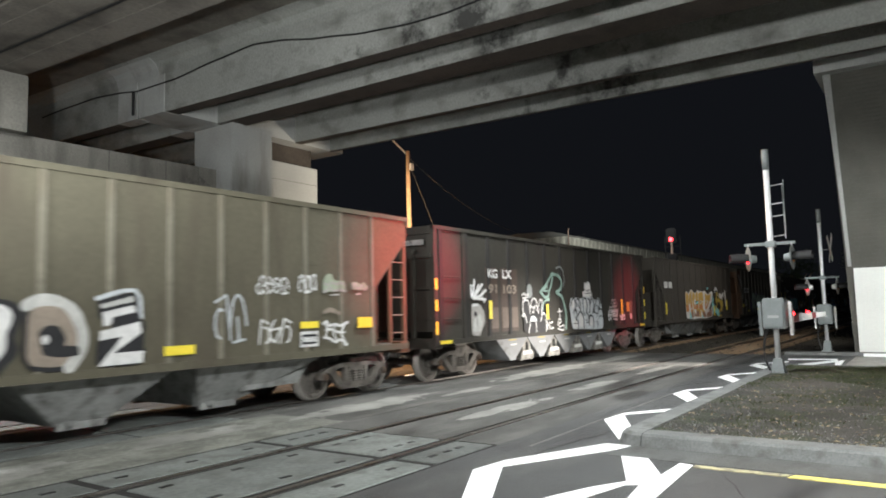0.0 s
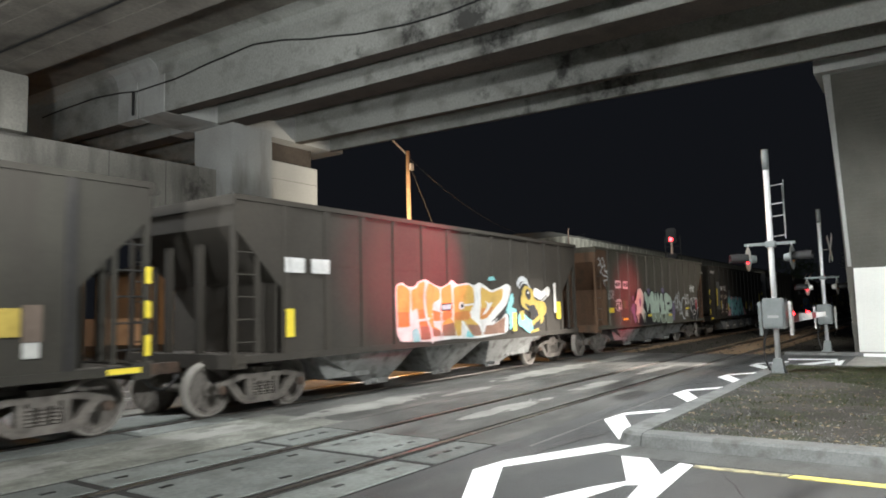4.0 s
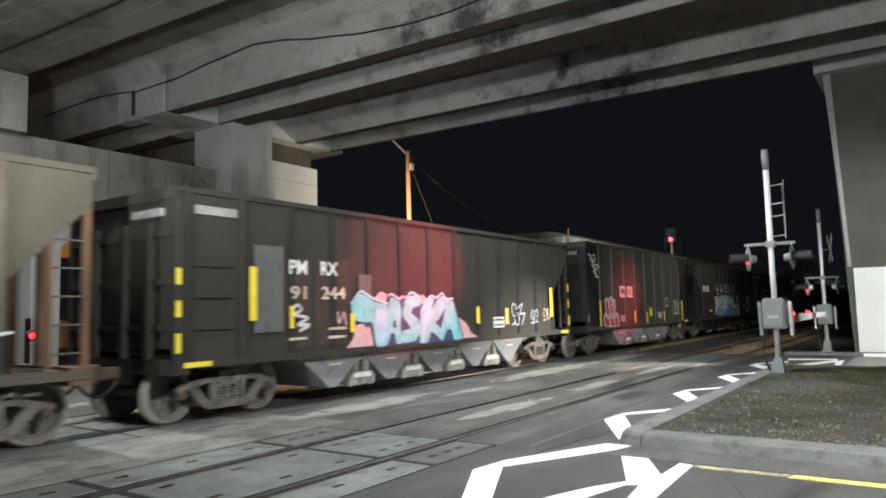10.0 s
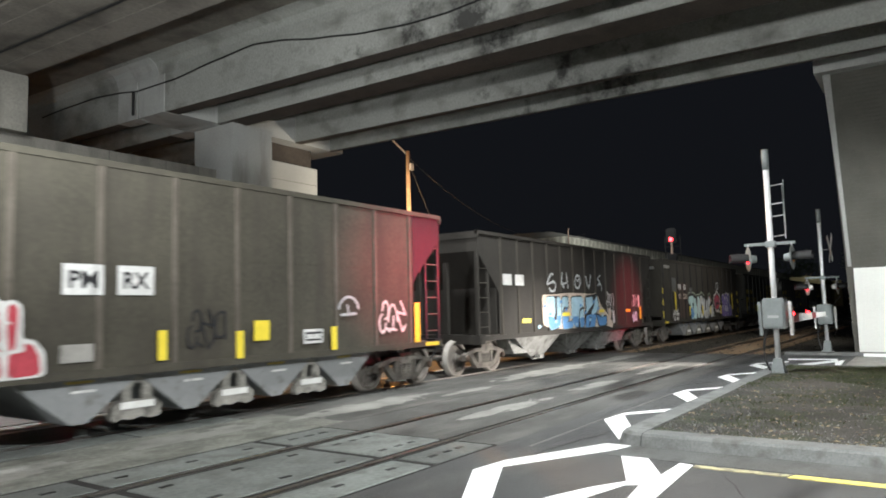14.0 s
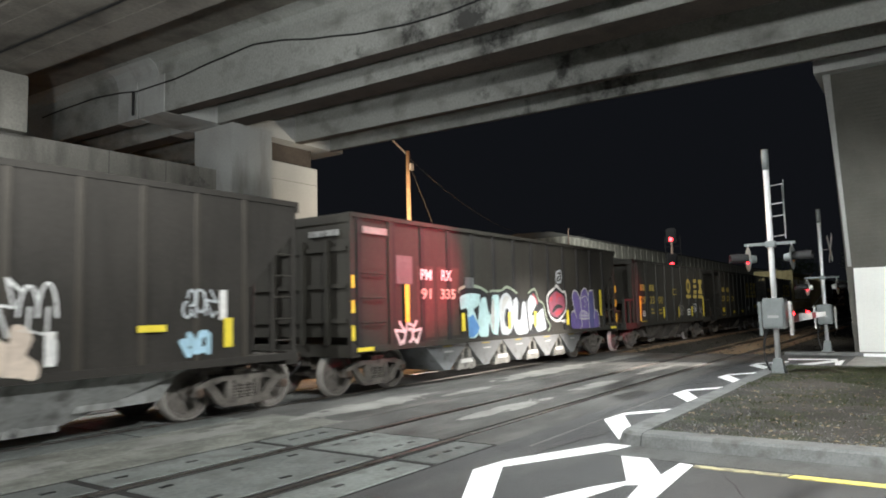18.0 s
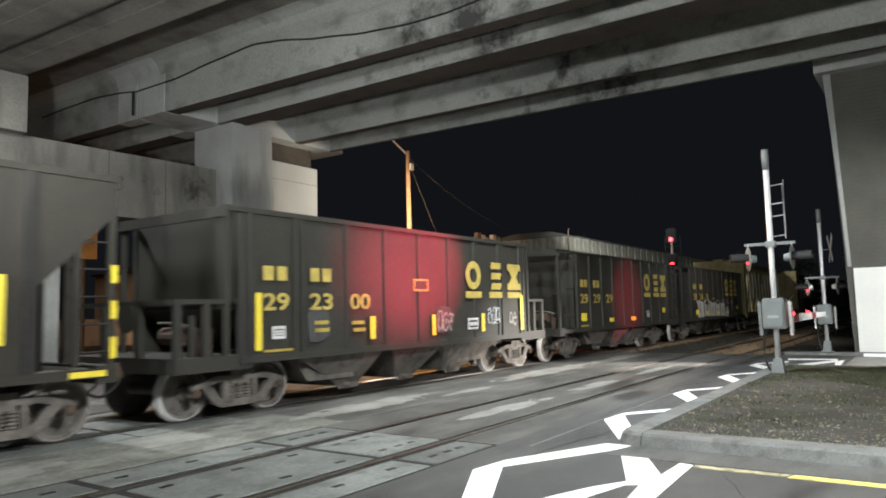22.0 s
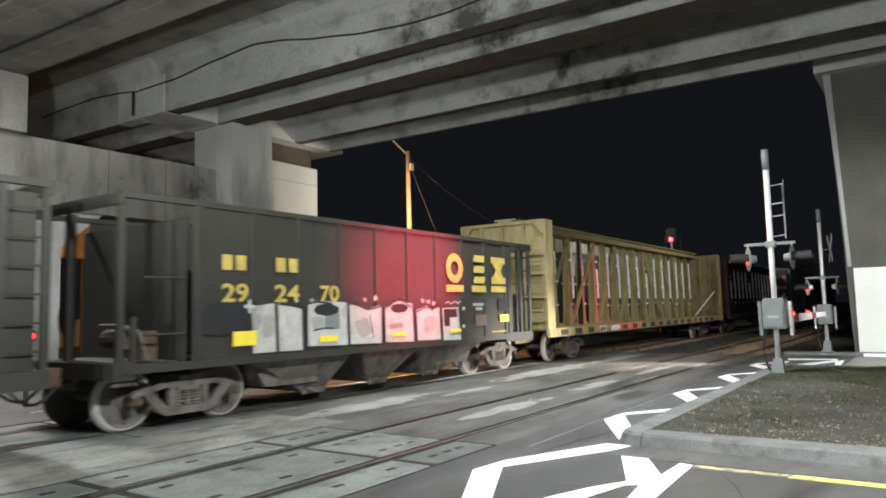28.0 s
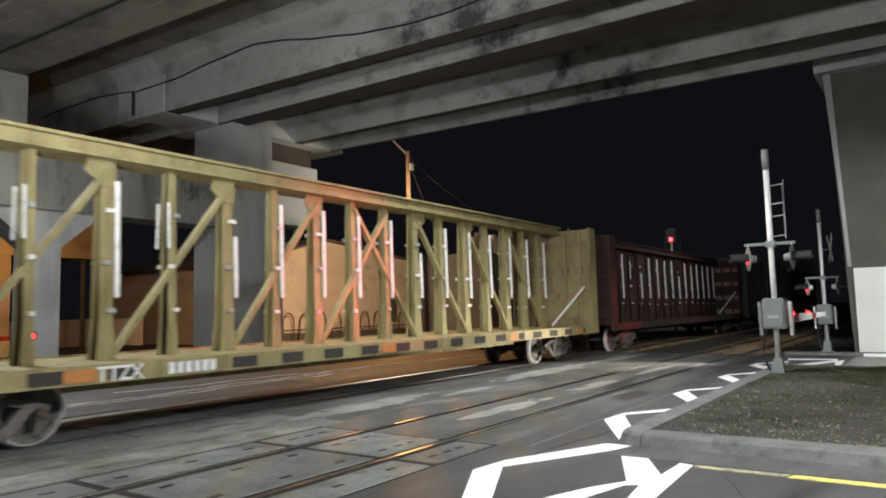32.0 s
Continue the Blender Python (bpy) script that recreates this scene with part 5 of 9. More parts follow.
def hopper(label, left, right, top, side, rib, endmat, ribs, bays, rapid=False, bright=False, ends="", chutemat=None, ribw=0.1, closed="", inset=(1.2, 1.2)):
    L = right - left
    car = thing("hopper_car", label, "freight car", pose(left, YC, 0), "freight train")
    cars.append((car, left))
    z0 = 1.0
    open_end = bool(ends)
    cut = 1.2 if open_end else 1.05
    over = tuple({"O": 0.08, "C": 1.25, "P": 1.2}[e] for e in ends) if open_end else (0.02, 0.02)
    reach = tuple({"O": 0.03, "C": 1.25, "P": 0.32}[e] for e in ends) if open_end else (0.03, 0.03)
    if rapid:
        closed += "L"
    outline = [(0, top), (L, top)]
    outline += [(L, z0)] if "R" in closed else [(L, top - 0.5), (L - cut, top - 1.55), (L - cut, z0)]
    outline += [(0, z0)] if "L" in closed else [(cut, z0), (cut, top - 0.05), (0, top - 0.05)] if open_end else [(cut, z0), (cut, top - 1.55), (0, top - 0.5)]
    for s in (1, -1):
        b = B()
        prism(b, outline, "y", s * SIDE, s * (SIDE + 0.02))
        part("side_sheet", b, side, car)
    for x, d in ((0, 1), (L, -1)):
        shut = ("L" if d == 1 else "R") in closed
        b = B()
        if shut:
            low = 1.85 if open_end else 1.25
            prism(b, [(x, top - 0.02), (x + d * 0.02, top - 0.02), (x + d * 0.02, low), (x + d * (2.0 if open_end else 1.3), 1.02), (x + d * (1.98 if open_end else 1.28), 1.0), (x, low - 0.03)], "y", SIDE + 0.02, -SIDE - 0.02)
        elif open_end:
            prism(b, [(x + d * 1.15, top - 0.24), (x + d * 1.17, top - 0.24), (x + d * 1.17, 2.5), (x + d * 2.5, 1.02), (x + d * 2.48, 1.0), (x + d * 1.15, 2.46)], "y", SIDE + 0.02, -SIDE - 0.02)
        else:
            prism(b, [(x, top), (x + d * 0.02, top), (x + d * 0.02, top - 0.48), (x + d * 2.3, 1.02), (x + d * 2.28, 1.0), (x, top - 0.5)], "y", SIDE + 0.02, -SIDE - 0.02)
        part("end_sheet", b, endmat, car)
        for z in (() if endmat == PITCH else (1.5, 2.2, 2.95) if shut and not open_end else (1.9,) if shut else ()):
            b = B()
            xa, xb = sorted((x - d * 0.05, x))
            box(b, xa, xb, SIDE + 0.06, -SIDE - 0.06, z, z + 0.09)
            part("end_stiffener", b, endmat, car)
        b = B()
        xc = x - d * (reach[0 if d == 1 else 1] - 0.03)
        box(b, xc - 0.03, xc + 0.03, SIDE - 0.05, -SIDE + 0.05, top - 0.16, top + 0.02)
        part("end_chord", b, side, car)
        b = B()
        ov = over[0 if d == 1 else 1]
        xa, xb = sorted((x - d * ov, x + d * 0.26))
        box(b, xa, xb, SIDE - 0.02, -SIDE + 0.02, 0.82, 1.06)
        part("end_sill", b, endmat, car)
        if open_end:
            hopper_end(car, ends[0 if d == 1 else 1], x, d, ov, top, rib, endmat)
        for y in (SIDE + 0.01, -SIDE - 0.09):
            if shut:
                b = B()
                ya, yb = (SIDE - 0.03, SIDE + 0.05) if y < 0 else (-SIDE - 0.05, -SIDE + 0.03)
                box(b, min(x - d * 0.02, x + d * 0.1), max(x - d * 0.02, x + d * 0.1), ya, yb, 1.02, top - 0.1)
                part("corner_post", b, endmat, car)
                continue
            b = B()
            box(b, min(x, x + d * 0.09), max(x, x + d * 0.09), y, y + 0.08, 1.06, top - (0.02 if open_end else 0.45))
            part("corner_post", b, endmat, car)
            if open_end:
                continue
            b = B()
            box(b, min(x + d * 0.5, x + d * 0.57), max(x + d * 0.5, x + d * 0.57), y, y + 0.06, 1.06, top - 1.0)
            part("ladder_rail", b, endmat, car)
            for k in range(6):
                b = B()
                z = 1.25 + k * 0.38
                if z < top - 0.6:
                    rod(b, (x + d * 0.05, y + 0.02, z), (x + d * 0.53, y + 0.02, z), 0.014, 6)
                    part("rung", b, rib, car)
                else:
                    b.free()
        if shut:
            for z in () if open_end else (1.5, 2.0, 2.5):
                for s in (1, -1):
                    b = B()
                    rod(b, (x + d * 0.3, s * (SIDE - 0.05), z), (x + d * 1.05, s * (SIDE - 0.05), z), 0.016, 6)
                    part("grab_iron", b, endmat, car)
            for s in (1, -1):
                b = B()
                xa, xb = sorted((x + d * 1.18, x + d * 1.3))
                ya, yb = sorted((s * SIDE, s * (SIDE - 0.045)))
                box(b, xa, xb, ya, yb, 1.02, top - 0.06)
                part("body_post", b, endmat, car)
            if rapid and endmat != PITCH:
                for y in (-0.95, -0.25, 0.6):
                    b = B()
                    xa, xb = sorted((x - d * 0.1, x - d * 0.01))
                    box(b, xa, xb, y - 0.05, y + 0.05, 1.06, top - 0.5)
                    part("end_post", b, endmat, car)
            continue
        b = B()
        xa, xb = sorted((x + d * (1.1 if open_end else 0.96), x + d * (1.12 if open_end else 0.98)))
        box(b, xa, xb, SIDE + 0.03, -SIDE - 0.03, 1.04, top - (0.26 if open_end else 1.25))
        part("end_bulkhead", b, endmat, car)
        b = B()
        for y in (0.1, 0.9) if open_end else (-0.45, 0.45):
            box(b, min(x + d * 0.08, x + d * 0.2), max(x + d * 0.08, x + d * 0.2), y - 0.06, y + 0.06, 1.06, top - (0.14 if open_end else 0.75))
        part("end_post", b, endmat, car)
        b = B()
        box(b, min(x + d * 0.1, x + d * 1.6), max(x + d * 0.1, x + d * 1.6), -1.3, 1.3, 0.98, 1.03)
        part("end_platform", b, endmat if open_end else UNDER, car)
    if rapid and endmat != PITCH:
        for za, zb in ((1.15, 1.45), (1.7, 1.95), (2.2, 2.45)):
            for xa in (0.0, L - 0.09):
                b = B()
                box(b, xa, xa + 0.09, SIDE - 0.036, SIDE - 0.028, za, zb)
                part("reflector", b, REFLECT, car, "yellow reflective strip")
    if rapid:
        for xa in (0.15, L - 0.65) if endmat != PITCH else (L - 0.65,):
            b = B()
            box(b, xa, xa + 0.5, SIDE - 0.048, SIDE - 0.04, 0.92, 1.0)
            part("reflector", b, REFLECT, car, "yellow reflective strip")
        for x in (0.0, L):
            for k in range(9):
                b = B()
                y = -1.25 + 0.085 * k + (0.06 if k > 3 else 0)
                box(b, x - 0.066, x + 0.066, y, y + 0.06, top - 0.42, top - 0.30)
                part("mark_bar", b, OLDWHITE, car, "small plain white character bar")
    for s in (1, -1):
        b = B()
        y0, y1 = sorted((s * (SIDE - 0.05), s * (SIDE + 0.06)))
        box(b, -reach[0], L + reach[1], y0, y1, top - 0.06, top + 0.03)
        part("top_chord", b, side, car)
        b = B()
        y0, y1 = sorted((s * (SIDE - 0.04), s * (SIDE + 0.08)))
        box(b, 0.0, L, y0, y1, 0.90, 1.02)
        part("side_sill", b, side, car)
    if not open_end:
        xa, xb = (0.1 if "L" in closed else cut + 0.05), (L - 0.1 if "R" in closed else L - cut - 0.05)
        b = B()
        box(b, xa, xb, SIDE - 0.006, SIDE, 2.60, 2.625)
        part("side_seam", b, side, car)
    n = ribs
    if n:
        rb = B()
        prism(rb, [(-ribw / 2, SIDE), (-ribw / 2 + 0.012, SIDE - 0.038), (ribw / 2 - 0.012, SIDE - 0.038), (ribw / 2, SIDE)], "z", 1.02, top - 0.06)
        rbm = mesh("rib", rb, rib)
        for i in range(n):
            xa = 1.15 if endmat == PITCH else 0.25 if "L" in closed else cut + 0.12
            xb = L - 0.25 if "R" in closed else L - cut - 0.12
            x = xa + (xb - xa) * i / (n - 1)
            for s in (0, math.pi):
                o = part("rib", rbm, None, car)
                o.location, o.rotation_euler = (x, 0, 0), (0, 0, s)
    b = B()
    box(b, 0.1, L - 0.1, -0.28, 0.28, 0.62, 0.98)
    part("centre_sill", b, UNDER, car)
    cm = chutemat or (PALECHUTE if rapid else CHUTE)
    x0, x1 = inset[0] + 1.42, L - inset[1] - 1.42
    for i in range(bays):
        a = x0 + (x1 - x0) * i / bays
        c = x0 + (x1 - x0) * (i + 1) / bays
        m = (a + c) / 2
        if rapid:
            b = B()
            prism(b, [(a + 0.03, 0.98), (c - 0.03, 0.98), (c - 0.03, 0.86), (m + 0.16, 0.32), (m + 0.10, 0.28), (m - 0.10, 0.28), (m - 0.16, 0.32), (a + 0.03, 0.86)], "y", -1.38, 1.38)
            hb = part("hopper_bay", b, cm, car)
            for k, (zz, hw, mt, lb) in enumerate(((0.83, 0.19, T_YELLOW, "yellow stencil bar"), (0.70, 0.17, WH, "pale stencil bar"))):
                b = B()
                box(b, m - hw + 0.06 * k, m + hw + 0.06 * k, -1.386, -1.38, zz, zz + 0.035)
                part("stencil_bar", b, mt, hb, lb)
            if i < bays - 1:
                for s in (-1, 1):
                    b = B()
                    y0, y1 = s * 1.30 - 0.07, s * 1.30 + 0.07
                    prism(b, [(c - 0.40, 0.27), (c - 0.34, 0.23), (c - 0.25, 0.27), (c - 0.1, 0.24), (c + 0.08, 0.28), (c + 0.22, 0.23), (c + 0.36, 0.26), (c + 0.39, 0.42), (c + 0.27, 0.52), (c - 0.27, 0.52), (c - 0.38, 0.44)], "y", y0, y1)
                    prism(b, [(c - 0.25, 0.52), (c - 0.09, 0.52), (c - 0.09, 0.68), (c - 0.05, 0.75), (c - 0.05, 0.86), (c - 0.2, 0.86)], "y", y0 + 0.02, y1 - 0.02)
                    prism(b, [(c + 0.09, 0.52), (c + 0.25, 0.52), (c + 0.2, 0.86), (c + 0.05, 0.86), (c + 0.05, 0.75), (c + 0.09, 0.68)], "y", y0 + 0.02, y1 - 0.02)
                    box(b, c - 0.06, c + 0.06, y0 + 0.02, y1 - 0.02, 0.76, 0.86)
                    lk = part("door_linkage", b, LINK, car, "worn grey steel door linkage")
                    b = B()
                    box(b, c - 0.27, c + 0.26, s * 1.375 - 0.004, s * 1.375 + 0.004, 0.40, 0.50)
                    part("white_band", b, T_WHITE, lk, "white painted band")
        else:
            w = (c - a) * 0.46
            b = B()
            lean = (0.35 if i == 0 else -0.35 if i == bays - 1 else 0.0) * w
            frustum(b, (m + lean - w * 0.3, m + lean + w * 0.22, -0.95, 0.95, 0.22), (m - w - (0.55 if i == 0 else 0), m + w + (0.55 if i == bays - 1 else 0), -1.42, 1.42, 0.98))
            part("hopper_chute", b, cm, car)
            for s in (-1, 1):
                b = B()
                box(b, m + lean - w * 0.31, m + lean + w * 0.23, s * 0.97 - 0.03, s * 0.97 + 0.03, 0.17, 0.27)
                rod(b, (m + lean - w * 0.2, s * 1.02, 0.26), (m + lean - w * 0.2, s * 1.2, 0.26), 0.05, 8)
                part("outlet_gate", b, cm, car)
    if not rapid:
        for x, d in ((inset[0] + 1.15, 1), (L - inset[1] - 1.15, -1)):
            b = B()
            prism(b, [(x, 0.98), (x + d * 1.5, 0.98), (x + d * 1.75, 0.40), (x + d * 0.45, 0.42)], "y", -1.12, 1.12)
            part("slope_plate", b, cm, car)
    for x in (inset[0] + 0.2, L - inset[1] - 0.7):
        b = B()
        rod(b, (x, -0.75, 0.82), (x + 0.5, -0.75, 0.82), 0.12, 10)
        part("brake_cylinder", b, UNDER, car)
    bogies(car, L, inset, bright, over)
    return car


PATCHGREY = paint("patch_grey", (0.10, 0.105, 0.105))
SMEAR = paint("faint_grey", (0.056, 0.057, 0.056))
INK = paint("black", (0.015, 0.015, 0.017))
SILVER = paint("silver", (0.48, 0.51, 0.53))
TEAL = paint("teal", (0.21, 0.52, 0.54))
ICE = paint("ice_blue", (0.44, 0.62, 0.62))
MAUVE = paint("faded_mauve", (0.17, 0.14, 0.24))
AMBER = paint("amber", (0.48, 0.31, 0.08))
PALETEAL = paint("pale_teal", (0.22, 0.33, 0.29))
OLDMARK = paint("old_mark", (0.24, 0.20, 0.16))
REPAINT = paint("repaint_brown", (0.055, 0.036, 0.028))
BUFF = paint("buff", (0.12, 0.09, 0.07))
MINT = paint("mint", (0.48, 0.60, 0.50))
SKY = paint("light_blue", (0.36, 0.55, 0.66))
BLUE = paint("blue", (0.10, 0.25, 0.50))
PURPLE = paint("purple", (0.17, 0.13, 0.36))
PINK = paint("pink", (0.66, 0.38, 0.40))
ORANGE = paint("orange", (0.46, 0.19, 0.06))
COPPER = paint("copper", (0.24, 0.13, 0.09))
SAGE = paint("sage", (0.27, 0.32, 0.24))
WASH2 = paint("grimy_wash", (0.31, 0.30, 0.28))
WASH = paint("wash", (0.42, 0.42, 0.40))
CRIMSON = paint("crimson", (0.42, 0.05, 0.07))
GOLD = paint("gold", (0.40, 0.30, 0.06))
NAVY = paint("navy", (0.05, 0.06, 0.13))
ROSE = paint("dusky_rose", (0.28, 0.07, 0.11))
PALEVIOLET = paint("pale_violet", (0.34, 0.30, 0.5))
PURPLE2 = paint("deep_purple", (0.10, 0.10, 0.26))
BEIGE = paint("beige", (0.55, 0.46, 0.38))


def placard(car, x0, x1, z0, z1):
    o = plate(car, "placard", x0, x1, z0, z1, WH, "white-framed stencil panel")
    plate(car, "placard_field", x0 + 0.05, x1 - 0.05, z0 + 0.05, z1 - 0.05, INK, d=0.045)
    w = (x1 - x0 - 0.16) / 2
    for k in range(2):
        plate(car, "text_bar", x0 + 0.07 + k * (w + 0.02), x0 + 0.07 + k * (w + 0.02) + w, (z0 + z1) / 2 - 0.05, (z0 + z1) / 2 + 0.04, WH, d=0.048)


def reflector(car, *spots):
    for x0, x1, z0, z1 in spots:
        plate(car, "reflector", x0, x1, z0, z1, REFLECT, "yellow reflective strip", 0.064)


# tan car
c = hopper("faded tan ribbed hopper car with white graffiti", -1.4, 12.15, 3.74, TAN, TANRIB, REDBROWN, 13, 3, inset=(1.2, 1.24))
b = B()
prism(b, [(12.3, 3.72), (13.55, 3.72), (13.55, 3.3), (12.5, 2.25), (12.3, 2.25)], "y", SIDE - 0.012, SIDE)
part("end_panel", b, REDBROWN, c, "rust-brown end panel")
o = patch(c, [(5.61, 1.24), (5.63, 1.96), (5.81, 2.05), (6.06, 2.02), (6.3, 1.87), (6.45, 1.58), (6.43, 1.25), (6.26, 1.03), (5.96, 1.03), (5.72, 1.07)], INK, 0, "graffiti", "white ring graffiti with a black heart")
patch(o, [(5.67, 1.24), (5.68, 1.82), (5.85, 1.92), (6.08, 1.88), (6.26, 1.72), (6.32, 1.5), (6.3, 1.24), (6.19, 1.1), (5.96, 1.09), (5.73, 1.13)], OLDMARK, 1)
line(o, [(5.65, 1.89), (5.81, 1.96), (6.04, 1.95), (6.24, 1.83), (6.37, 1.56), (6.36, 1.28), (6.21, 1.07)], 0.075, WASH, 2)
patch(o, [(5.81, 1.56), (5.92, 1.64), (6.07, 1.62), (6.16, 1.46), (6.14, 1.36), (6.33, 1.35), (6.34, 1.22), (6.08, 1.21), (5.87, 1.25), (5.84, 1.37)], INK, 3)
patch(o, [(5.85, 1.48), (5.91, 1.52), (5.95, 1.45), (5.91, 1.38), (5.86, 1.4)], WH, 4)
o = patch(c, [(6.59, 1.85), (6.58, 1.96), (7.14, 2.08), (7.21, 1.7), (7.29, 1.65), (7.27, 1.27), (7.3, 1.25), (7.28, 1.04), (6.57, 1.03), (6.59, 1.42), (6.74, 1.46), (6.81, 1.71), (6.61, 1.69)], INK, 0, "graffiti", "white stepped block graffiti with black edges")
patch(o, [(6.62, 1.9), (7.1, 2.02), (7.12, 1.94), (6.63, 1.84)], WASH, 1, soft=False)
patch(o, [(6.65, 1.79), (7.12, 1.89), (7.14, 1.79), (6.81, 1.72), (6.76, 1.61), (6.67, 1.6)], WH, 1, soft=False)
patch(o, [(6.62, 1.53), (7.21, 1.65), (7.24, 1.49), (6.82, 1.22), (7.28, 1.23), (7.26, 1.06), (6.6, 1.05), (6.84, 1.32), (6.94, 1.45), (6.62, 1.4)], WH, 1, soft=False)
line(o, [(6.57, 1.98), (7.14, 2.1), (7.23, 1.7)], 0.03, SILVER, -1)
graffiti(c, 4.3, 5.5, 1.0, 2.05, 1, [(INK, 1.4, 0.03, -0.03), (WH, 1.0, 0, 0)], 3, "white block graffiti", 0.2)
tag(c, 9.36, 10.06, 2.05, 2.38, 4, WH, 11)
tag(c, 10.31, 10.76, 2.07, 2.44, 3, WH, 12)
tag(c, 8.5, 9.12, 1.24, 2.11, 2, SILVER, 14)
tag(c, 9.39, 10.12, 1.17, 1.65, 3, WH, 15)
o = patch(c, [(10.93, 2.29), (11.02, 2.44), (11.17, 2.46), (11.23, 2.33), (11.53, 2.33), (11.55, 2.12), (11.23, 2.13), (10.93, 2.09)], SAGE, 0, "graffiti", "faded pale green sprayed letters")
line(o, [(10.94, 2.11), (11.04, 2.13), (11.12, 2.2), (11.2, 2.13), (11.37, 2.15), (11.54, 2.13)], 0.025, WASH2, 1)
line(o, [(10.95, 2.27), (11.06, 2.24), (11.17, 2.29), (11.29, 2.25), (11.4, 2.29), (11.52, 2.26)], 0.02, WASH2, 1)
o = patch(c, [(11.73, 2.3), (11.89, 2.32), (11.98, 2.26), (12.11, 2.33), (12.2, 2.22), (12.12, 2.15), (11.89, 2.16), (11.73, 2.16)], SAGE, 0, "graffiti", "faded pale green sprayed letters")
line(o, [(11.75, 2.19), (11.82, 2.29), (11.92, 2.17), (12.02, 2.25), (12.12, 2.16), (12.19, 2.22)], 0.022, WASH2, 1)
line(c, [(11.86, 2.07), (11.99, 2.08)], 0.014, WASH, 0, "graffiti", "thin spray-painted underline")
line(c, [(11.13, 2.05), (11.37, 2.06)], 0.014, WASH, 0, "graffiti", "thin spray-painted underline")
line(c, [(10.97, 1.73), (11.13, 1.77), (11.36, 1.7)], 0.04, OLDMARK, 0, "graffiti", "faint pale paint smear")
o = line(c, [(10.93, 1.51), (11.03, 1.55), (11.08, 1.47), (11.25, 1.49), (11.39, 1.46), (11.6, 1.52)], 0.026, WH, 0, "graffiti", "white spray-painted scrawl")
line(o, [(11, 1.39), (11.14, 1.4), (11.31, 1.34), (11.51, 1.33)], 0.022, WH, 1)
line(o, [(10.93, 1.25), (11.09, 1.23), (11.26, 1.15), (11.4, 1.2), (11.53, 1.09), (11.59, 1.1)], 0.022, WH, 1)
line(o, [(11, 1.5), (11.03, 1.39), (10.98, 1.25)], 0.022, WH, 1)
line(o, [(11.25, 1.49), (11.2, 1.32), (11.31, 1.17)], 0.022, WH, 1)
line(o, [(11.51, 1.48), (11.42, 1.31), (11.55, 1.12)], 0.022, WH, 1)
reflector(c, (7.6, 8.12, 1.13, 1.27), (10.33, 10.78, 1.44, 1.56), (11.88, 12.31, 1.4, 1.61), (3.2, 3.7, 1.13, 1.27))
placard(c, 10.35, 10.8, 1.1, 1.38)

# dark car with silver letters
c = hopper("dark grey hopper car with silver graffiti and white marks", 13.2, 27.7, 3.68, DARK, DARKRIB, DARK, 13, 5, True, ribw=0.16, inset=(1.6, 1.28))
o = patch(c, [(4.25, 1.08), (4.27, 1.33), (4.23, 1.58), (4.2, 1.81), (4.27, 1.93), (4.4, 1.94), (4.55, 1.89), (4.63, 1.73), (4.67, 1.57), (4.75, 1.81), (4.8, 1.93), (4.9, 1.99), (4.99, 1.95), (5.06, 1.77), (5.13, 1.72), (5.19, 1.85), (5.29, 1.95), (5.38, 1.92), (5.36, 1.71), (5.33, 1.5), (5.47, 1.55), (5.57, 1.52), (5.64, 1.37), (5.64, 1.15), (5.57, 0.99), (5.13, 0.99), (4.56, 1.01)], INK, 0, "graffiti", "black hand-shaped graffiti with white outline")
line(o, [(4.14, 1.49), (4.23, 1.56), (4.32, 1.53), (4.41, 1.32)], 0.022, WH, 2)
line(o, [(4.23, 1.48), (4.19, 1.79), (4.25, 1.91), (4.38, 1.95), (4.53, 1.9), (4.6, 1.73), (4.65, 1.57)], 0.022, WH, 2)
line(o, [(4.65, 1.73), (4.74, 1.91), (4.86, 1.99), (5.01, 1.95), (5.07, 1.8), (5.06, 1.61)], 0.022, WH, 2)
line(o, [(5.13, 1.56), (5.16, 1.77), (5.25, 1.92), (5.36, 1.95), (5.4, 1.85), (5.34, 1.55)], 0.022, WH, 2)
line(o, [(5.29, 1.33), (5.36, 1.49), (5.48, 1.56), (5.59, 1.49), (5.66, 1.26), (5.61, 1.01)], 0.022, WH, 2)
patch(o, [(4.6, 1.35), (4.67, 1.46), (4.84, 1.5), (4.97, 1.45), (5.05, 1.33), (4.8, 1.32)], SILVER, 1)
line(o, [(4.63, 1.32), (4.56, 1.13), (4.51, 1.02)], 0.018, WH, 2)
line(o, [(4.98, 1.3), (5.01, 1.03)], 0.018, WH, 2)
line(o, [(4.87, 1.8), (4.88, 1.67), (4.77, 1.59), (4.87, 1.58)], 0.016, WH, 2)
line(o, [(4.68, 1.73), (4.75, 1.76), (4.82, 1.71)], 0.016, WH, 2)
line(o, [(4.9, 1.73), (5.01, 1.78)], 0.016, WH, 2)
o = patch(c, [(4.46, 2.09), (4.49, 2.3), (4.58, 2.41), (4.7, 2.4), (4.8, 2.28), (4.81, 2.07), (4.68, 1.99), (4.55, 2)], SIGNGREY, 0, "graffiti", "soft grey paint spot")
line(o, [(4.19, 2.07), (4.31, 2.14), (4.4, 2.07), (4.55, 2.12), (4.49, 2.02), (4.22, 2)], 0.02, WH, 1)
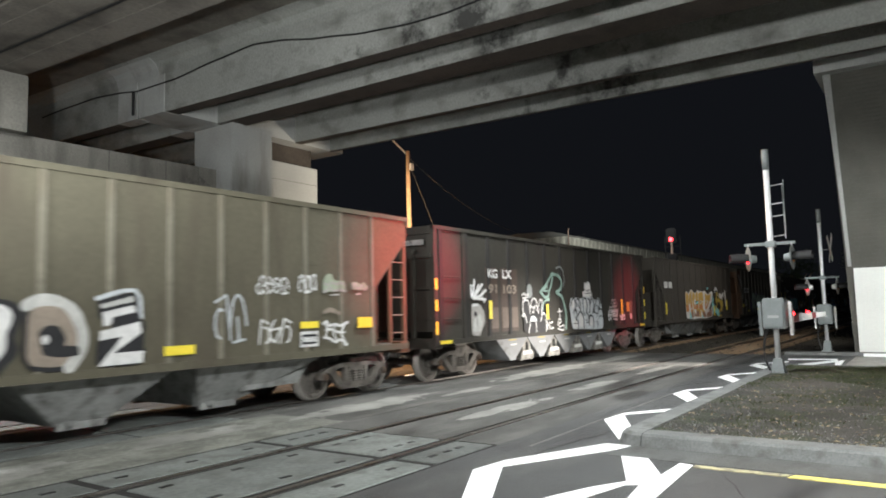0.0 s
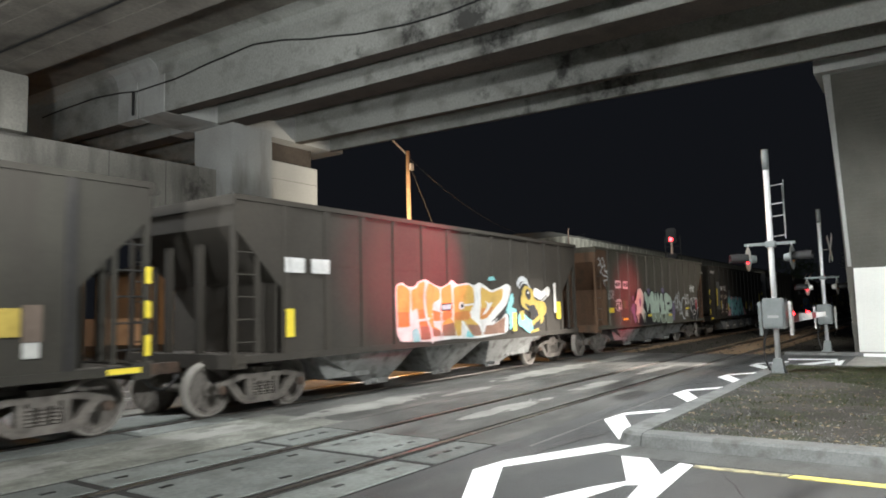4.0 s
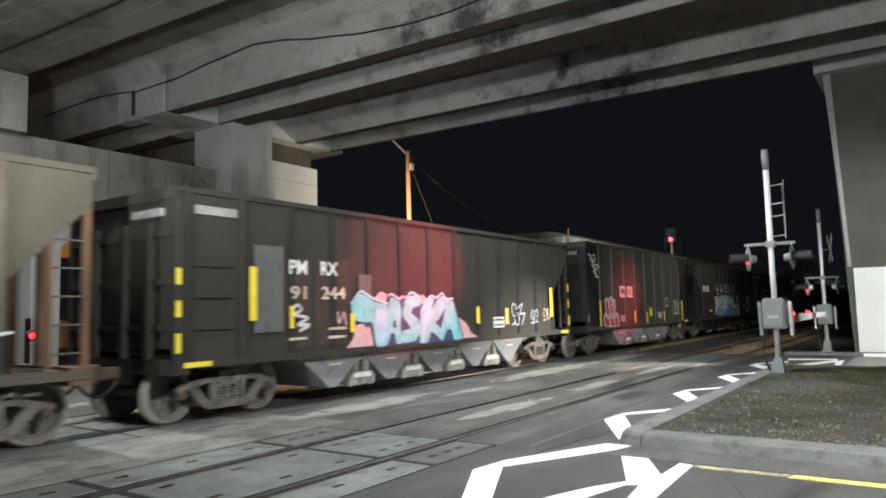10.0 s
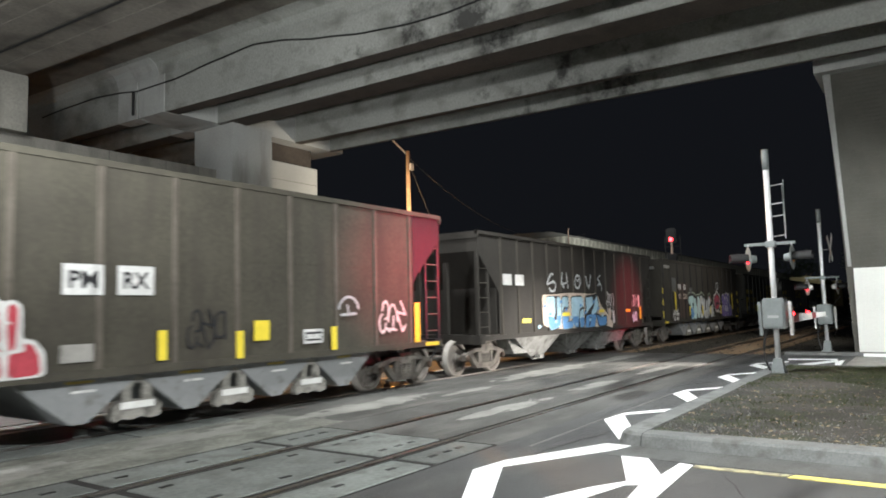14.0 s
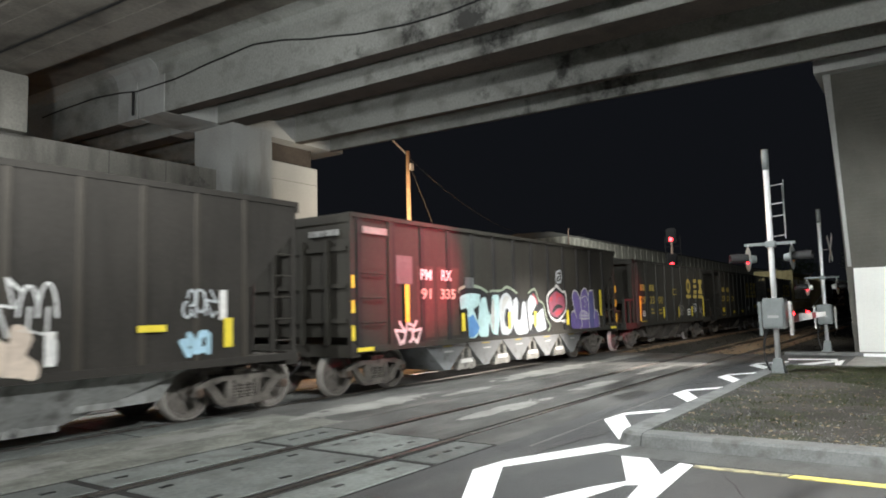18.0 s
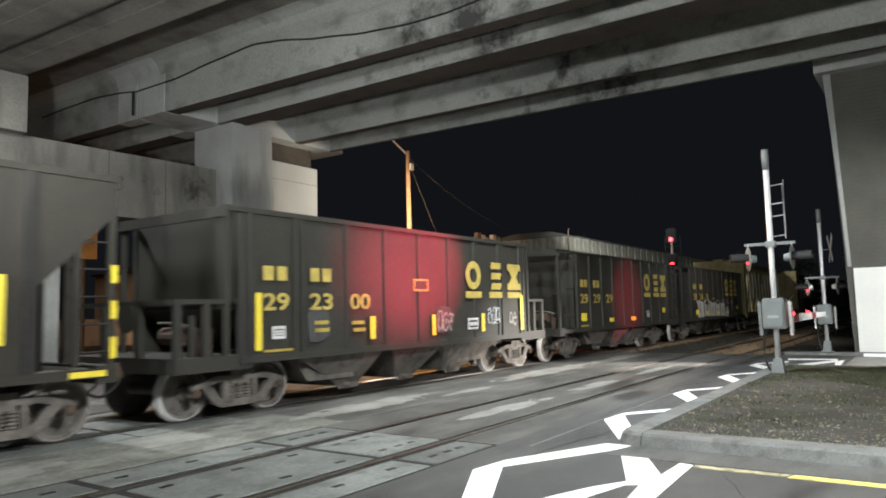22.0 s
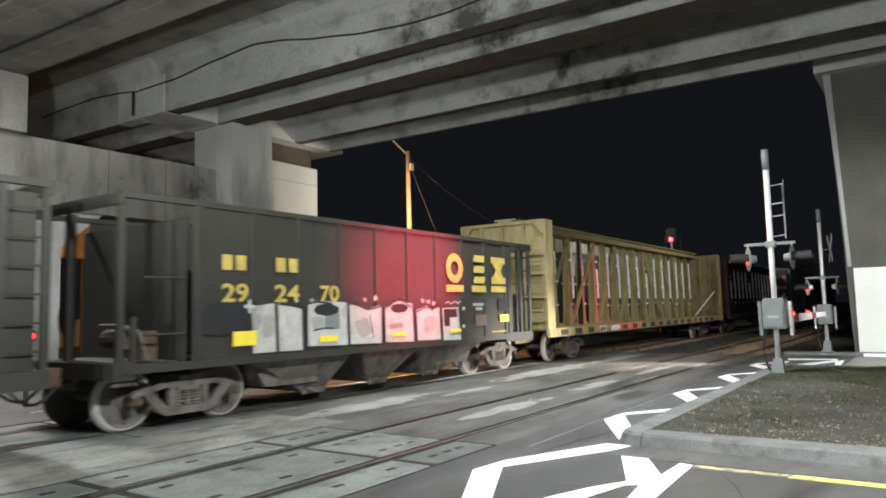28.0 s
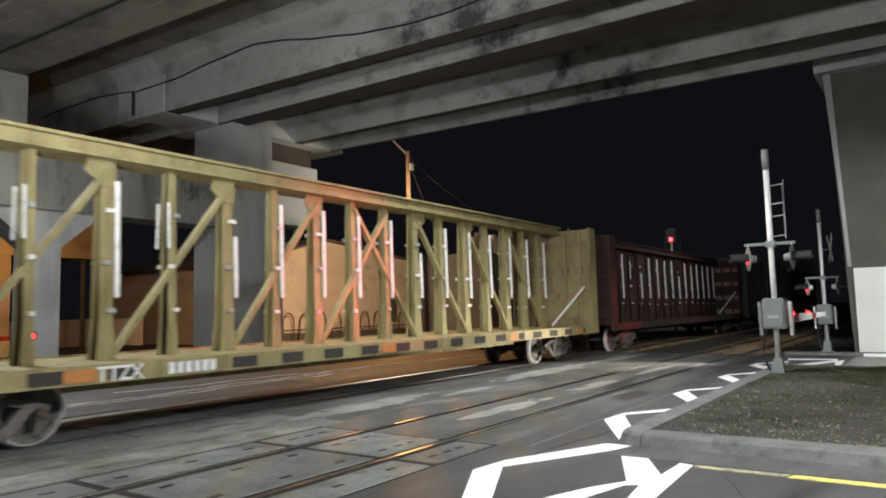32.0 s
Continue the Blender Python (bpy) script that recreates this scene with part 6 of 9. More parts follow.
line(c, [(5.33, 2.18), (5.75, 2.42), (6.17, 2.76), (6.09, 2.46), (5.9, 2.19), (5.82, 2.05), (5.61, 2.02), (5.43, 2.13), (5.34, 2.18)], 0.042, PALETEAL, 0, "graffiti", "spray-painted scrawl")
line(c, [(5.57, 2.24), (5.79, 2.36), (5.82, 2.22), (5.57, 2.21)], 0.025, PALETEAL, 0, "graffiti", "spray-painted scrawl")
line(c, [(6.16, 2.73), (6.44, 2.71), (6.72, 2.6), (6.78, 2.42), (6.64, 2.25), (6.4, 2.18), (6.76, 2.05), (6.93, 1.81), (7.05, 1.5), (7, 1.07)], 0.05, PALETEAL, 0, "graffiti", "spray-painted scrawl")
line(c, [(5.9, 1.96), (5.61, 1.92), (5.47, 1.8), (5.43, 1.66)], 0.035, PALETEAL, 0, "graffiti", "spray-painted scrawl")
line(c, [(6.44, 2.92), (6.73, 2.97), (6.94, 2.8), (6.98, 2.52), (6.89, 2.36)], 0.03, SIGNGREY, 0, "graffiti", "spray-painted scrawl")
line(c, [(5.68, 1.32), (5.71, 1.06)], 0.018, WH, 1, "graffiti", "spray-painted scrawl")
line(c, [(5.82, 1.34), (5.81, 1.07)], 0.018, WH, 1, "graffiti", "spray-painted scrawl")
line(c, [(5.69, 1.19), (5.82, 1.2)], 0.018, WH, 1, "graffiti", "spray-painted scrawl")
line(c, [(6.1, 1.28), (5.9, 1.25), (5.92, 1.08), (6.1, 1.11)], 0.018, WH, 1, "graffiti", "spray-painted scrawl")
line(c, [(6.55, 1.69), (6.59, 1.42), (6.51, 1.34)], 0.016, WH, 1, "graffiti", "spray-painted scrawl")
line(c, [(6.43, 1.58), (6.72, 1.6)], 0.016, WH, 1, "graffiti", "spray-painted scrawl")
line(c, [(6.55, 1.38), (6.43, 1.3), (6.55, 1.23), (6.67, 1.29), (6.56, 1.37)], 0.018, WH, 1, "graffiti", "spray-painted scrawl")
line(c, [(6.39, 1.22), (6.59, 1.12), (6.84, 1.17), (6.82, 1.02), (6.63, 1.02), (6.43, 1.07)], 0.02, WH, 1, "graffiti", "spray-painted scrawl")
o = patch(c, [(7.31, 1.74), (7.41, 1.99), (7.58, 2.03), (7.74, 1.99), (7.94, 2.03), (8.16, 1.97), (8.49, 2.06), (8.84, 2.04), (9.16, 2.04), (9.38, 1.89), (9.6, 2.04), (9.78, 1.99), (9.96, 1.68), (10.04, 1.36), (10.03, 0.95), (9.39, 0.94), (8.86, 0.97), (8.37, 0.99), (7.54, 1.01), (7.44, 1.19), (7.39, 1.44)], SILVER, 0, "graffiti", "silver bubble-letter graffiti with black lines")
patch(o, [(7.46, 1.78), (7.52, 1.91), (7.64, 1.94), (7.71, 1.81), (7.61, 1.65), (7.48, 1.65)], WH, 1)
patch(o, [(7.58, 1.26), (7.74, 1.36), (7.89, 1.2), (7.85, 1.04), (7.58, 1.05)], WH, 1)
patch(o, [(8.02, 1.41), (8.17, 1.49), (8.32, 1.35), (8.34, 1.06), (8.03, 1.06)], WH, 1)
patch(o, [(8.47, 1.92), (8.59, 1.93), (8.64, 1.71), (8.52, 1.62)], WH, 1)
patch(o, [(8.85, 1.28), (9.01, 1.36), (9.14, 1.28), (9.14, 1.07), (8.88, 1.06)], WH, 1)
line(o, [(7.42, 1.76), (7.48, 1.92), (7.6, 1.99), (7.7, 1.94), (7.77, 1.73), (7.69, 1.62)], 0.03, INK, 2)
line(o, [(7.59, 1.52), (7.69, 1.62), (7.84, 1.57), (7.84, 1.4), (7.76, 1.34), (7.91, 1.24), (7.94, 1.07), (7.87, 1.01)], 0.03, INK, 2)
line(o, [(7.81, 1.77), (7.85, 1.92), (7.96, 1.99), (8.07, 1.92), (8.15, 1.72), (8.13, 1.58)], 0.03, INK, 2)
line(o, [(7.88, 1.72), (7.97, 1.79), (8.06, 1.68)], 0.022, INK, 2)
line(o, [(7.93, 1.44), (8.08, 1.56), (8.24, 1.51), (8.36, 1.37), (8.39, 1.03)], 0.03, INK, 2)
line(o, [(8.35, 1.92), (8.38, 1.58), (8.48, 1.43)], 0.025, INK, 2)
line(o, [(8.37, 1.94), (8.49, 2.01), (8.64, 1.94), (8.67, 1.66), (8.6, 1.52), (8.78, 1.4), (8.81, 1.09)], 0.03, INK, 2)
line(o, [(8.77, 1.94), (8.84, 1.99), (8.92, 1.89), (8.9, 1.56), (8.77, 1.52)], 0.025, INK, 2)
line(o, [(8.97, 1.8), (9.05, 1.97), (9.21, 1.92), (9.24, 1.69), (9.14, 1.5)], 0.03, INK, 2)
line(o, [(8.83, 1.09), (8.85, 1.37), (9.01, 1.42), (9.19, 1.33), (9.2, 1.04)], 0.03, INK, 2)
line(o, [(9.27, 1.5), (9.43, 1.86), (9.6, 1.99), (9.75, 1.86), (9.75, 1.68), (9.64, 1.63)], 0.03, INK, 2)
line(o, [(9.49, 1.69), (9.61, 1.75), (9.67, 1.63)], 0.022, INK, 2)
line(o, [(9.24, 1.55), (9.55, 1.46), (9.67, 1.58), (9.87, 1.63), (10, 1.49)], 0.025, INK, 2)
line(o, [(9.7, 1.33), (9.85, 1.4), (10, 1.34)], 0.025, INK, 2)
line(o, [(9.53, 1.39), (9.53, 1.01)], 0.022, INK, 2)
line(o, [(8.51, 1.27), (8.7, 1.27)], 0.014, INK, 2)
line(o, [(8.56, 1.18), (8.75, 1.19)], 0.014, INK, 2)
line(o, [(7.58, 1.18), (7.83, 1.19)], 0.014, INK, 2)
o = patch(c, [(8.5, 2.55), (8.59, 2.46), (8.71, 2.56), (8.78, 2.47), (8.91, 2.59), (9.04, 2.4), (9.02, 2.26), (9.13, 2.16), (9.13, 2.05), (8.4, 2.04), (8.35, 2.2), (8.56, 2.25), (8.54, 2.39)], WH, 0, "graffiti", "white crown graffiti")
line(o, [(8.69, 2.27), (8.79, 2.23), (8.89, 2.28)], 0.02, INK, 1)
line(o, [(8.59, 2.15), (9.05, 2.17)], 0.012, INK, 1)
o = patch(c, [(1.55, 1.87), (1.92, 1.84), (2.13, 1.66), (2.17, 1.4), (2.02, 1.21), (1.9, 1.04), (1.53, 1.07), (1.51, 1.48)], WASH2, 0, "graffiti", "pale smudged graffiti face patch")
patch(o, [(1.61, 1.43), (1.92, 1.61), (2.07, 1.41), (1.93, 1.16), (1.58, 1.14)], WASH, 1)
patch(o, [(1.63, 1.65), (1.76, 1.65), (1.76, 1.54), (1.65, 1.53)], INK, 2, soft=False)
line(o, [(1.58, 1.81), (1.83, 1.83)], 0.03, WH, 2)
line(c, [(1.55, 2.02), (1.53, 2.31)], 0.035, WH, 1, "graffiti", "spray-painted scrawl")
line(c, [(1.63, 2.04), (1.68, 2.44)], 0.04, WH, 1, "graffiti", "spray-painted scrawl")
line(c, [(1.69, 2.04), (1.89, 2.32)], 0.04, WH, 1, "graffiti", "spray-painted scrawl")
line(c, [(1.69, 2.02), (2.07, 2.35)], 0.035, WH, 1, "graffiti", "spray-painted scrawl")
line(c, [(1.63, 1.98), (1.92, 2.04), (2.22, 2.2)], 0.035, WH, 1, "graffiti", "spray-painted scrawl")
line(c, [(1.8, 1.98), (2.22, 1.96)], 0.03, WH, 1, "graffiti", "spray-painted scrawl")
line(c, [(2.01, 2.04), (2.16, 1.89)], 0.025, WH, 1, "graffiti", "spray-painted scrawl")
tag(c, 10.54, 11.4, 1.18, 1.6, 4, WH, 23, k=0.7)
tag(c, 10.6, 11.5, 1.3, 1.75, 3, WASH2, 24, k=0.6)
tag(c, 10.85, 11.4, 1.65, 2.0, 2, WASH2, 30, k=0.5)
for xa, xb in ((2.3, 2.92), (3.06, 4.0)):
    plate(c, "repaint_patch", xa, xb, 1.1, 2.8, REPAINT, "brown repainted rectangle", 0.004)
    plate(c, "buffed_patch", xa + 0.06, xb - 0.02, 1.2, 1.75, BUFF, "pale buffed-out patch", 0.011)
for s, x0, x1, z0, z1 in (("KG", 2.37, 2.85, 2.52, 2.76), ("LX", 3.12, 3.6, 2.52, 2.76), ("91", 2.37, 2.8, 2.12, 2.36), ("103", 3.14, 3.85, 2.12, 2.36)):
    stencil(c, s, x0, x1, z0, z1, T_WHITE if z0 > 2.5 else OLDMARK)
reflector(c, (11.8, 11.93, 1.41, 1.95), (2.35, 2.5, 1.46, 1.93), (5.65, 5.78, 1.37, 1.82))
plate(c, "placard", 12.42, 12.7, 1.5, 1.86, GOLD, "yellow notice plate")
plate(c, "placard", 12.72, 12.97, 1.43, 1.9, BUFF)
plate(c, "placard", 12.73, 12.94, 1.22, 1.42, WASH)
tag(c, 11.68, 12.2, 1.17, 1.42, 4, WH, 29, k=0.8)

# brown car with orange piece
c = hopper("dull brown hopper car with a large orange and teal graffiti", 29.2, 42.85, 3.71, BROWN, BROWN, BROWN, 12, 3, ribw=0.16, inset=(0.97, 1.08))
o = patch(c, [(4.22, 2.25), (4.44, 2.34), (4.68, 2.24), (4.92, 2.25), (5.04, 2.36), (5.32, 2.43), (5.57, 2.33), (5.9, 2.25), (6.15, 2.3), (6.41, 2.44), (6.63, 2.32), (7.09, 2.38), (7.39, 2.31), (7.64, 2.4), (7.9, 2.32), (8.24, 2.19), (8.68, 2.29), (9.06, 2.39), (9.28, 2.3), (9.21, 2.09), (9.05, 1.85), (8.67, 1.63), (8.11, 1.34), (8.94, 1.59), (9.11, 1.56), (9.05, 1.06), (7.46, 0.98), (6.43, 1.03), (5.6, 1), (5.07, 1.02), (4.26, 1.06)], WH, 0, "graffiti", "large amber and white graffiti piece with teal shading")
patch(o, [(4.26, 2.25), (4.48, 2.28), (4.71, 2.18), (4.74, 2.06), (4.73, 1.85), (4.69, 1.55), (4.7, 1.37), (4.29, 1.35)], AMBER, 1)
patch(o, [(4.96, 2.21), (5.08, 2.33), (5.3, 2.38), (5.24, 2.06), (5.29, 1.62), (5.43, 1.35), (5.51, 1.06), (5.11, 1.06), (5.04, 1.5), (4.98, 1.79), (4.79, 1.68), (4.77, 2.16)], AMBER, 1)
patch(o, [(5.36, 2.37), (5.86, 2.21), (5.89, 1.97), (5.6, 1.88), (5.55, 1.61), (5.61, 1.34), (5.87, 1.25), (5.9, 1.12), (5.56, 1.11), (5.35, 1.62), (5.31, 2.06)], AMBER, 1)
patch(o, [(5.93, 2.2), (6.35, 2.35), (6.37, 1.95), (6.42, 1.78), (6.27, 1.54), (6.43, 1.44), (6.51, 1.1), (5.95, 1.11), (5.94, 1.39), (6.09, 1.5), (5.97, 1.6), (5.94, 1.9)], AMBER, 1)
patch(o, [(6.45, 2.26), (7.09, 2.33), (7.34, 2.26), (7.4, 1.89), (7.09, 1.56), (7.58, 1.31), (7.71, 1.05), (7.28, 1.05), (6.98, 1.34), (6.78, 1.5), (6.76, 1.09), (6.55, 1.08), (6.43, 1.44), (6.46, 1.73)], AMBER, 1)
patch(o, [(7.69, 2.3), (8.24, 2.13), (8.83, 2.27), (8.79, 1.97), (8.38, 1.74), (7.97, 1.48), (7.61, 1.44), (7.69, 1.86)], AMBER, 1)
patch(o, [(4.28, 1.69), (4.7, 1.68), (4.7, 1.39), (4.29, 1.37)], ORANGE, 2, soft=False)
patch(o, [(5.02, 1.73), (5.27, 1.75), (5.32, 1.53), (5.41, 1.37), (5.07, 1.37)], ORANGE, 2, soft=False)
patch(o, [(5.57, 1.72), (5.89, 1.67), (5.89, 1.46), (5.59, 1.47)], ORANGE, 2, soft=False)
patch(o, [(5.94, 1.64), (6.34, 1.73), (6.38, 1.54), (5.95, 1.46)], ORANGE, 2, soft=False)
patch(o, [(6.48, 1.65), (7.09, 1.69), (7.21, 1.56), (7.09, 1.46), (6.48, 1.46)], ORANGE, 2, soft=False)
patch(o, [(7.68, 1.73), (8.35, 1.77), (7.97, 1.49), (7.63, 1.46)], ORANGE, 2, soft=False)
patch(o, [(5.07, 1.37), (5.42, 1.36), (5.5, 1.07), (5.12, 1.06)], COPPER, 3, soft=False)
patch(o, [(5.5, 1.32), (5.87, 1.24), (5.9, 1.12), (5.57, 1.12)], COPPER, 3, soft=False)
patch(o, [(5.95, 1.36), (6.43, 1.41), (6.5, 1.1), (5.95, 1.12)], COPPER, 3, soft=False)
patch(o, [(7.01, 1.35), (7.58, 1.31), (7.7, 1.06), (7.29, 1.06)], COPPER, 3, soft=False)
patch(o, [(7.91, 1.29), (8.24, 1.3), (8.91, 1.5), (8.84, 1.07), (7.76, 1.06)], COPPER, 3, soft=False)
line(o, [(5.37, 2.35), (5.26, 2.02), (5.32, 1.57), (5.5, 1.26), (5.53, 0.99)], 0.04, WH, 4)
line(o, [(5, 1.5), (5.19, 1.5), (5.45, 1.53)], 0.025, WH, 4)
line(o, [(6.86, 1.82), (7.12, 1.83), (7.4, 1.85)], 0.022, WH, 4)
patch(o, [(6.64, 1.82), (6.7, 1.9), (6.86, 1.9), (6.92, 1.81), (6.85, 1.72), (6.7, 1.72)], WH, 4)
patch(o, [(6.75, 1.85), (6.81, 1.87), (6.87, 1.81), (6.81, 1.75), (6.76, 1.77)], INK, 5)
patch(o, [(5.89, 1.86), (6.39, 1.88), (6.32, 1.7), (5.9, 1.69)], INK, 4, soft=False)
patch(o, [(5.92, 1.83), (6.35, 1.85), (6.29, 1.73), (5.94, 1.72)], TEAL, 5, soft=False)
patch(o, [(4.75, 1.28), (4.98, 1.36), (5.1, 1.02), (4.8, 1.03)], TEAL, 4)
patch(o, [(6.91, 1.04), (7.04, 1.22), (7.35, 1.02)], TEAL, 4)
patch(o, [(7.9, 1.94), (8.05, 1.86), (8.28, 1.89), (7.97, 1.64), (7.71, 1.54), (8, 1.78)], WH, 4)
patch(o, [(9.2, 2.12), (9.39, 2.17), (9.45, 1.9), (9.33, 1.76), (9.6, 1.71), (9.62, 1.41), (9.32, 1.16), (9.07, 1.08), (9.08, 1.56), (8.87, 1.59)], INK, 1)
patch(o, [(9.23, 2.08), (9.36, 2.14), (9.41, 1.9), (9.24, 1.75), (9.53, 1.69), (9.57, 1.42), (9.29, 1.21), (9.13, 1.11), (9.13, 1.56), (8.91, 1.6), (9.07, 1.82)], TEAL, 2)
patch(o, [(8.28, 1.34), (8.6, 1.51), (9.07, 1.69), (8.67, 1.44)], INK, 5)
spray(o, [((8.1, 2.52), (8.35, 2.54)), ((8.1, 2.47), (8.4, 2.49))], 0.025, TEAL, SIDE - 0.05, "graffiti_coat")
body = [((10.1, 2.15), (10.4, 2.1)), ((10.0, 1.9), (10.3, 1.85)), ((10.9, 1.75), (11.2, 1.7)), ((10.7, 1.5), (11.0, 1.45)), ((10.2, 1.9), (10.9, 1.7))]
o = spray(c, body, 0.24, INK, SIDE - 0.042, "graffiti", "gold and white rounded graffiti with black edges")
spray(o, body, 0.19, GOLD, SIDE - 0.046, "graffiti_coat")
spray(o, [((10.7, 2.15), (11.1, 2.05)), ((11.1, 2.05), (11.5, 2.2))], 0.14, WH, SIDE - 0.05, "graffiti_coat")
spray(o, arc(9.95, 2.3, 0.32, 0.24, 40, 160), 0.07, SILVER, SIDE - 0.05, "graffiti_coat")
spray(o, [((9.8, 1.4), (10.3, 1.2))], 0.2, TEAL, SIDE - 0.052, "graffiti_coat")
spray(o, [((10.2, 2.12), (10.27, 2.06))], 0.13, INK, SIDE - 0.054, "graffiti_coat")
spray(o, [((10.22, 2.15), (10.26, 2.14))], 0.035, WH, SIDE - 0.058, "graffiti_coat")
daub(o, [(10.0, 1.86), (10.35, 1.78), (10.6, 1.82), (10.8, 1.6), (10.95, 1.3), (10.75, 1.08), (10.5, 1.12), (10.45, 1.5)], INK, 0.055)
daub(o, [(10.4, 1.32), (10.85, 1.5), (10.9, 1.38), (10.45, 1.2)], GOLD, 0.059)
daub(o, [(10.3, 1.06), (10.8, 1.14), (10.85, 1.05), (10.35, 1.0)], GOLD, 0.059)
daub(o, [(9.72, 1.62), (9.95, 1.66), (10.0, 1.4), (9.8, 1.36)], GOLD, 0.055)
spray(o, [((9.72, 2.28), (9.9, 2.42)), ((9.9, 2.42), (10.2, 2.42)), ((10.2, 2.42), (10.35, 2.3))], 0.022, SILVER, SIDE - 0.056, "graffiti_coat")
spray(o, [((10.62, 2.02), (11.0, 1.92)), ((11.0, 1.92), (11.4, 2.08))], 0.02, INK, SIDE - 0.058, "graffiti_coat")
plate(c, "post_plate", 11.92, 12.08, 1.56, 2.46, STRAP)
reflector(c, (12.04, 12.32, 1.37, 1.89), (1.1, 1.3, 1.3, 1.8), (9.3, 9.5, 1.1, 1.6))
for x in (1.1, 1.75):
    plate(c, "placard", x, x + 0.48, 2.45, 2.72, WH)

# olive car with rusty end
c = hopper("olive-brown hopper car with rusty ends and pale green graffiti", 44.55, 58.3, 3.77, OLIVE, BROWNRIB, REDBROWN, 12, 3, ribw=0.16, inset=(0.98, 1.24))
o = patch(c, [(3.24, 1.61), (3.47, 1.79), (3.66, 1.83), (3.71, 1.6), (3.76, 1.36), (3.86, 1.13), (3.62, 1.01), (3.52, 1.29)], MAUVE, -1, "graffiti", "soft purple paint cloud behind the letters")
patch(o, [(3.39, 1.99), (3.48, 2.11), (3.63, 2.06), (3.61, 1.93), (3.49, 1.9)], MAUVE, -1)
patch(o, [(5.21, 2.39), (5.5, 2.41), (5.53, 2.19), (5.24, 2.15)], MAUVE, -1)
patch(o, [(7.01, 2.42), (7.38, 2.45), (7.42, 2.23), (7.09, 2.21)], MAUVE, -1)
patch(o, [(8.44, 1.9), (8.73, 1.77), (8.92, 1.43), (8.76, 1.04), (8.52, 0.93)], MAUVE, -1)
o = patch(c, [(3.63, 1.86), (3.68, 1.99), (3.77, 2.14), (3.72, 2.18), (4, 2.26), (4.05, 2.38), (4.37, 2.43), (4.62, 2.32), (4.76, 2.17), (4.88, 2.28), (5.18, 2.31), (5.37, 2.13), (5.63, 2.35), (5.97, 2.28), (6.11, 2.22), (6.47, 2.29), (6.73, 2.2), (6.89, 2.24), (7.21, 2.21), (7.5, 2.31), (7.76, 2.25), (8.44, 2), (8.53, 1.58), (8.39, 1.45), (8.52, 1.12), (8.42, 0.9), (4.02, 0.95), (3.87, 1.03), (3.81, 1.2), (3.66, 1.37), (3.73, 1.55), (3.83, 1.74), (3.66, 1.78)], INK, 0, "graffiti", "pale green block graffiti with black outline")
patch(o, [(3.67, 1.88), (3.8, 1.91), (3.93, 2.08), (4.06, 2.33), (4.32, 2.4), (4.59, 2.29), (4.74, 2.11), (4.74, 1.9), (4.59, 1.7), (4.72, 1.56), (4.94, 1.4), (4.81, 1.04), (4.69, 1.05), (4.39, 1.4), (4.16, 1.43), (4.01, 0.98), (3.89, 1.3), (3.73, 1.38), (3.86, 1.54), (3.91, 1.78), (3.7, 1.78)], MINT, 1)
patch(o, [(4.16, 1.97), (4.29, 2.04), (4.4, 1.95), (4.37, 1.77), (4.27, 1.63), (4.19, 1.75)], MAUVE, 2)
patch(o, [(4.75, 2.21), (4.97, 2.27), (5.13, 2.19), (5.27, 2.06), (5.44, 2.06), (5.72, 2.31), (6.01, 2.23), (6.05, 1.52), (6.12, 1.06), (5.79, 0.99), (5.54, 1.37), (5.51, 1.75), (5.37, 1.81), (5.27, 1.54), (5.11, 1.39), (5.04, 1.76), (4.88, 1.92)], MINT, 1)
patch(o, [(6.12, 2.21), (6.28, 2.22), (6.39, 1.86), (6.49, 2.23), (6.62, 2.23), (6.71, 1.86), (6.63, 1.5), (6.75, 1.32), (6.63, 0.97), (6.24, 1.02), (6.01, 1.41), (6.05, 1.86)], MINT, 1)
patch(o, [(6.67, 1.86), (6.92, 2.23), (7.17, 2.17), (7.17, 1.92), (7.39, 1.79), (7.3, 1.48), (7.52, 1.29), (7.43, 0.95), (6.91, 0.95), (6.7, 1.26), (6.91, 1.49)], MINT, 1)
patch(o, [(7.42, 2.2), (7.75, 2.25), (8.38, 2.01), (8.47, 1.68), (8.27, 1.52), (7.97, 1.53), (7.88, 1.4), (8.37, 1.35), (8.51, 1.11), (8.41, 0.92), (7.55, 0.92), (7.42, 1.35), (7.51, 1.66), (7.33, 1.92)], MINT, 1)
patch(o, [(7.67, 1.81), (8.02, 1.84), (8.11, 1.75), (7.8, 1.69)], INK, 3)
patch(o, [(7.08, 1.31), (7.28, 1.33), (7.28, 1.15), (7.12, 1.13)], INK, 3)
patch(o, [(3.89, 1.38), (4.38, 1.4), (4.55, 1.22), (4.77, 1.07), (4.67, 1.07), (4.38, 1.36), (4.17, 1.39), (4.03, 1)], SAGE, 2, soft=False)
patch(o, [(4.63, 1.4), (4.89, 1.41), (4.78, 1.07), (4.69, 1.11)], SAGE, 2, soft=False)
patch(o, [(5.13, 1.39), (5.53, 1.37), (5.76, 1.02), (6.06, 1.09), (6.02, 1.4)], SAGE, 2, soft=False)
patch(o, [(6.05, 1.4), (6.71, 1.4), (6.71, 1.32), (6.61, 1), (6.25, 1.05)], SAGE, 2, soft=False)
patch(o, [(6.75, 1.32), (7.45, 1.33), (7.47, 1.27), (7.4, 0.98), (6.93, 0.98)], SAGE, 2, soft=False)
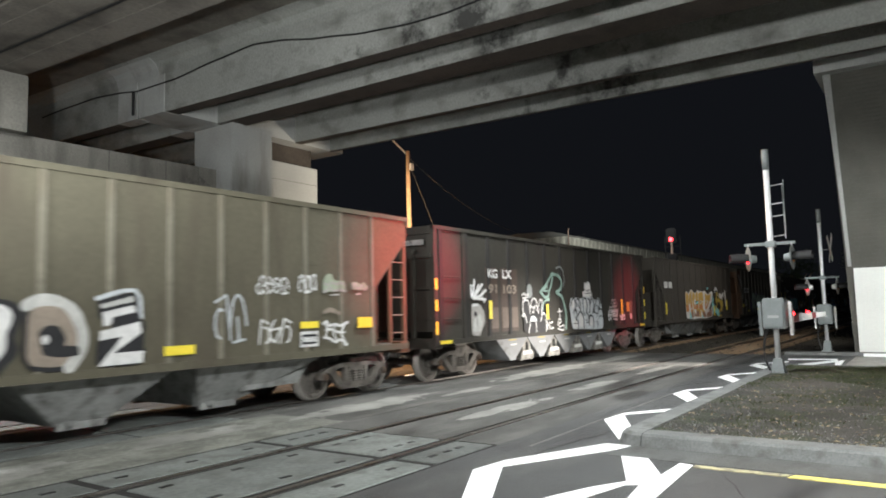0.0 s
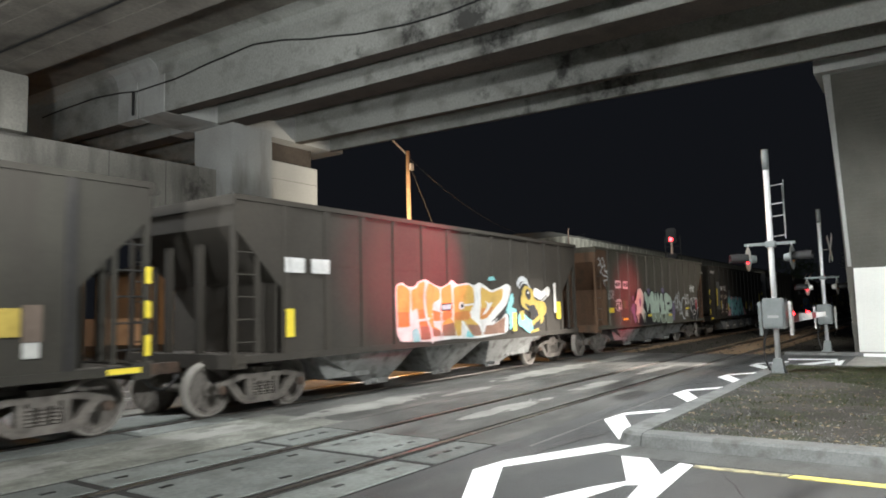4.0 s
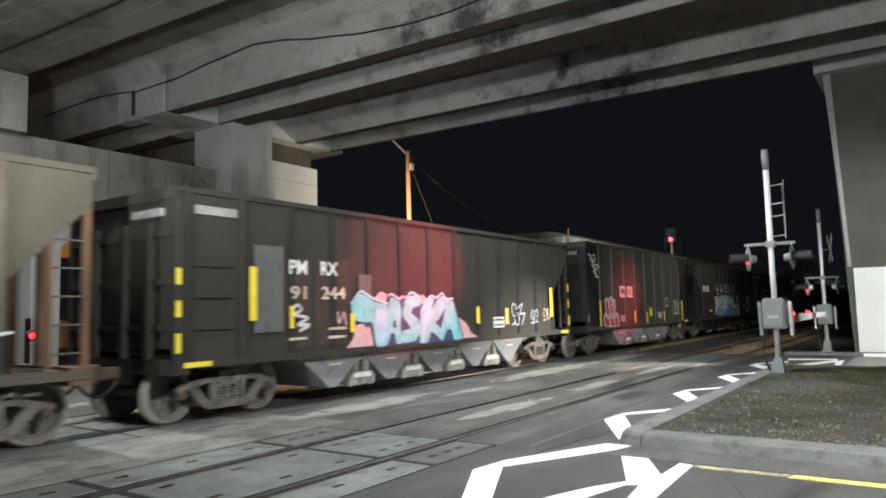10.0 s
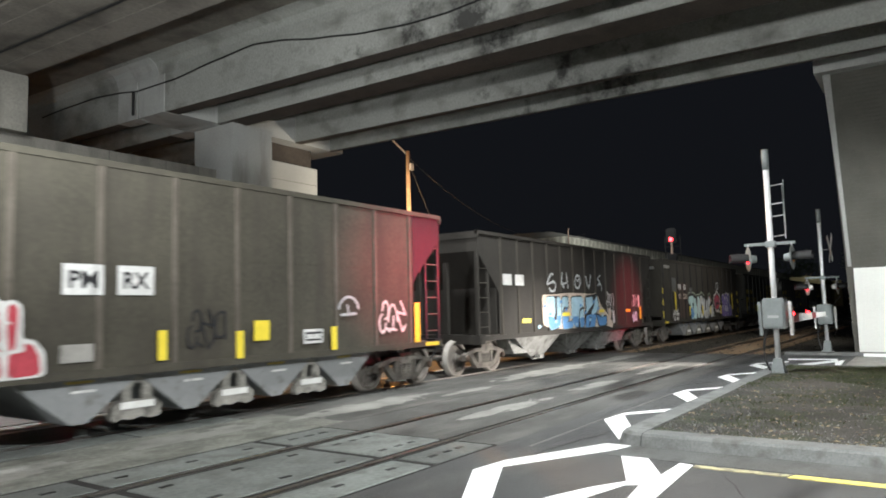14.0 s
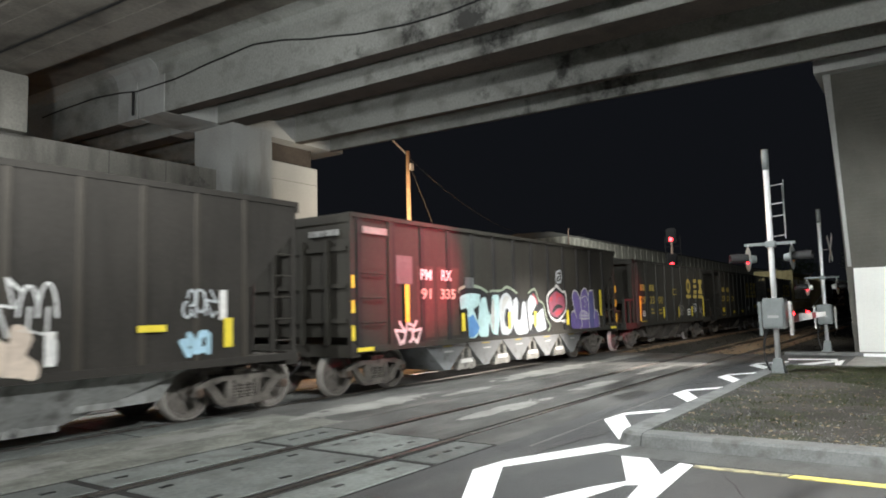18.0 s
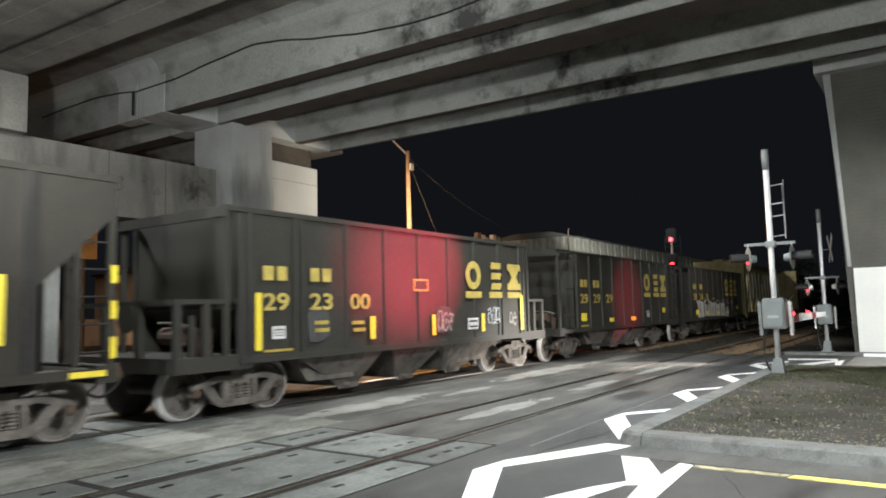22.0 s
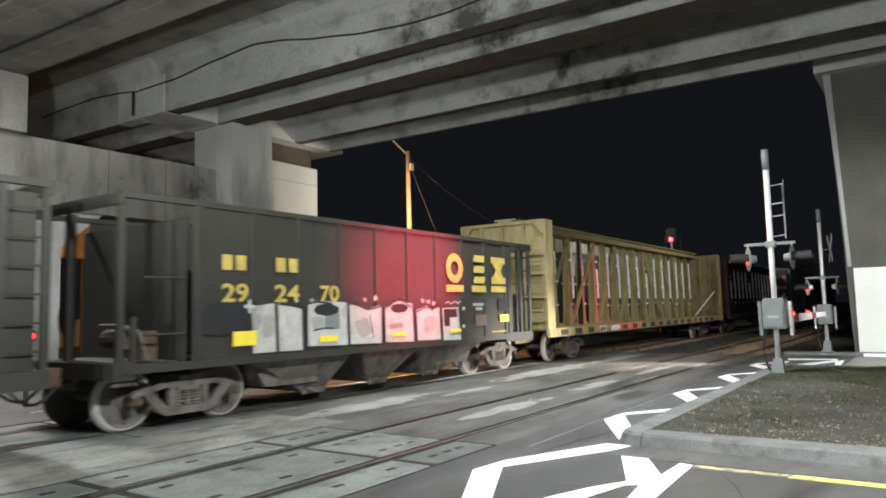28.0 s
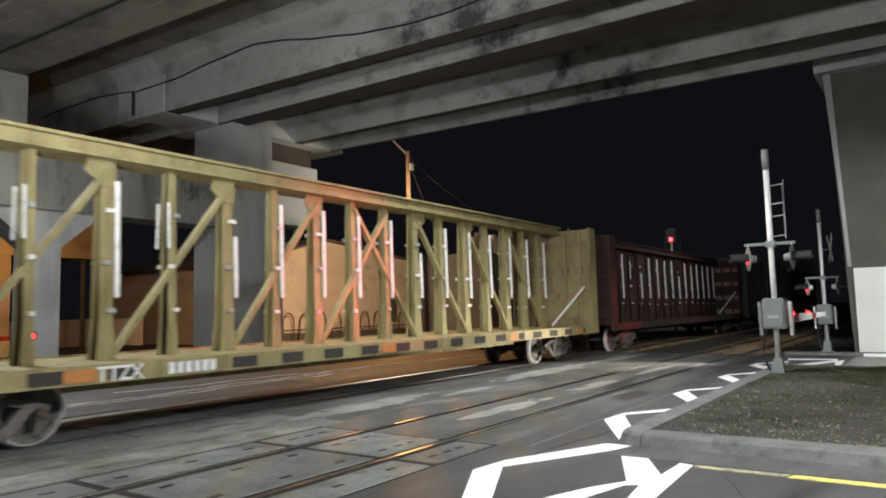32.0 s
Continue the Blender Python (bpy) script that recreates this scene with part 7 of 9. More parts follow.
patch(o, [(7.47, 1.35), (8.33, 1.34), (8.46, 1.12), (8.37, 0.95), (7.58, 0.95)], SAGE, 2, soft=False)
line(c, [(8.64, 1.83), (8.82, 1.87), (9.15, 2.15)], 0.03, SILVER, 1, "graffiti", "spray-painted scrawl")
line(c, [(8.84, 1.91), (8.94, 1.77), (9.01, 1.55)], 0.032, SILVER, 1, "graffiti", "spray-painted scrawl")
line(c, [(9.07, 1.91), (9.19, 2.03), (9.28, 1.99), (9.24, 1.84), (9.11, 1.6), (9.2, 1.58)], 0.028, SILVER, 1, "graffiti", "spray-painted scrawl")
line(c, [(9.32, 2.21), (9.37, 1.88), (9.29, 1.44)], 0.03, SILVER, 1, "graffiti", "spray-painted scrawl")
line(c, [(9.29, 1.84), (9.46, 1.88)], 0.025, SILVER, 1, "graffiti", "spray-painted scrawl")
line(c, [(9.53, 2.3), (9.58, 1.88), (9.52, 1.47), (9.63, 1.5)], 0.03, SILVER, 1, "graffiti", "spray-painted scrawl")
line(c, [(9.54, 1.28), (9.75, 1.58), (9.85, 1.77)], 0.028, SILVER, 1, "graffiti", "spray-painted scrawl")
line(c, [(9.6, 1.84), (9.79, 1.63), (9.99, 1.34)], 0.03, SILVER, 1, "graffiti", "spray-painted scrawl")
line(c, [(9.54, 1.28), (9.8, 1.32), (9.99, 1.34)], 0.028, SILVER, 1, "graffiti", "spray-painted scrawl")
line(c, [(10.37, 2.03), (10.08, 1.99), (9.91, 1.71), (9.94, 1.32), (10.09, 1.1), (10.4, 1.06)], 0.04, SILVER, 1, "graffiti", "spray-painted scrawl")
o = patch(c, [(11.26, 1), (11.26, 1.44), (11.38, 1.56), (11.35, 1.87), (11.44, 1.99), (11.63, 1.99), (11.75, 1.87), (11.82, 1.99), (11.95, 2.06), (12.08, 2.04), (12.18, 1.91), (12.32, 2.01), (12.49, 1.94), (12.52, 1.55), (12.7, 1.54), (12.66, 0.98)], INK, 0, "graffiti", "black hand-shaped graffiti with white outline beside the ladder")
patch(o, [(12.23, 1.86), (12.35, 1.95), (12.46, 1.89), (12.45, 1.6), (12.35, 1.4), (12.23, 1.51)], CRIMSON, 1)
line(o, [(11.55, 1.35), (11.44, 1.56), (11.37, 1.82), (11.43, 1.96), (11.57, 2.01), (11.67, 1.92), (11.72, 1.67)], 0.025, WH, 2)
line(o, [(11.75, 1.69), (11.79, 1.94), (11.95, 2.06), (12.11, 1.99), (12.17, 1.76)], 0.025, WH, 2)
line(o, [(12.17, 1.79), (12.25, 1.96), (12.39, 2.02), (12.51, 1.91), (12.51, 1.65), (12.44, 1.25)], 0.025, WH, 2)
line(o, [(11.26, 1.47), (11.38, 1.54), (11.48, 1.54), (11.55, 1.35)], 0.022, WH, 2)
line(o, [(12.51, 1.5), (12.59, 1.54), (12.74, 1.56)], 0.022, WH, 2)
line(o, [(11.69, 1.28), (11.78, 1.42), (12.04, 1.44), (12.14, 1.31), (11.98, 1.24), (11.72, 1.24), (11.69, 1.28)], 0.024, WH, 2)
line(o, [(11.75, 1.21), (11.71, 0.97)], 0.02, WH, 2)
line(o, [(12.19, 1.21), (12.21, 0.96)], 0.02, WH, 2)
line(o, [(11.69, 1.67), (11.88, 1.73), (12.05, 1.81)], 0.016, WH, 2)
line(o, [(12.01, 1.79), (12.05, 1.64)], 0.016, WH, 2)
line(c, [(0.14, 3.35), (0.31, 3.39), (0.38, 3.22), (0.17, 3.14)], 0.026, WH, 1, "graffiti", "spray-painted scrawl")
line(c, [(0.29, 3.33), (0.49, 3.08), (0.31, 2.88)], 0.026, WH, 1, "graffiti", "spray-painted scrawl")
line(c, [(0.49, 3.37), (0.61, 3.42), (0.71, 3.22), (0.53, 3.08), (0.41, 3.17)], 0.026, WH, 1, "graffiti", "spray-painted scrawl")
line(c, [(0.59, 3.08), (0.76, 3.18), (0.74, 2.94), (0.95, 2.98), (0.9, 2.88)], 0.024, WH, 1, "graffiti", "spray-painted scrawl")
line(c, [(0.46, 2.91), (0.61, 2.8), (0.95, 2.77), (0.9, 2.64), (0.67, 2.63)], 0.024, WH, 1, "graffiti", "spray-painted scrawl")
line(c, [(0.63, 2.63), (0.68, 2.46)], 0.024, WH, 1, "graffiti", "spray-painted scrawl")
b = B()
prism(b, [(0.0, 3.7), (1.02, 3.7), (1.02, 2.45), (0.7, 2.6), (0.0, 3.25)], "y", SIDE - 0.012, SIDE)
part("end_panel", b, REDBROWN, c, "rust-brown end panel")
for x0, x1, z0, z1 in ((1.71, 2.26, 2.36, 2.65), (2.49, 2.97, 2.35, 2.64)):
    plate(c, "placard", x0, x1, z0, z1, WH)
    for k in range(2):
        plate(c, "text_bar", x0 + 0.06 + 0.22 * k, x0 + 0.2 + 0.22 * k, z0 + 0.07, z1 - 0.07, INK, d=0.045)
tag(c, 1.02, 1.56, 1.92, 2.31, 3, WASH2, 43, k=0.8)
tag(c, 1.73, 2.26, 1.49, 1.98, 2, WH, 44, k=0.6)
plate(c, "faded_mark", 2.51, 2.91, 1.6, 1.91, BUFF, "pale buffed-out patch")
reflector(c, (1, 1.44, 1.48, 1.65))
tag(c, 10.43, 11.09, 1.61, 2.24, 4, WH, 46, k=0.55)
tag(c, 11.35, 12.1, 2.3, 2.62, 3, WH, 47, k=0.8)
reflector(c, (5.13, 5.58, 1.26, 1.36), (7.85, 8.3, 1.24, 1.33), (2.34, 2.83, 1.18, 1.26), (10.48, 10.97, 1.49, 1.58))
plate(c, "green_block", 2.41, 2.7, 1.64, 1.91, paint("moss", (0.10, 0.13, 0.05)), "moss-green sprayed block")
placard(c, 10.5, 10.91, 1.16, 1.43)

# dark car with pale blue letters
c = hopper("dark grey hopper car with turquoise and pink graffiti", 59.6, 73.7, 3.7, DARK, DARKRIB, DARK, 13, 5, True, ribw=0.16, inset=(1.31, 1.35))
o = patch(c, [(3.76, 1.02), (3.97, 1.19), (4.03, 1.46), (4.46, 1.49), (4.6, 0.97), (3.83, 1.01)], PINK, -1, "graffiti", "faded pink paint cloud behind the letters")
patch(o, [(4.61, 1.98), (4.8, 2.13), (5.02, 2.08), (4.97, 1.82), (4.72, 1.85)], PINK, -1)
patch(o, [(5.4, 1.9), (5.49, 2.05), (5.7, 2.03), (5.62, 1.87)], PINK, -1)
patch(o, [(6.14, 1.89), (6.24, 2.09), (6.46, 1.99), (6.38, 1.86)], PINK, -1)
patch(o, [(7.67, 1.55), (8.09, 1.38), (8.27, 1.15), (8.63, 1.01), (7.87, 0.99)], PINK, -1)
o = patch(c, [(3.88, 1.75), (3.9, 1.91), (4.17, 2.13), (4.34, 2.1), (4.61, 1.98), (5.05, 1.9), (5.16, 2.08), (5.46, 1.98), (5.68, 2), (5.84, 2.13), (6.17, 2.03), (6.24, 1.84), (6.59, 2.06), (6.85, 2), (7.04, 2.12), (7.19, 2), (7.51, 2.01), (7.67, 1.67), (7.79, 1.39), (7.96, 1.02), (7.11, 0.98), (5.35, 0.99), (4.62, 0.99), (4.59, 1.49), (4.36, 1.38), (4.25, 1.48), (4.06, 1.51)], NAVY, 0, "graffiti", "turquoise block graffiti with navy shadow")
patch(o, [(3.91, 1.75), (3.92, 1.89), (4.16, 2.08), (4.34, 2.04), (4.62, 1.91), (5.03, 1.86), (5.07, 1.57), (5.04, 1), (4.64, 0.98), (4.54, 1.51), (4.29, 1.5), (4.03, 1.55)], TEAL, 1)
patch(o, [(5.05, 1.78), (5.16, 2.04), (5.44, 1.93), (5.51, 1.72), (5.45, 1.4), (5.55, 1.02), (5.32, 1.01), (5.26, 1.25), (5.13, 1.26), (5.03, 1.02)], TEAL, 1)
patch(o, [(5.17, 1.37), (5.26, 1.56), (5.33, 1.36)], NAVY, 2)
patch(o, [(5.57, 1.77), (5.7, 1.99), (5.98, 2.07), (6.19, 2.02), (6.2, 1.82), (5.91, 1.79), (5.84, 1.65), (6.12, 1.54), (6.2, 1.25), (5.98, 1.04), (5.54, 1.02), (5.51, 1.29), (5.84, 1.32), (5.71, 1.47), (5.57, 1.55)], TEAL, 1)
patch(o, [(6.21, 1.76), (6.51, 2.02), (6.74, 1.99), (6.58, 1.7), (6.9, 1.99), (7.1, 2.06), (7.39, 1.96), (6.9, 1.51), (6.74, 1.43), (7.14, 1.2), (7.06, 0.98), (6.58, 1.26), (6.47, 0.98), (6.14, 0.98), (6.17, 1.42)], TEAL, 1)
patch(o, [(7.26, 1.93), (7.48, 1.96), (7.69, 1.49), (7.91, 1.01), (7.51, 0.99), (7.43, 1.25), (7.22, 1.26), (7.05, 1.03), (6.89, 1.1), (7.09, 1.51)], TEAL, 1)
patch(o, [(4.62, 1.78), (4.98, 1.75), (5, 1.22), (4.84, 1.02), (4.67, 1.02), (4.63, 1.34)], SKY, 2)
patch(o, [(6.55, 1.91), (6.7, 1.94), (6.48, 1.52), (6.34, 1.03), (6.23, 1.02), (6.28, 1.53)], SKY, 2)
line(o, [(3.91, 1.89), (4.17, 2.12), (4.34, 2.08), (4.61, 1.97), (5.02, 1.88)], 0.025, SKY, 3)
line(o, [(5.06, 2.03), (5.16, 2.08), (5.46, 1.96)], 0.022, SKY, 3)
line(o, [(5.63, 1.9), (5.84, 2.12), (6.16, 2.03)], 0.022, SKY, 3)
line(o, [(6.31, 1.86), (6.59, 2.05), (6.81, 2), (7.04, 2.11), (7.2, 1.98), (7.49, 1.99)], 0.022, SKY, 3)
plate(c, "grey_block", 4.14, 4.52, 2.02, 2.47, PATCHGREY, "flat grey paint-out block")
for s, x0, x1, z0, z1, m in (("PM", 2.29, 2.72, 2.42, 2.68, T_WHITE), ("RX", 3.08, 3.54, 2.42, 2.68, T_WHITE), ("91", 2.31, 2.7, 1.97, 2.21, BEIGE), ("244", 3.08, 3.75, 1.97, 2.21, BEIGE)):
    stencil(c, s, x0, x1, z0, z1, m)
for xa, xb in ((2.22, 2.84), (2.98, 3.9)):
    plate(c, "repaint_patch", xa, xb, 1.1, 2.72, REPAINT, "brown repainted rectangle", 0.004)
line(c, [(2.37, 1.81), (2.49, 1.87), (2.57, 1.78), (2.41, 1.69), (2.73, 1.63), (2.49, 1.51), (2.76, 1.5), (2.54, 1.4)], 0.028, WH, 1, "graffiti", "spray-painted scrawl")
line(c, [(2.29, 1.26), (2.69, 1.26)], 0.022, BEIGE, 1, "graffiti", "spray-painted scrawl")
line(c, [(3.29, 1.41), (3.74, 1.41)], 0.025, BEIGE, 1, "graffiti", "spray-painted scrawl")
line(c, [(3.28, 1.25), (3.72, 1.25)], 0.025, BEIGE, 1, "graffiti", "spray-painted scrawl")
line(c, [(3.52, 1.72), (3.56, 1.51), (3.7, 1.72), (3.76, 1.47)], 0.02, PINK, 1, "graffiti", "spray-painted scrawl")
tag(c, 11.5, 11.9, 1.25, 1.7, 2, SILVER, 53, k=0.4)
tag(c, 10.4, 11.1, 1.2, 1.9, 2, SILVER, 54)
tag(c, 12.25, 12.7, 1.3, 1.75, 2, BEIGE, 55, k=0.5)
plate(c, "nameplate", 0.32, 1.14, 3.32, 3.46, WASH2)
plate(c, "faded_panel", 1.5, 2.15, 1.4, 2.9, PATCHGREY, "grey patched panel")
placard(c, 9.39, 9.94, 1.22, 1.5)
reflector(c, (1.38, 1.53, 1.61, 2.52), (12.68, 12.86, 1.44, 2.31), (8.52, 8.67, 1.36, 1.78), (9.98, 10.13, 1.3, 1.73), (3.86, 3.99, 1.32, 1.69), (2.28, 2.38, 1.45, 1.85))

# short car with black ends
c = hopper("weathered olive hopper car with black painted ends", 75.2, 86.9, 3.9, DRAB, BROWNRIB, PITCH, 9, 4, True, inset=(1.03, 0.85))
b = B()
prism(b, [(0.0, 3.84), (1.06, 3.84), (1.06, 1.02), (0.0, 1.02)], "y", SIDE - 0.012, SIDE)
part("end_panel", b, PITCH, c, "black painted end panel")
b = B()
prism(b, [(10.65, 3.84), (11.7, 3.84), (11.7, 3.35), (10.65, 2.36)], "y", SIDE - 0.012, SIDE)
part("end_panel", b, PITCH, c, "black painted end panel")
o = patch(c, [(1.31, 1.17), (1.32, 1.37), (1.42, 1.47), (1.57, 1.48), (1.45, 1.82), (1.49, 1.97), (1.63, 2.02), (1.79, 1.95), (1.86, 1.97), (1.95, 2.05), (2.12, 2.05), (2.24, 1.94), (2.39, 1.97), (2.49, 1.88), (2.49, 1.48), (2.65, 1.45), (2.77, 1.29), (2.79, 0.98), (2.27, 0.97), (1.8, 0.97), (1.42, 1.01)], WH, 0, "graffiti", "red hand-shaped graffiti with white outline")
patch(o, [(1.39, 1.18), (1.4, 1.34), (1.48, 1.42), (1.59, 1.35), (1.62, 1.27), (1.82, 1.26), (1.84, 1.03), (1.62, 1), (1.44, 1.06)], CRIMSON, 1)
patch(o, [(1.54, 1.72), (1.54, 1.91), (1.63, 1.96), (1.74, 1.9), (1.81, 1.72), (1.84, 1.47), (1.7, 1.35), (1.61, 1.43)], CRIMSON, 1)
patch(o, [(1.88, 1.76), (1.9, 1.95), (2.02, 2), (2.14, 1.94), (2.22, 1.75), (2.23, 1.41), (1.89, 1.46)], CRIMSON, 1)
patch(o, [(1.91, 1.28), (2.24, 1.28), (2.27, 1), (1.93, 1)], CRIMSON, 1)
patch(o, [(2.31, 1.53), (2.31, 1.88), (2.39, 1.92), (2.44, 1.83), (2.41, 1.36), (2.34, 1.32)], CRIMSON, 1)
patch(o, [(2.33, 1.29), (2.52, 1.31), (2.52, 1.42), (2.62, 1.39), (2.7, 1.25), (2.72, 1.01), (2.33, 0.99)], CRIMSON, 1)
patch(o, [(1.73, 1.37), (1.84, 1.47), (2.03, 1.49), (2.19, 1.43), (2.28, 1.34), (2.08, 1.26), (1.82, 1.26)], WASH, 2)
line(o, [(1.77, 1.34), (2, 1.37), (2.23, 1.34)], 0.012, CRIMSON, 3)
line(o, [(1.79, 1.63), (1.95, 1.73), (2.07, 1.77), (2.24, 1.73), (2.34, 1.67)], 0.016, WH, 3)
line(o, [(2.06, 1.9), (2.07, 1.6)], 0.016, WH, 3)
line(o, [(1.98, 1.59), (2.11, 1.57)], 0.014, WH, 3)
for x in (3.07, 3.84):
    plate(c, "placard", x - 0.1, x + 0.46, 2.03, 2.45, WH)
    stencil(c, "RX" if x > 3.5 else "PM", x - 0.02, x + 0.38, 2.12, 2.36, INK, 0.048)
line(c, [(0.15, 3.49), (0.43, 3.42), (0.31, 3.3), (0.59, 3.24), (0.45, 3.11), (0.7, 3.04), (0.54, 2.92), (0.81, 2.86), (0.7, 2.76), (0.98, 2.72)], 0.03, WH, 1, "graffiti", "spray-painted scrawl")
line(c, [(0.54, 3.45), (0.68, 3.49), (0.75, 3.35), (0.61, 3.24), (0.51, 3.34)], 0.03, WH, 1, "graffiti", "spray-painted scrawl")
line(c, [(0.64, 3.14), (1.01, 3.13), (0.8, 2.97)], 0.03, WH, 1, "graffiti", "spray-painted scrawl")
line(c, [(0.36, 3.46), (0.5, 3.26), (0.64, 3.07), (0.83, 2.84)], 0.02, SILVER, 1, "graffiti", "spray-painted scrawl")
tag(c, 9.45, 10.32, 1.25, 1.95, 3, WH, 63, k=0.6)
tag(c, 8.25, 8.78, 1.64, 2.06, 1, SILVER, 64)
placard(c, 7.3, 7.8, 1.16, 1.42)
reflector(c, (0.93, 1.07, 1.02, 1.92), (4.36, 4.51, 1.07, 1.51), (5.78, 5.93, 1.0, 1.45), (8, 8.15, 1.01, 1.45), (10.62, 10.81, 1.02, 1.89), (6.15, 6.48, 1.27, 1.61))
plate(c, "placard", 2.96, 3.41, 1.13, 1.37, WASH2)
plate(c, "text_bar", -0.02, 0.06, 1.2, 1.45, WASH2)
tag(c, 4.88, 5.61, 1.19, 1.83, 3, INK, 65, "faint dark spray-painted scrawl", 0.3)

# dark car with tall thin letters
c = hopper("dark brown ribbed hopper car with blue graffiti", 88.6, 102.05, 3.71, SOOTY, BROWN, SOOTY, 13, 3, inset=(0.9, 0.85))
plate(c, "text_bar", 9.07, 9.22, 1.14, 1.44, WH)
o = patch(c, [(3.48, 2.1), (4.16, 2.1), (5.36, 2.17), (6.45, 2.16), (7.29, 2.14), (7.6, 2.2), (7.83, 1.93), (7.99, 1.74), (8.68, 1.4), (8.9, 1.06), (8.41, 1.02), (3.51, 1.06)], BEIGE, -1, "graffiti", "beige paint ground behind blue letters")
o = patch(c, [(3.76, 2.07), (4.39, 2.07), (4.73, 2.06), (4.78, 1.64), (4.7, 1.08), (3.99, 1), (3.82, 1.2), (3.86, 1.53), (3.77, 1.69)], INK, 0, "graffiti", "blue block graffiti letters with black edges")
patch(o, [(3.77, 2.03), (4.35, 2.05), (4.35, 1.56), (4.24, 1.42), (4.4, 1.19), (4.49, 1.6), (4.46, 2.03), (4.74, 2.03), (4.77, 1.49), (4.69, 1.12), (3.99, 1.03), (3.84, 1.22), (3.88, 1.53), (3.78, 1.72)], SKY, 1)
patch(o, [(3.88, 1.46), (4.24, 1.42), (4.39, 1.2), (4.49, 1.46), (4.73, 1.47), (4.66, 1.14), (4.01, 1.04), (3.87, 1.23)], BLUE, 2)
patch(o, [(4.8, 2.07), (5.35, 2.08), (5.32, 1.65), (5.04, 1.68), (4.99, 1.57), (5.35, 1.51), (5.32, 1.27), (5.64, 1.31), (5.66, 1.04), (4.88, 1), (4.79, 1.25)], INK, 0)
patch(o, [(4.84, 2.03), (5.32, 2.04), (5.3, 1.7), (4.97, 1.74), (4.89, 1.54), (5.32, 1.46), (5.27, 1.3), (5.1, 1.23), (5.63, 1.26), (5.65, 1.07), (4.9, 1.02), (4.82, 1.24), (4.83, 1.64)], SKY, 1)
patch(o, [(4.85, 1.47), (5.29, 1.45), (5.26, 1.31), (5.1, 1.24), (5.6, 1.27), (5.62, 1.08), (4.91, 1.03), (4.84, 1.25)], BLUE, 2)
patch(o, [(5.48, 2.07), (6.48, 2.1), (6.54, 1.05), (6.2, 1.01), (5.76, 1.05), (5.55, 1.24), (5.53, 1.62)], INK, 0)
patch(o, [(5.5, 2.03), (6.45, 2.05), (6.49, 1.73), (6.15, 1.66), (6.07, 1.33), (6.02, 1.06), (5.78, 1.08), (5.58, 1.24), (5.54, 1.62)], SKY, 1)
patch(o, [(5.58, 1.41), (6.07, 1.41), (6.02, 1.07), (5.79, 1.09), (5.61, 1.24)], BLUE, 2)
patch(o, [(6.19, 1.58), (6.46, 1.66), (6.5, 1.07), (6.2, 1.04), (6.13, 1.33)], SKY, 1)
patch(o, [(6.15, 1.35), (6.48, 1.39), (6.49, 1.07), (6.2, 1.05)], BLUE, 2)
patch(o, [(6.61, 2.09), (7.31, 2.12), (7.64, 2.19), (7.83, 1.73), (7.6, 1.49), (7.38, 0.98), (6.55, 0.99), (6.56, 1.59)], INK, 0)
patch(o, [(6.69, 2.01), (7.25, 2.05), (7.29, 1.8), (6.99, 1.66), (6.7, 1.48)], SKY, 1, soft=False)
patch(o, [(7.32, 1.69), (7.6, 2.11), (7.77, 1.75), (7.52, 1.5), (7.15, 1.44), (7.15, 1.57)], SKY, 1, soft=False)
patch(o, [(6.68, 1.41), (7.15, 1.47), (7.52, 1.43), (7.35, 1.04), (6.59, 1.03)], BLUE, 1, soft=False)
patch(o, [(6.89, 1.41), (7.09, 1.35), (6.95, 1.09), (6.83, 1.07), (7.02, 1.33)], INK, 2, soft=False)
patch(o, [(7.49, 1.53), (7.99, 1.38), (8.5, 1.43), (8.5, 1.02), (7.66, 1.01)], INK, 0)
patch(o, [(7.56, 1.45), (7.99, 1.32), (8.43, 1.37), (8.43, 1.07), (7.72, 1.05)], BLUE, 1)
line(c, [(4.28, 2.71), (4.19, 2.74), (4.05, 2.66), (3.9, 2.5), (3.89, 2.42), (4.29, 2.5), (4.44, 2.38), (4.34, 2.23), (4.11, 2.21), (4.01, 2.29)], 0.035, SILVER, 1, "graffiti", "spray-painted scrawl")
line(c, [(4.93, 2.78), (4.87, 2.49), (5.02, 2.33)], 0.032, SILVER, 1, "graffiti", "spray-painted scrawl")
line(c, [(5.24, 2.79), (5.27, 2.56), (5.33, 2.32)], 0.032, SILVER, 1, "graffiti", "spray-painted scrawl")
line(c, [(4.86, 2.44), (5.03, 2.45), (5.2, 2.48)], 0.028, SILVER, 1, "graffiti", "spray-painted scrawl")
line(c, [(6.13, 2.74), (5.95, 2.69), (5.86, 2.5), (5.95, 2.34), (6.16, 2.35), (6.29, 2.52), (6.22, 2.7), (6.06, 2.75)], 0.03, SILVER, 1, "graffiti", "spray-painted scrawl")
line(c, [(6, 2.6), (6.07, 2.54), (6.17, 2.6)], 0.026, SILVER, 1, "graffiti", "spray-painted scrawl")
line(c, [(6.75, 2.73), (6.96, 2.33), (7.18, 2.78)], 0.032, SILVER, 1, "graffiti", "spray-painted scrawl")
line(c, [(8.04, 2.8), (7.74, 2.66), (7.96, 2.58), (7.72, 2.42), (8.01, 2.5), (8.12, 2.26)], 0.024, SILVER, 1, "graffiti", "spray-painted scrawl")
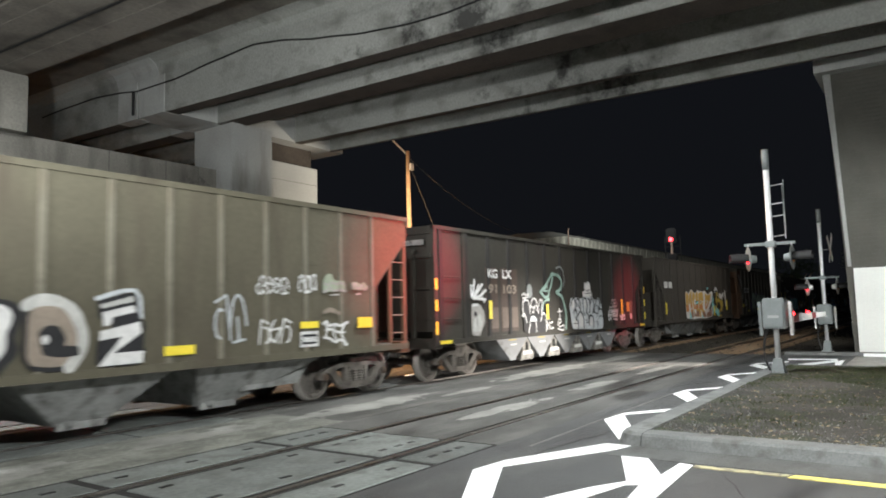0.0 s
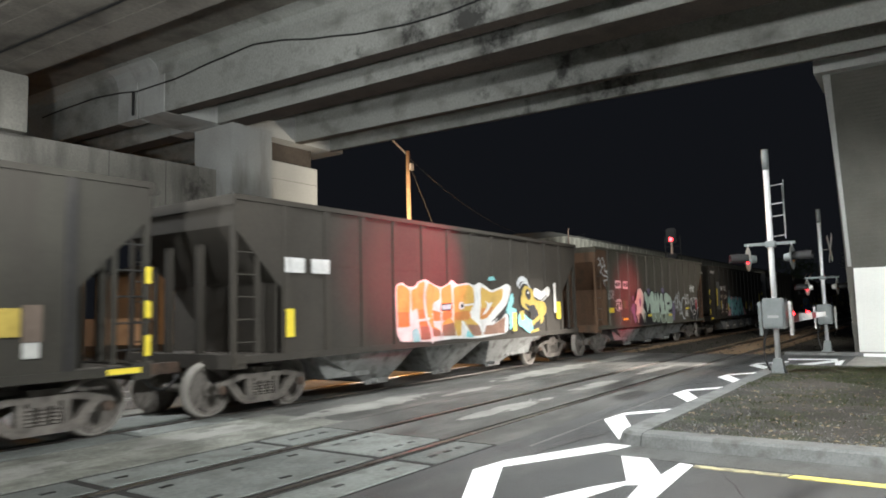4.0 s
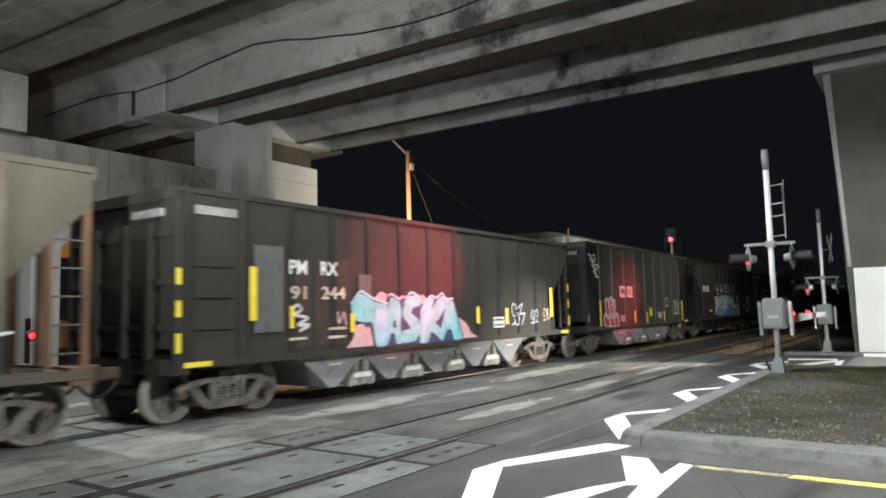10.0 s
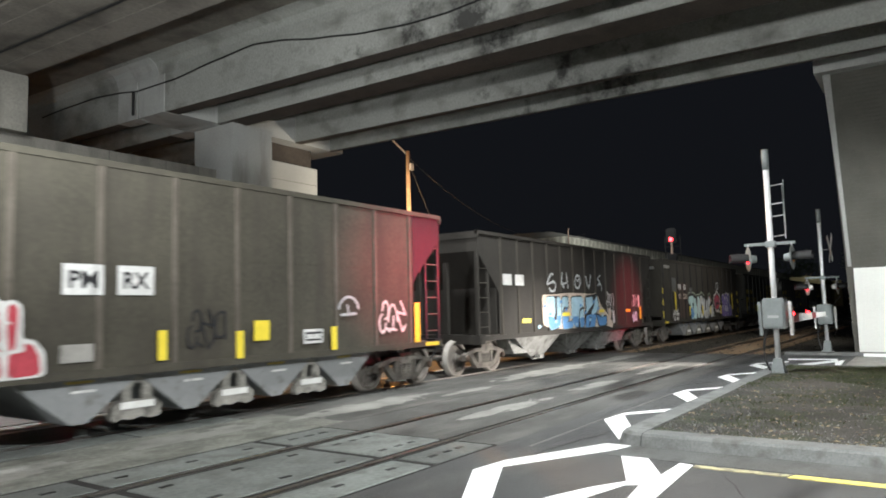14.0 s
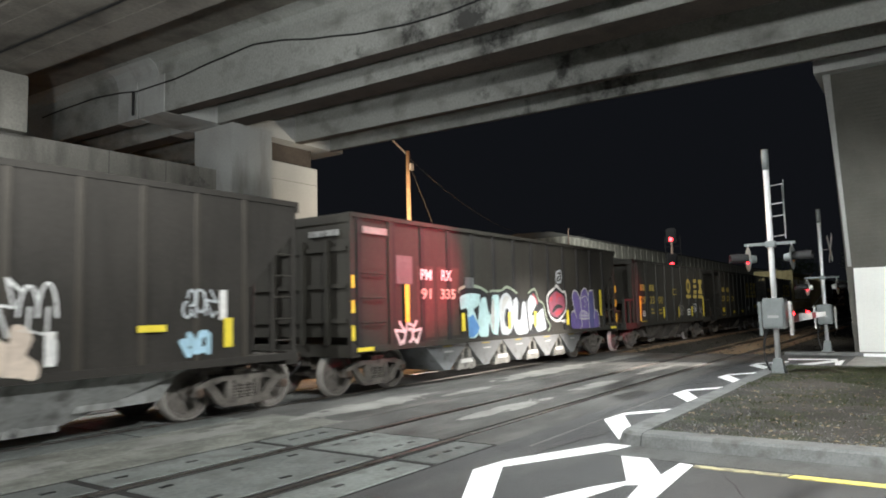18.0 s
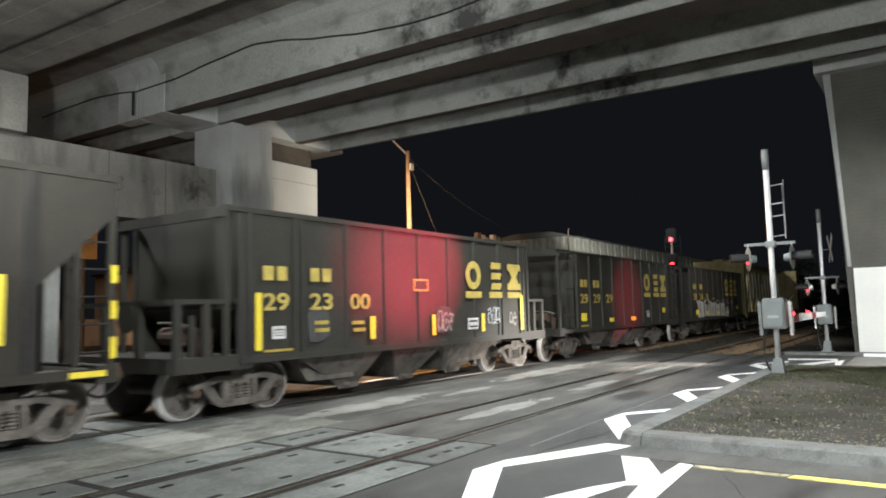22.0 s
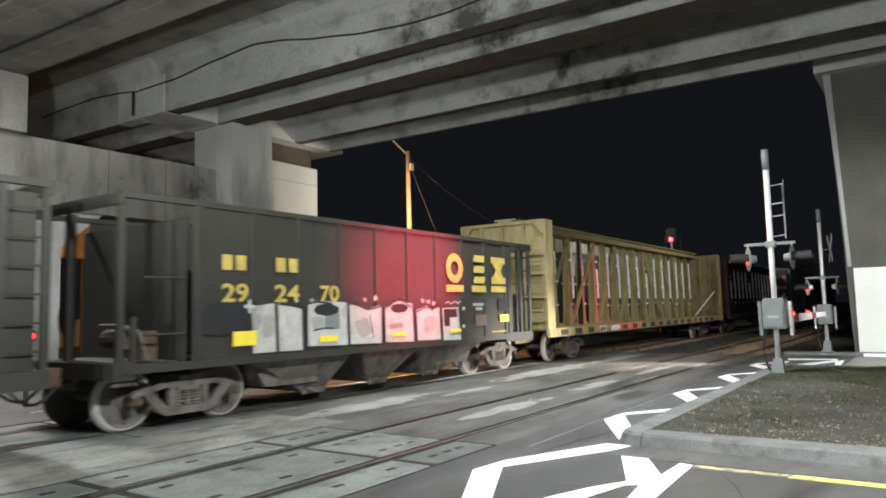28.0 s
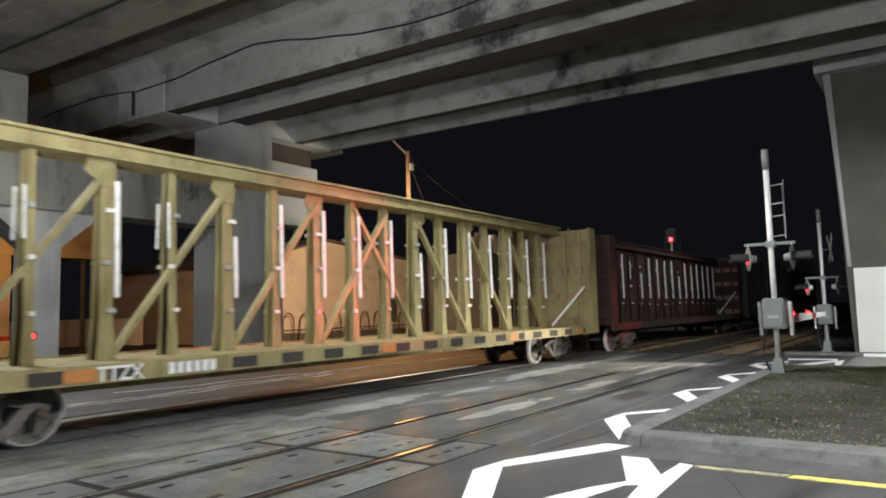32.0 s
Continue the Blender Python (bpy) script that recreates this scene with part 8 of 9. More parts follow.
for k in range(14):
    x, z = 3.2 + 0.37 * k, 1.15 + 0.12 * ((k * 5) % 7)
    spray(c, [((x, z), (x + 0.08, z + 0.02))], 0.045, SKY if z < 1.5 else BLUE, SIDE - 0.062, "graffiti", "small blue paint dab", 0.2)
spray(c, [((8.6, 1.15), (8.9, 1.1)), ((8.7, 1.3), (8.75, 1.5))], 0.14, BEIGE, SIDE - 0.042, "graffiti", "beige paint cloud", 0.3)
tag(c, 8.5, 9.2, 1.5, 2.23, 3, WH, 72, k=0.55)
tag(c, 11.1, 11.7, 1.65, 2.15, 3, SILVER, 73)
graffiti(c, 11.0, 11.65, 1.05, 1.5, 2, [(SKY, 0.8, 0, 0)], 74, "pale blue graffiti", 0.2)
plate(c, "post_plate", 9.06, 9.2, 1.1, 1.55, STRAP)
plate(c, "post_plate", 11.76, 11.9, 1.64, 2.12, STRAP)
for x in (1.2, 1.9):
    plate(c, "placard", x, x + 0.5, 2.35, 2.65, WH)
reflector(c, (4.83, 5.34, 1.44, 1.55), (7.77, 8.2, 1.51, 1.61), (10.33, 10.79, 1.49, 1.59), (11.83, 12.0, 1.2, 1.67), (2.2, 2.7, 1.3, 1.42))

# dark car with pale blue piece
c = hopper("dark grey hopper car with pale blue and purple graffiti", 103.5, 117.75, 3.69, DARK, DARKRIB, DARK, 13, 5, True, ribw=0.16, inset=(1.25, 1.3))
o = patch(c, [(3.88, 2.06), (3.92, 2.19), (4.33, 2.25), (4.82, 2.23), (5.16, 2.13), (5.25, 2.01), (5.39, 2.17), (5.73, 2.14), (5.92, 2.17), (6.18, 2.25), (6.49, 2.21), (6.75, 2.09), (6.89, 1.98), (7.35, 1.94), (7.52, 2.15), (7.83, 2.21), (8.04, 1.91), (8.3, 1.8), (8.48, 1.42), (8.64, 1.18), (8.46, 1.01), (7.76, 0.96), (6.33, 0.97), (4.82, 1.01), (4.25, 1), (4.21, 1.5), (4.14, 1.67), (3.91, 1.65)], INK, 0, "graffiti", "pale mint and silver block graffiti letters with black shadow")
patch(o, [(3.87, 2.04), (4.33, 2.12), (4.83, 2.1), (4.75, 1.81), (4.47, 1.72), (4.67, 1.43), (4.77, 1.24), (4.59, 1), (4.25, 1), (4.22, 1.5), (4.2, 1.77), (3.9, 1.7)], ICE, 1)
patch(o, [(4.23, 1.5), (4.45, 1.59), (4.65, 1.38), (4.75, 1.25), (4.66, 1.13), (4.45, 1.02), (4.26, 1.03)], BLUE, 2, soft=False)
patch(o, [(4.8, 1.97), (5.1, 2.04), (5.19, 1.67), (5.32, 1.51), (5.42, 2.08), (5.77, 2.09), (5.76, 1.43), (5.65, 1.02), (5.39, 1.07), (5.23, 1.4), (5.17, 1), (4.74, 1.02), (4.66, 1.27)], ICE, 1)
patch(o, [(5.77, 1.88), (5.94, 2.09), (6.19, 2.15), (6.45, 2), (6.56, 1.58), (6.49, 1.22), (6.27, 1.01), (5.85, 1.03), (5.76, 1.43)], SILVER, 1)
patch(o, [(6.02, 1.43), (6.09, 1.7), (6.19, 1.73), (6.29, 1.59), (6.26, 1.24), (6.09, 1.23)], INK, 2)
patch(o, [(6.52, 1.94), (6.73, 2.03), (6.83, 1.88), (6.74, 1.39), (6.93, 1.38), (7.05, 1.89), (7.25, 1.91), (7.29, 1.49), (7.4, 1.01), (6.74, 0.97), (6.54, 1.16)], SILVER, 1)
patch(o, [(7.32, 1.87), (7.54, 2.1), (7.8, 2.04), (7.94, 1.84), (7.53, 1.49), (7.94, 1.54), (8.31, 1.73), (8.45, 1.25), (8.5, 1.08), (7.93, 1.01), (7.64, 1.32), (7.46, 1.01)], SILVER, 1)
patch(o, [(5.31, 1.45), (5.41, 1.93), (5.48, 2.01), (5.52, 1.61), (5.47, 1.18), (5.39, 1.11)], WASH, 2)
patch(o, [(5.92, 1.93), (6.12, 2.07), (6.32, 2.02), (6.19, 1.9), (5.99, 1.76), (5.9, 1.43)], WASH, 2)
patch(o, [(6.82, 1.3), (7.12, 1.32), (7.2, 1.1), (6.82, 1.04)], WASH, 2)
line(o, [(3.85, 2.15), (3.92, 2.23), (4.33, 2.3), (4.85, 2.26), (5.19, 2.15)], 0.035, SAGE, -1)
line(o, [(5.33, 2.17), (5.92, 2.2), (6.18, 2.3), (6.53, 2.23), (6.75, 2.14)], 0.035, SAGE, -1)
line(o, [(7.44, 2.14), (7.85, 2.26), (8.06, 1.94), (8.36, 1.82), (8.55, 1.39), (8.76, 1.18), (8.55, 0.95)], 0.03, SAGE, -1)
line(o, [(7.72, 2.1), (7.89, 1.96), (7.95, 1.85)], 0.03, CRIMSON, 3)
o = patch(c, [(8.57, 1.88), (8.6, 2.05), (8.71, 2.17), (8.97, 2.28), (9.2, 2.33), (9.21, 2.43), (9.32, 2.42), (9.57, 2.29), (9.68, 2.21), (9.89, 2.25), (10, 2.08), (10, 1.78), (9.9, 1.56), (9.76, 1.48), (9.45, 1.3), (9.15, 1.27), (8.83, 1.38), (8.67, 1.56)], WH, 0, "graffiti", "dark red rounded graffiti face shape with thick white outline")
patch(o, [(8.64, 1.86), (8.68, 2.03), (8.79, 2.11), (9.01, 2.2), (9.26, 2.34), (9.66, 2.17), (9.87, 2.15), (9.93, 1.95), (9.9, 1.69), (9.72, 1.52), (9.36, 1.35), (9.11, 1.34), (8.81, 1.48), (8.71, 1.64)], INK, 1)
patch(o, [(8.7, 1.84), (8.74, 1.99), (8.93, 2.1), (9.22, 2.22), (9.57, 2.14), (9.82, 2.04), (9.87, 1.87), (9.81, 1.65), (9.58, 1.53), (9.24, 1.4), (8.99, 1.45), (8.79, 1.56)], ROSE, 2)
patch(o, [(8.76, 1.97), (8.93, 2.06), (8.98, 1.95), (8.84, 1.87)], CRIMSON, 3)
patch(o, [(9.22, 2.16), (9.57, 2.12), (9.66, 2.02), (9.35, 2.05), (9.25, 1.83)], CRIMSON, 3)
patch(o, [(8.88, 1.55), (9.02, 1.71), (9.23, 1.81), (9.44, 1.81), (9.72, 1.72), (9.49, 1.69), (9.27, 1.68), (9.02, 1.58)], INK, 3)
patch(o, [(9.07, 1.54), (9.32, 1.63), (9.69, 1.64), (9.41, 1.49), (9.15, 1.47)], CRIMSON, 4)
line(o, [(9.2, 1.27), (9.54, 1.3), (9.86, 1.32)], 0.016, WH, 2)
line(o, [(9.36, 1.36), (9.58, 1.28), (9.87, 1.26)], 0.014, WH, 2)
line(c, [(9.32, 2.79), (9.63, 2.84), (9.62, 2.53), (9.28, 2.5), (9.32, 2.78)], 0.03, SILVER, 1, "graffiti", "spray-painted scrawl")
line(c, [(9.34, 2.65), (9.45, 2.72), (9.56, 2.66), (9.43, 2.57)], 0.02, SILVER, 1, "graffiti", "spray-painted scrawl")
o = patch(c, [(10.27, 1.1), (10.28, 1.5), (10.39, 1.59), (10.55, 1.58), (10.41, 1.97), (10.44, 2.16), (10.59, 2.24), (10.78, 2.21), (10.95, 2.07), (11.03, 1.95), (11.09, 2.19), (11.32, 2.29), (11.56, 2.3), (11.65, 2.15), (11.81, 2.25), (12.1, 2.23), (12.15, 1.61), (12.37, 1.56), (12.54, 1.37), (12.57, 1), (10.87, 1.01), (10.4, 1.03)], PURPLE, 0, "graffiti", "purple hand-shaped graffiti with white outline")
patch(o, [(11.71, 2.15), (12.08, 2.2), (12.11, 1.64), (12.07, 1.33), (12.16, 1), (11.71, 1.01)], PURPLE2, 1)
line(o, [(10.28, 1.5), (10.44, 1.59), (10.57, 1.55), (10.67, 1.35), (10.61, 1.49), (10.47, 1.81), (10.4, 2.04), (10.49, 2.2), (10.67, 2.24), (10.89, 2.12), (11.03, 1.9), (11.09, 1.57)], 0.024, WH, 2)
line(o, [(11.03, 2), (11.18, 2.24), (11.44, 2.32), (11.62, 2.2), (11.69, 1.8), (11.69, 1.03)], 0.024, WH, 2)
line(o, [(11.69, 2.1), (11.78, 2.23), (12.04, 2.26), (12.13, 2.15), (12.15, 1.59), (12.12, 1.33)], 0.024, WH, 2)
line(o, [(12.15, 1.61), (12.37, 1.58), (12.54, 1.39), (12.57, 1.02)], 0.022, WH, 2)
patch(o, [(10.92, 1.41), (11.04, 1.54), (11.32, 1.58), (11.56, 1.48), (11.66, 1.36), (11.33, 1.32), (10.95, 1.35)], PALEVIOLET, 2)
line(o, [(10.92, 1.41), (11.04, 1.55), (11.32, 1.58), (11.56, 1.48), (11.66, 1.35), (11.33, 1.31), (10.95, 1.34), (10.91, 1.4)], 0.018, WH, 3)
line(o, [(10.93, 1.44), (11.63, 1.41)], 0.012, WH, 3)
line(o, [(11.12, 1.54), (11.12, 1.35)], 0.012, WH, 3)
line(o, [(11.32, 1.57), (11.33, 1.33)], 0.012, WH, 3)
line(o, [(10.98, 1.93), (11.21, 2.02), (11.41, 2.07)], 0.016, WH, 3)
line(o, [(11.47, 2.05), (11.61, 1.94), (11.72, 1.85)], 0.016, WH, 3)
line(o, [(11.32, 1.97), (11.44, 1.83), (11.41, 1.73), (11.29, 1.72)], 0.014, WH, 3)
line(o, [(11.07, 1.31), (11.1, 1.12), (10.96, 1.01)], 0.018, WH, 3)
for s, x0, x1, z0, z1, m in (("PM", 2.3, 2.72, 2.4, 2.65, T_WHITE), ("RX", 3.12, 3.55, 2.4, 2.65, T_WHITE), ("91", 2.31, 2.7, 1.97, 2.21, BEIGE), ("335", 3.07, 3.69, 1.97, 2.21, BEIGE)):
    stencil(c, s, x0, x1, z0, z1, m)
for xa, xb in ((2.22, 2.84), (2.98, 3.9)):
    plate(c, "repaint_patch", xa, xb, 1.1, 2.72, REPAINT, "brown repainted rectangle", 0.004)
tag(c, 1.36, 2.28, 0.98, 1.5, 3, WH, 82, k=0.7)
plate(c, "nameplate", 0.34, 1.14, 3.32, 3.46, WASH2)
plate(c, "faded_panel", 1.42, 1.99, 2.3, 2.92, PATCHGREY, "grey patched panel")
reflector(c, (1.69, 1.84, 1.47, 2.29), (12.6, 12.78, 1.4, 2.28), (3.91, 4.06, 1.19, 1.63), (6.2, 6.34, 1.16, 1.62), (7.72, 7.85, 1.18, 1.62), (9.9, 10.06, 1.17, 1.62))
plate(c, "grey_block", 4.13, 4.54, 2.24, 2.51, PATCHGREY, "flat grey paint-out block")


def logo(car, x, z, w, h):
    """Three heavy yellow emblem blocks over bars."""
    y = SIDE - 0.044
    for i, dx in enumerate((0, 1.13, 2.08)):
        b = B()
        if i == 0:
            fill(b, strokes_field(arc(x + dx + 0.36, z + 0.35, 0.27, 0.27, 0, 360, 14), 0.088), x + dx - 0.1, x + dx + 0.9, z - 0.1, z + 0.8, 0.03, y)
        elif i == 1:
            for z0 in (0.0, 0.27, 0.54):
                prism(b, [(x + dx + 0.08, z + z0), (x + dx + 0.58, z + z0), (x + dx + 0.63, z + z0 + 0.17), (x + dx + 0.13, z + z0 + 0.17)], "y", y - 0.003, y)
        else:
            for za, zb in ((0.0, 0.35), (0.7, 0.35)):
                zc = za + (0.17 if za == 0 else -0.17)
                prism(b, [(x + dx, z + za), (x + dx + 0.72, z + za), (x + dx + 0.72, z + zc), (x + dx + 0.64, z + zc), (x + dx + 0.47, z + zb), (x + dx + 0.25, z + zb), (x + dx + 0.08, z + zc), (x + dx, z + zc)], "y", y - 0.003, y)
        o = part("emblem", b, T_YELLOW, car, "large yellow painted emblem block")
        plate(car, "emblem_bar", x + dx, x + dx + 0.74, z - 0.22, z - 0.06, T_YELLOW)


def black_hopper(label, left, right, marks, mz, lx, inset, ends):
    c = hopper(label, left, right, 3.5, COAL, COAL, COAL, int((right - left - 0.5) / 1.12) + 1, 3, False, True, ends, UNDER, 0.13, "LR" if ends[0] == "P" else "R", inset)
    for s, x0, x1, row in marks:
        z = mz - 0.5 * row
        if row:
            stencil(c, s, x0, x1, z, z + 0.31, T_YELLOW)
        else:
            w = (x1 - x0) / 2
            for k in (0, 1):
                plate(c, "mark_bar", x0 + k * w + 0.03, x0 + k * w + w - 0.05, z + 0.03, z + 0.28, T_YELLOW)
    logo(c, lx, mz - 0.05, 0.8, 0.7)
    return c


c = black_hopper("black ribbed hopper car with yellow lettering", 119.9, 129.86, (("", 0.45, 1.07, 0), ("", 1.57, 2.19, 0), ("29", 0.47, 1.07, 1), ("23", 1.57, 2.18, 1), ("00", 2.67, 3.27, 1)), 2.27, 6.88, (0.35, -0.06), "PP")
reflector(c, (3.24, 3.4, 1.16, 1.62), (5.4, 5.54, 1.15, 1.61), (7.55, 7.7, 1.15, 1.61), (9.62, 9.77, 1.12, 2.08), (0.29, 0.43, 1.1, 2.08))
placard(c, 6.95, 7.42, 1.22, 1.5)
plate(c, "placard", 4.75, 5.3, 2.15, 2.42, T_YELLOW)
plate(c, "placard_mark", 4.8, 5.25, 2.19, 2.38, COAL, d=0.048)
placard(c, 0.68, 0.98, 1.28, 1.5)
patch(c, [(1.55, 1.2), (1.5, 1.72), (1.72, 1.8), (2.08, 1.74), (2.1, 1.3), (1.8, 1.16)], SMEAR, 0, "graffiti", "faint grey paint smear")
patch(c, [(5.62, 1.2), (5.6, 1.7), (5.8, 1.82), (6.2, 1.78), (6.24, 1.3), (5.9, 1.16)], SMEAR, 0, "graffiti", "faint grey paint smear")
for xa, z in ((2.72, 1.47), (2.76, 1.33), (1.7, 1.5), (1.72, 1.36)):
    plate(c, "text_bar", xa, xa + 0.36, z, z + 0.07, GOLD)
plate(c, "text_bar", 0.5, 1.15, 1.06, 1.1, GOLD)
tag(c, 7.9, 8.5, 1.3, 1.78, 3, SILVER, 91, k=0.5)
tag(c, 9.02, 9.4, 1.25, 1.62, 2, WASH2, 92, k=0.5)
tag(c, 5.65, 6.3, 1.18, 1.7, 3, WASH2, 95, k=0.4)
c = black_hopper("black ribbed hopper car with yellow lettering and emblem", 132.2, 143.2, (("", 1.49, 2.1, 0), ("", 2.54, 3.15, 0), ("29", 1.46, 2.1, 1), ("29", 2.54, 3.15, 1), ("29", 3.68, 4.3, 1)), 2.33, 7.75, (1.3, 0.85), "OC")
reflector(c, (1.45, 1.9, 1.25, 1.5), (3.9, 4.3, 1.16, 1.3), (6.1, 6.6, 1.16, 1.3), (9.9, 10.3, 1.4, 1.6))
placard(c, 7.95, 8.3, 1.25, 1.5)
plate(c, "text_bar", 1.45, 2.1, 1.06, 1.11, GOLD)
c = black_hopper("black ribbed hopper car with white block graffiti", 145.4, 156.63, (("", 1.7, 2.26, 0), ("", 2.85, 3.43, 0), ("29", 1.72, 2.26, 1), ("24", 2.83, 3.42, 1), ("70", 3.94, 4.46, 1)), 2.42, 8.14, (1.43, 0.02), "OC")
o = patch(c, [(3.63, 1.89), (3.87, 1.94), (4.66, 1.91), (4.7, 1.08), (3.63, 1.11)], WASH, 0, "graffiti", "row of white house-shaped graffiti panels along the lower side", False)
patch(o, [(4.74, 1.88), (5.27, 1.77), (5.72, 1.85), (5.72, 1.06), (4.78, 1.09)], WASH, 0, soft=False)
patch(o, [(5.85, 1.8), (6.3, 1.93), (6.78, 1.88), (6.82, 1.04), (5.85, 1.07)], WASH, 0, soft=False)
patch(o, [(6.94, 1.73), (7.34, 1.82), (7.55, 1.72), (7.81, 1.78), (7.85, 1.04), (6.98, 1.05)], WASH, 0, soft=False)
patch(o, [(7.94, 1.76), (8.6, 1.77), (8.71, 0.99), (7.98, 1.01)], WASH, 0, soft=False)
patch(o, [(2.91, 1.9), (3.21, 1.88), (3.47, 1.83), (3.49, 1.05), (2.94, 1.06)], WASH, 0, soft=False)
patch(o, [(2.33, 1.85), (2.83, 1.9), (2.86, 1.06), (2.36, 1.06)], WASH, 0, soft=False)
patch(o, [(3.76, 1.77), (3.87, 1.86), (4.15, 1.9), (4.44, 1.82), (4.44, 1.71), (4.15, 1.65), (3.85, 1.69)], INK, 2)
patch(o, [(4.05, 1.69), (4.47, 1.69), (4.47, 1.4), (4.07, 1.4)], SIGNGREY, 1, soft=False)
patch(o, [(3.69, 1.65), (4.03, 1.64), (4.06, 1.4), (3.76, 1.39)], WASH2, 1)
patch(o, [(6.01, 1.79), (6.12, 1.86), (6.41, 1.88), (6.65, 1.82), (6.56, 1.7), (6.26, 1.67), (6.07, 1.71)], INK, 2)
patch(o, [(5.95, 1.44), (6.41, 1.47), (6.48, 1.36), (5.99, 1.33)], SIGNGREY, 1)
patch(o, [(2.56, 1.68), (2.8, 1.72), (2.81, 1.33), (2.56, 1.3)], WASH2, 1)
patch(o, [(4.86, 1.51), (5.27, 1.61), (5.46, 1.32), (5.1, 1.16)], WASH2, 1)
patch(o, [(7.18, 1.55), (7.59, 1.6), (7.68, 1.28), (7.26, 1.17)], WASH2, 1)
patch(o, [(7.99, 1.74), (8.55, 1.74), (8.59, 1.34), (8.01, 1.33)], INK, 1, soft=False)
patch(o, [(8.23, 1.53), (8.62, 1.54), (8.61, 1.32), (8.25, 1.32)], WASH, 2, soft=False)
line(o, [(3.63, 1.88), (3.87, 1.92), (4.25, 1.89)], 0.016, INK, 2)
line(o, [(4.75, 1.85), (4.91, 1.9), (5.27, 1.76), (5.72, 1.83)], 0.016, INK, 2)
line(o, [(5.86, 1.77), (6.3, 1.98), (6.44, 1.94), (6.74, 1.79)], 0.016, INK, 2)
line(o, [(3.77, 1.39), (4.06, 1.43), (4.31, 1.41)], 0.014, INK, 2)
line(o, [(5.35, 1.66), (5.4, 1.44), (5.46, 1.19)], 0.012, INK, 2)
line(o, [(6.95, 1.69), (7.34, 1.79), (7.55, 1.7)], 0.014, INK, 2)
line(o, [(2.93, 1.88), (3.21, 1.86), (3.47, 1.81)], 0.018, INK, 2)
patch(o, [(3.36, 1.99), (3.35, 1.96), (3.31, 1.95), (3.34, 1.93), (3.33, 1.9), (3.36, 1.92), (3.39, 1.9), (3.38, 1.93), (3.41, 1.95), (3.37, 1.96)], WASH, 2, soft=False)
patch(o, [(3.73, 2), (3.71, 1.97), (3.68, 1.96), (3.71, 1.94), (3.7, 1.9), (3.73, 1.92), (3.76, 1.9), (3.75, 1.94), (3.78, 1.96), (3.74, 1.97)], WASH, 2, soft=False)
patch(o, [(5.21, 2.02), (5.19, 1.98), (5.14, 1.98), (5.18, 1.95), (5.17, 1.91), (5.21, 1.93), (5.25, 1.91), (5.24, 1.95), (5.27, 1.98), (5.23, 1.98)], WASH, 2, soft=False)
patch(o, [(5.53, 2.07), (5.51, 2.02), (5.45, 2.01), (5.49, 1.98), (5.48, 1.92), (5.53, 1.95), (5.59, 1.92), (5.57, 1.98), (5.62, 2.01), (5.56, 2.02)], WASH, 2, soft=False)
patch(o, [(7.18, 2.01), (7.15, 1.96), (7.09, 1.96), (7.14, 1.93), (7.12, 1.88), (7.18, 1.91), (7.23, 1.88), (7.22, 1.93), (7.26, 1.96), (7.2, 1.96)], WASH, 2, soft=False)
patch(o, [(7.38, 1.98), (7.36, 1.94), (7.3, 1.93), (7.34, 1.9), (7.33, 1.86), (7.38, 1.88), (7.44, 1.85), (7.42, 1.9), (7.47, 1.93), (7.41, 1.94)], WASH, 2, soft=False)
patch(o, [(7.59, 1.94), (7.57, 1.9), (7.5, 1.89), (7.55, 1.86), (7.54, 1.82), (7.59, 1.84), (7.65, 1.81), (7.63, 1.86), (7.69, 1.89), (7.62, 1.9)], WASH, 2, soft=False)
patch(o, [(8.85, 1.81), (8.82, 1.77), (8.76, 1.77), (8.81, 1.74), (8.79, 1.7), (8.85, 1.72), (8.9, 1.69), (8.89, 1.74), (8.93, 1.76), (8.87, 1.77)], WASH, 2, soft=False)
patch(o, [(8.84, 1.37), (8.82, 1.33), (8.75, 1.33), (8.8, 1.3), (8.79, 1.26), (8.84, 1.28), (8.89, 1.25), (8.88, 1.3), (8.93, 1.32), (8.86, 1.33)], WASH, 2, soft=False)
line(o, [(8.08, 1.87), (8.22, 1.91), (8.31, 1.85), (8.46, 1.92), (8.6, 1.87), (8.72, 1.92)], 0.012, WASH, 2)
spray(o, [((1.5, 1.75), (2.3, 1.8)), ((1.5, 1.55), (2.4, 1.6))], 0.16, INK, SIDE - 0.042, "graffiti_coat", "", 0.2)
spray(o, [((2.2, 1.85), (2.36, 1.85)), ((2.28, 1.76), (2.28, 1.94))], 0.03, WASH, SIDE - 0.048, "graffiti_coat", "", 0.0, 0.015)
reflector(c, (1.93, 2.42, 1.2, 1.44), (3.9, 4.38, 1.17, 1.28), (6.04, 6.52, 1.18, 1.27), (8.23, 8.69, 1.17, 1.26), (10.59, 11.04, 1.37, 1.56))
plate(c, "paint_out", 10.55, 11.05, 1.66, 2.0, INK, "dark painted-out panel")
plate(c, "text_bar", 10.2, 10.9, 1.1, 1.14, GOLD)
plate(c, "text_bar", 9.3, 9.8, 1.8, 1.87, WASH2)
plate(c, "text_bar", 9.42, 9.72, 1.69, 1.76, WASH2)
plate(c, "text_bar", 9.4, 9.95, 1.3, 1.58, BUFF, "brown painted stencil panel")


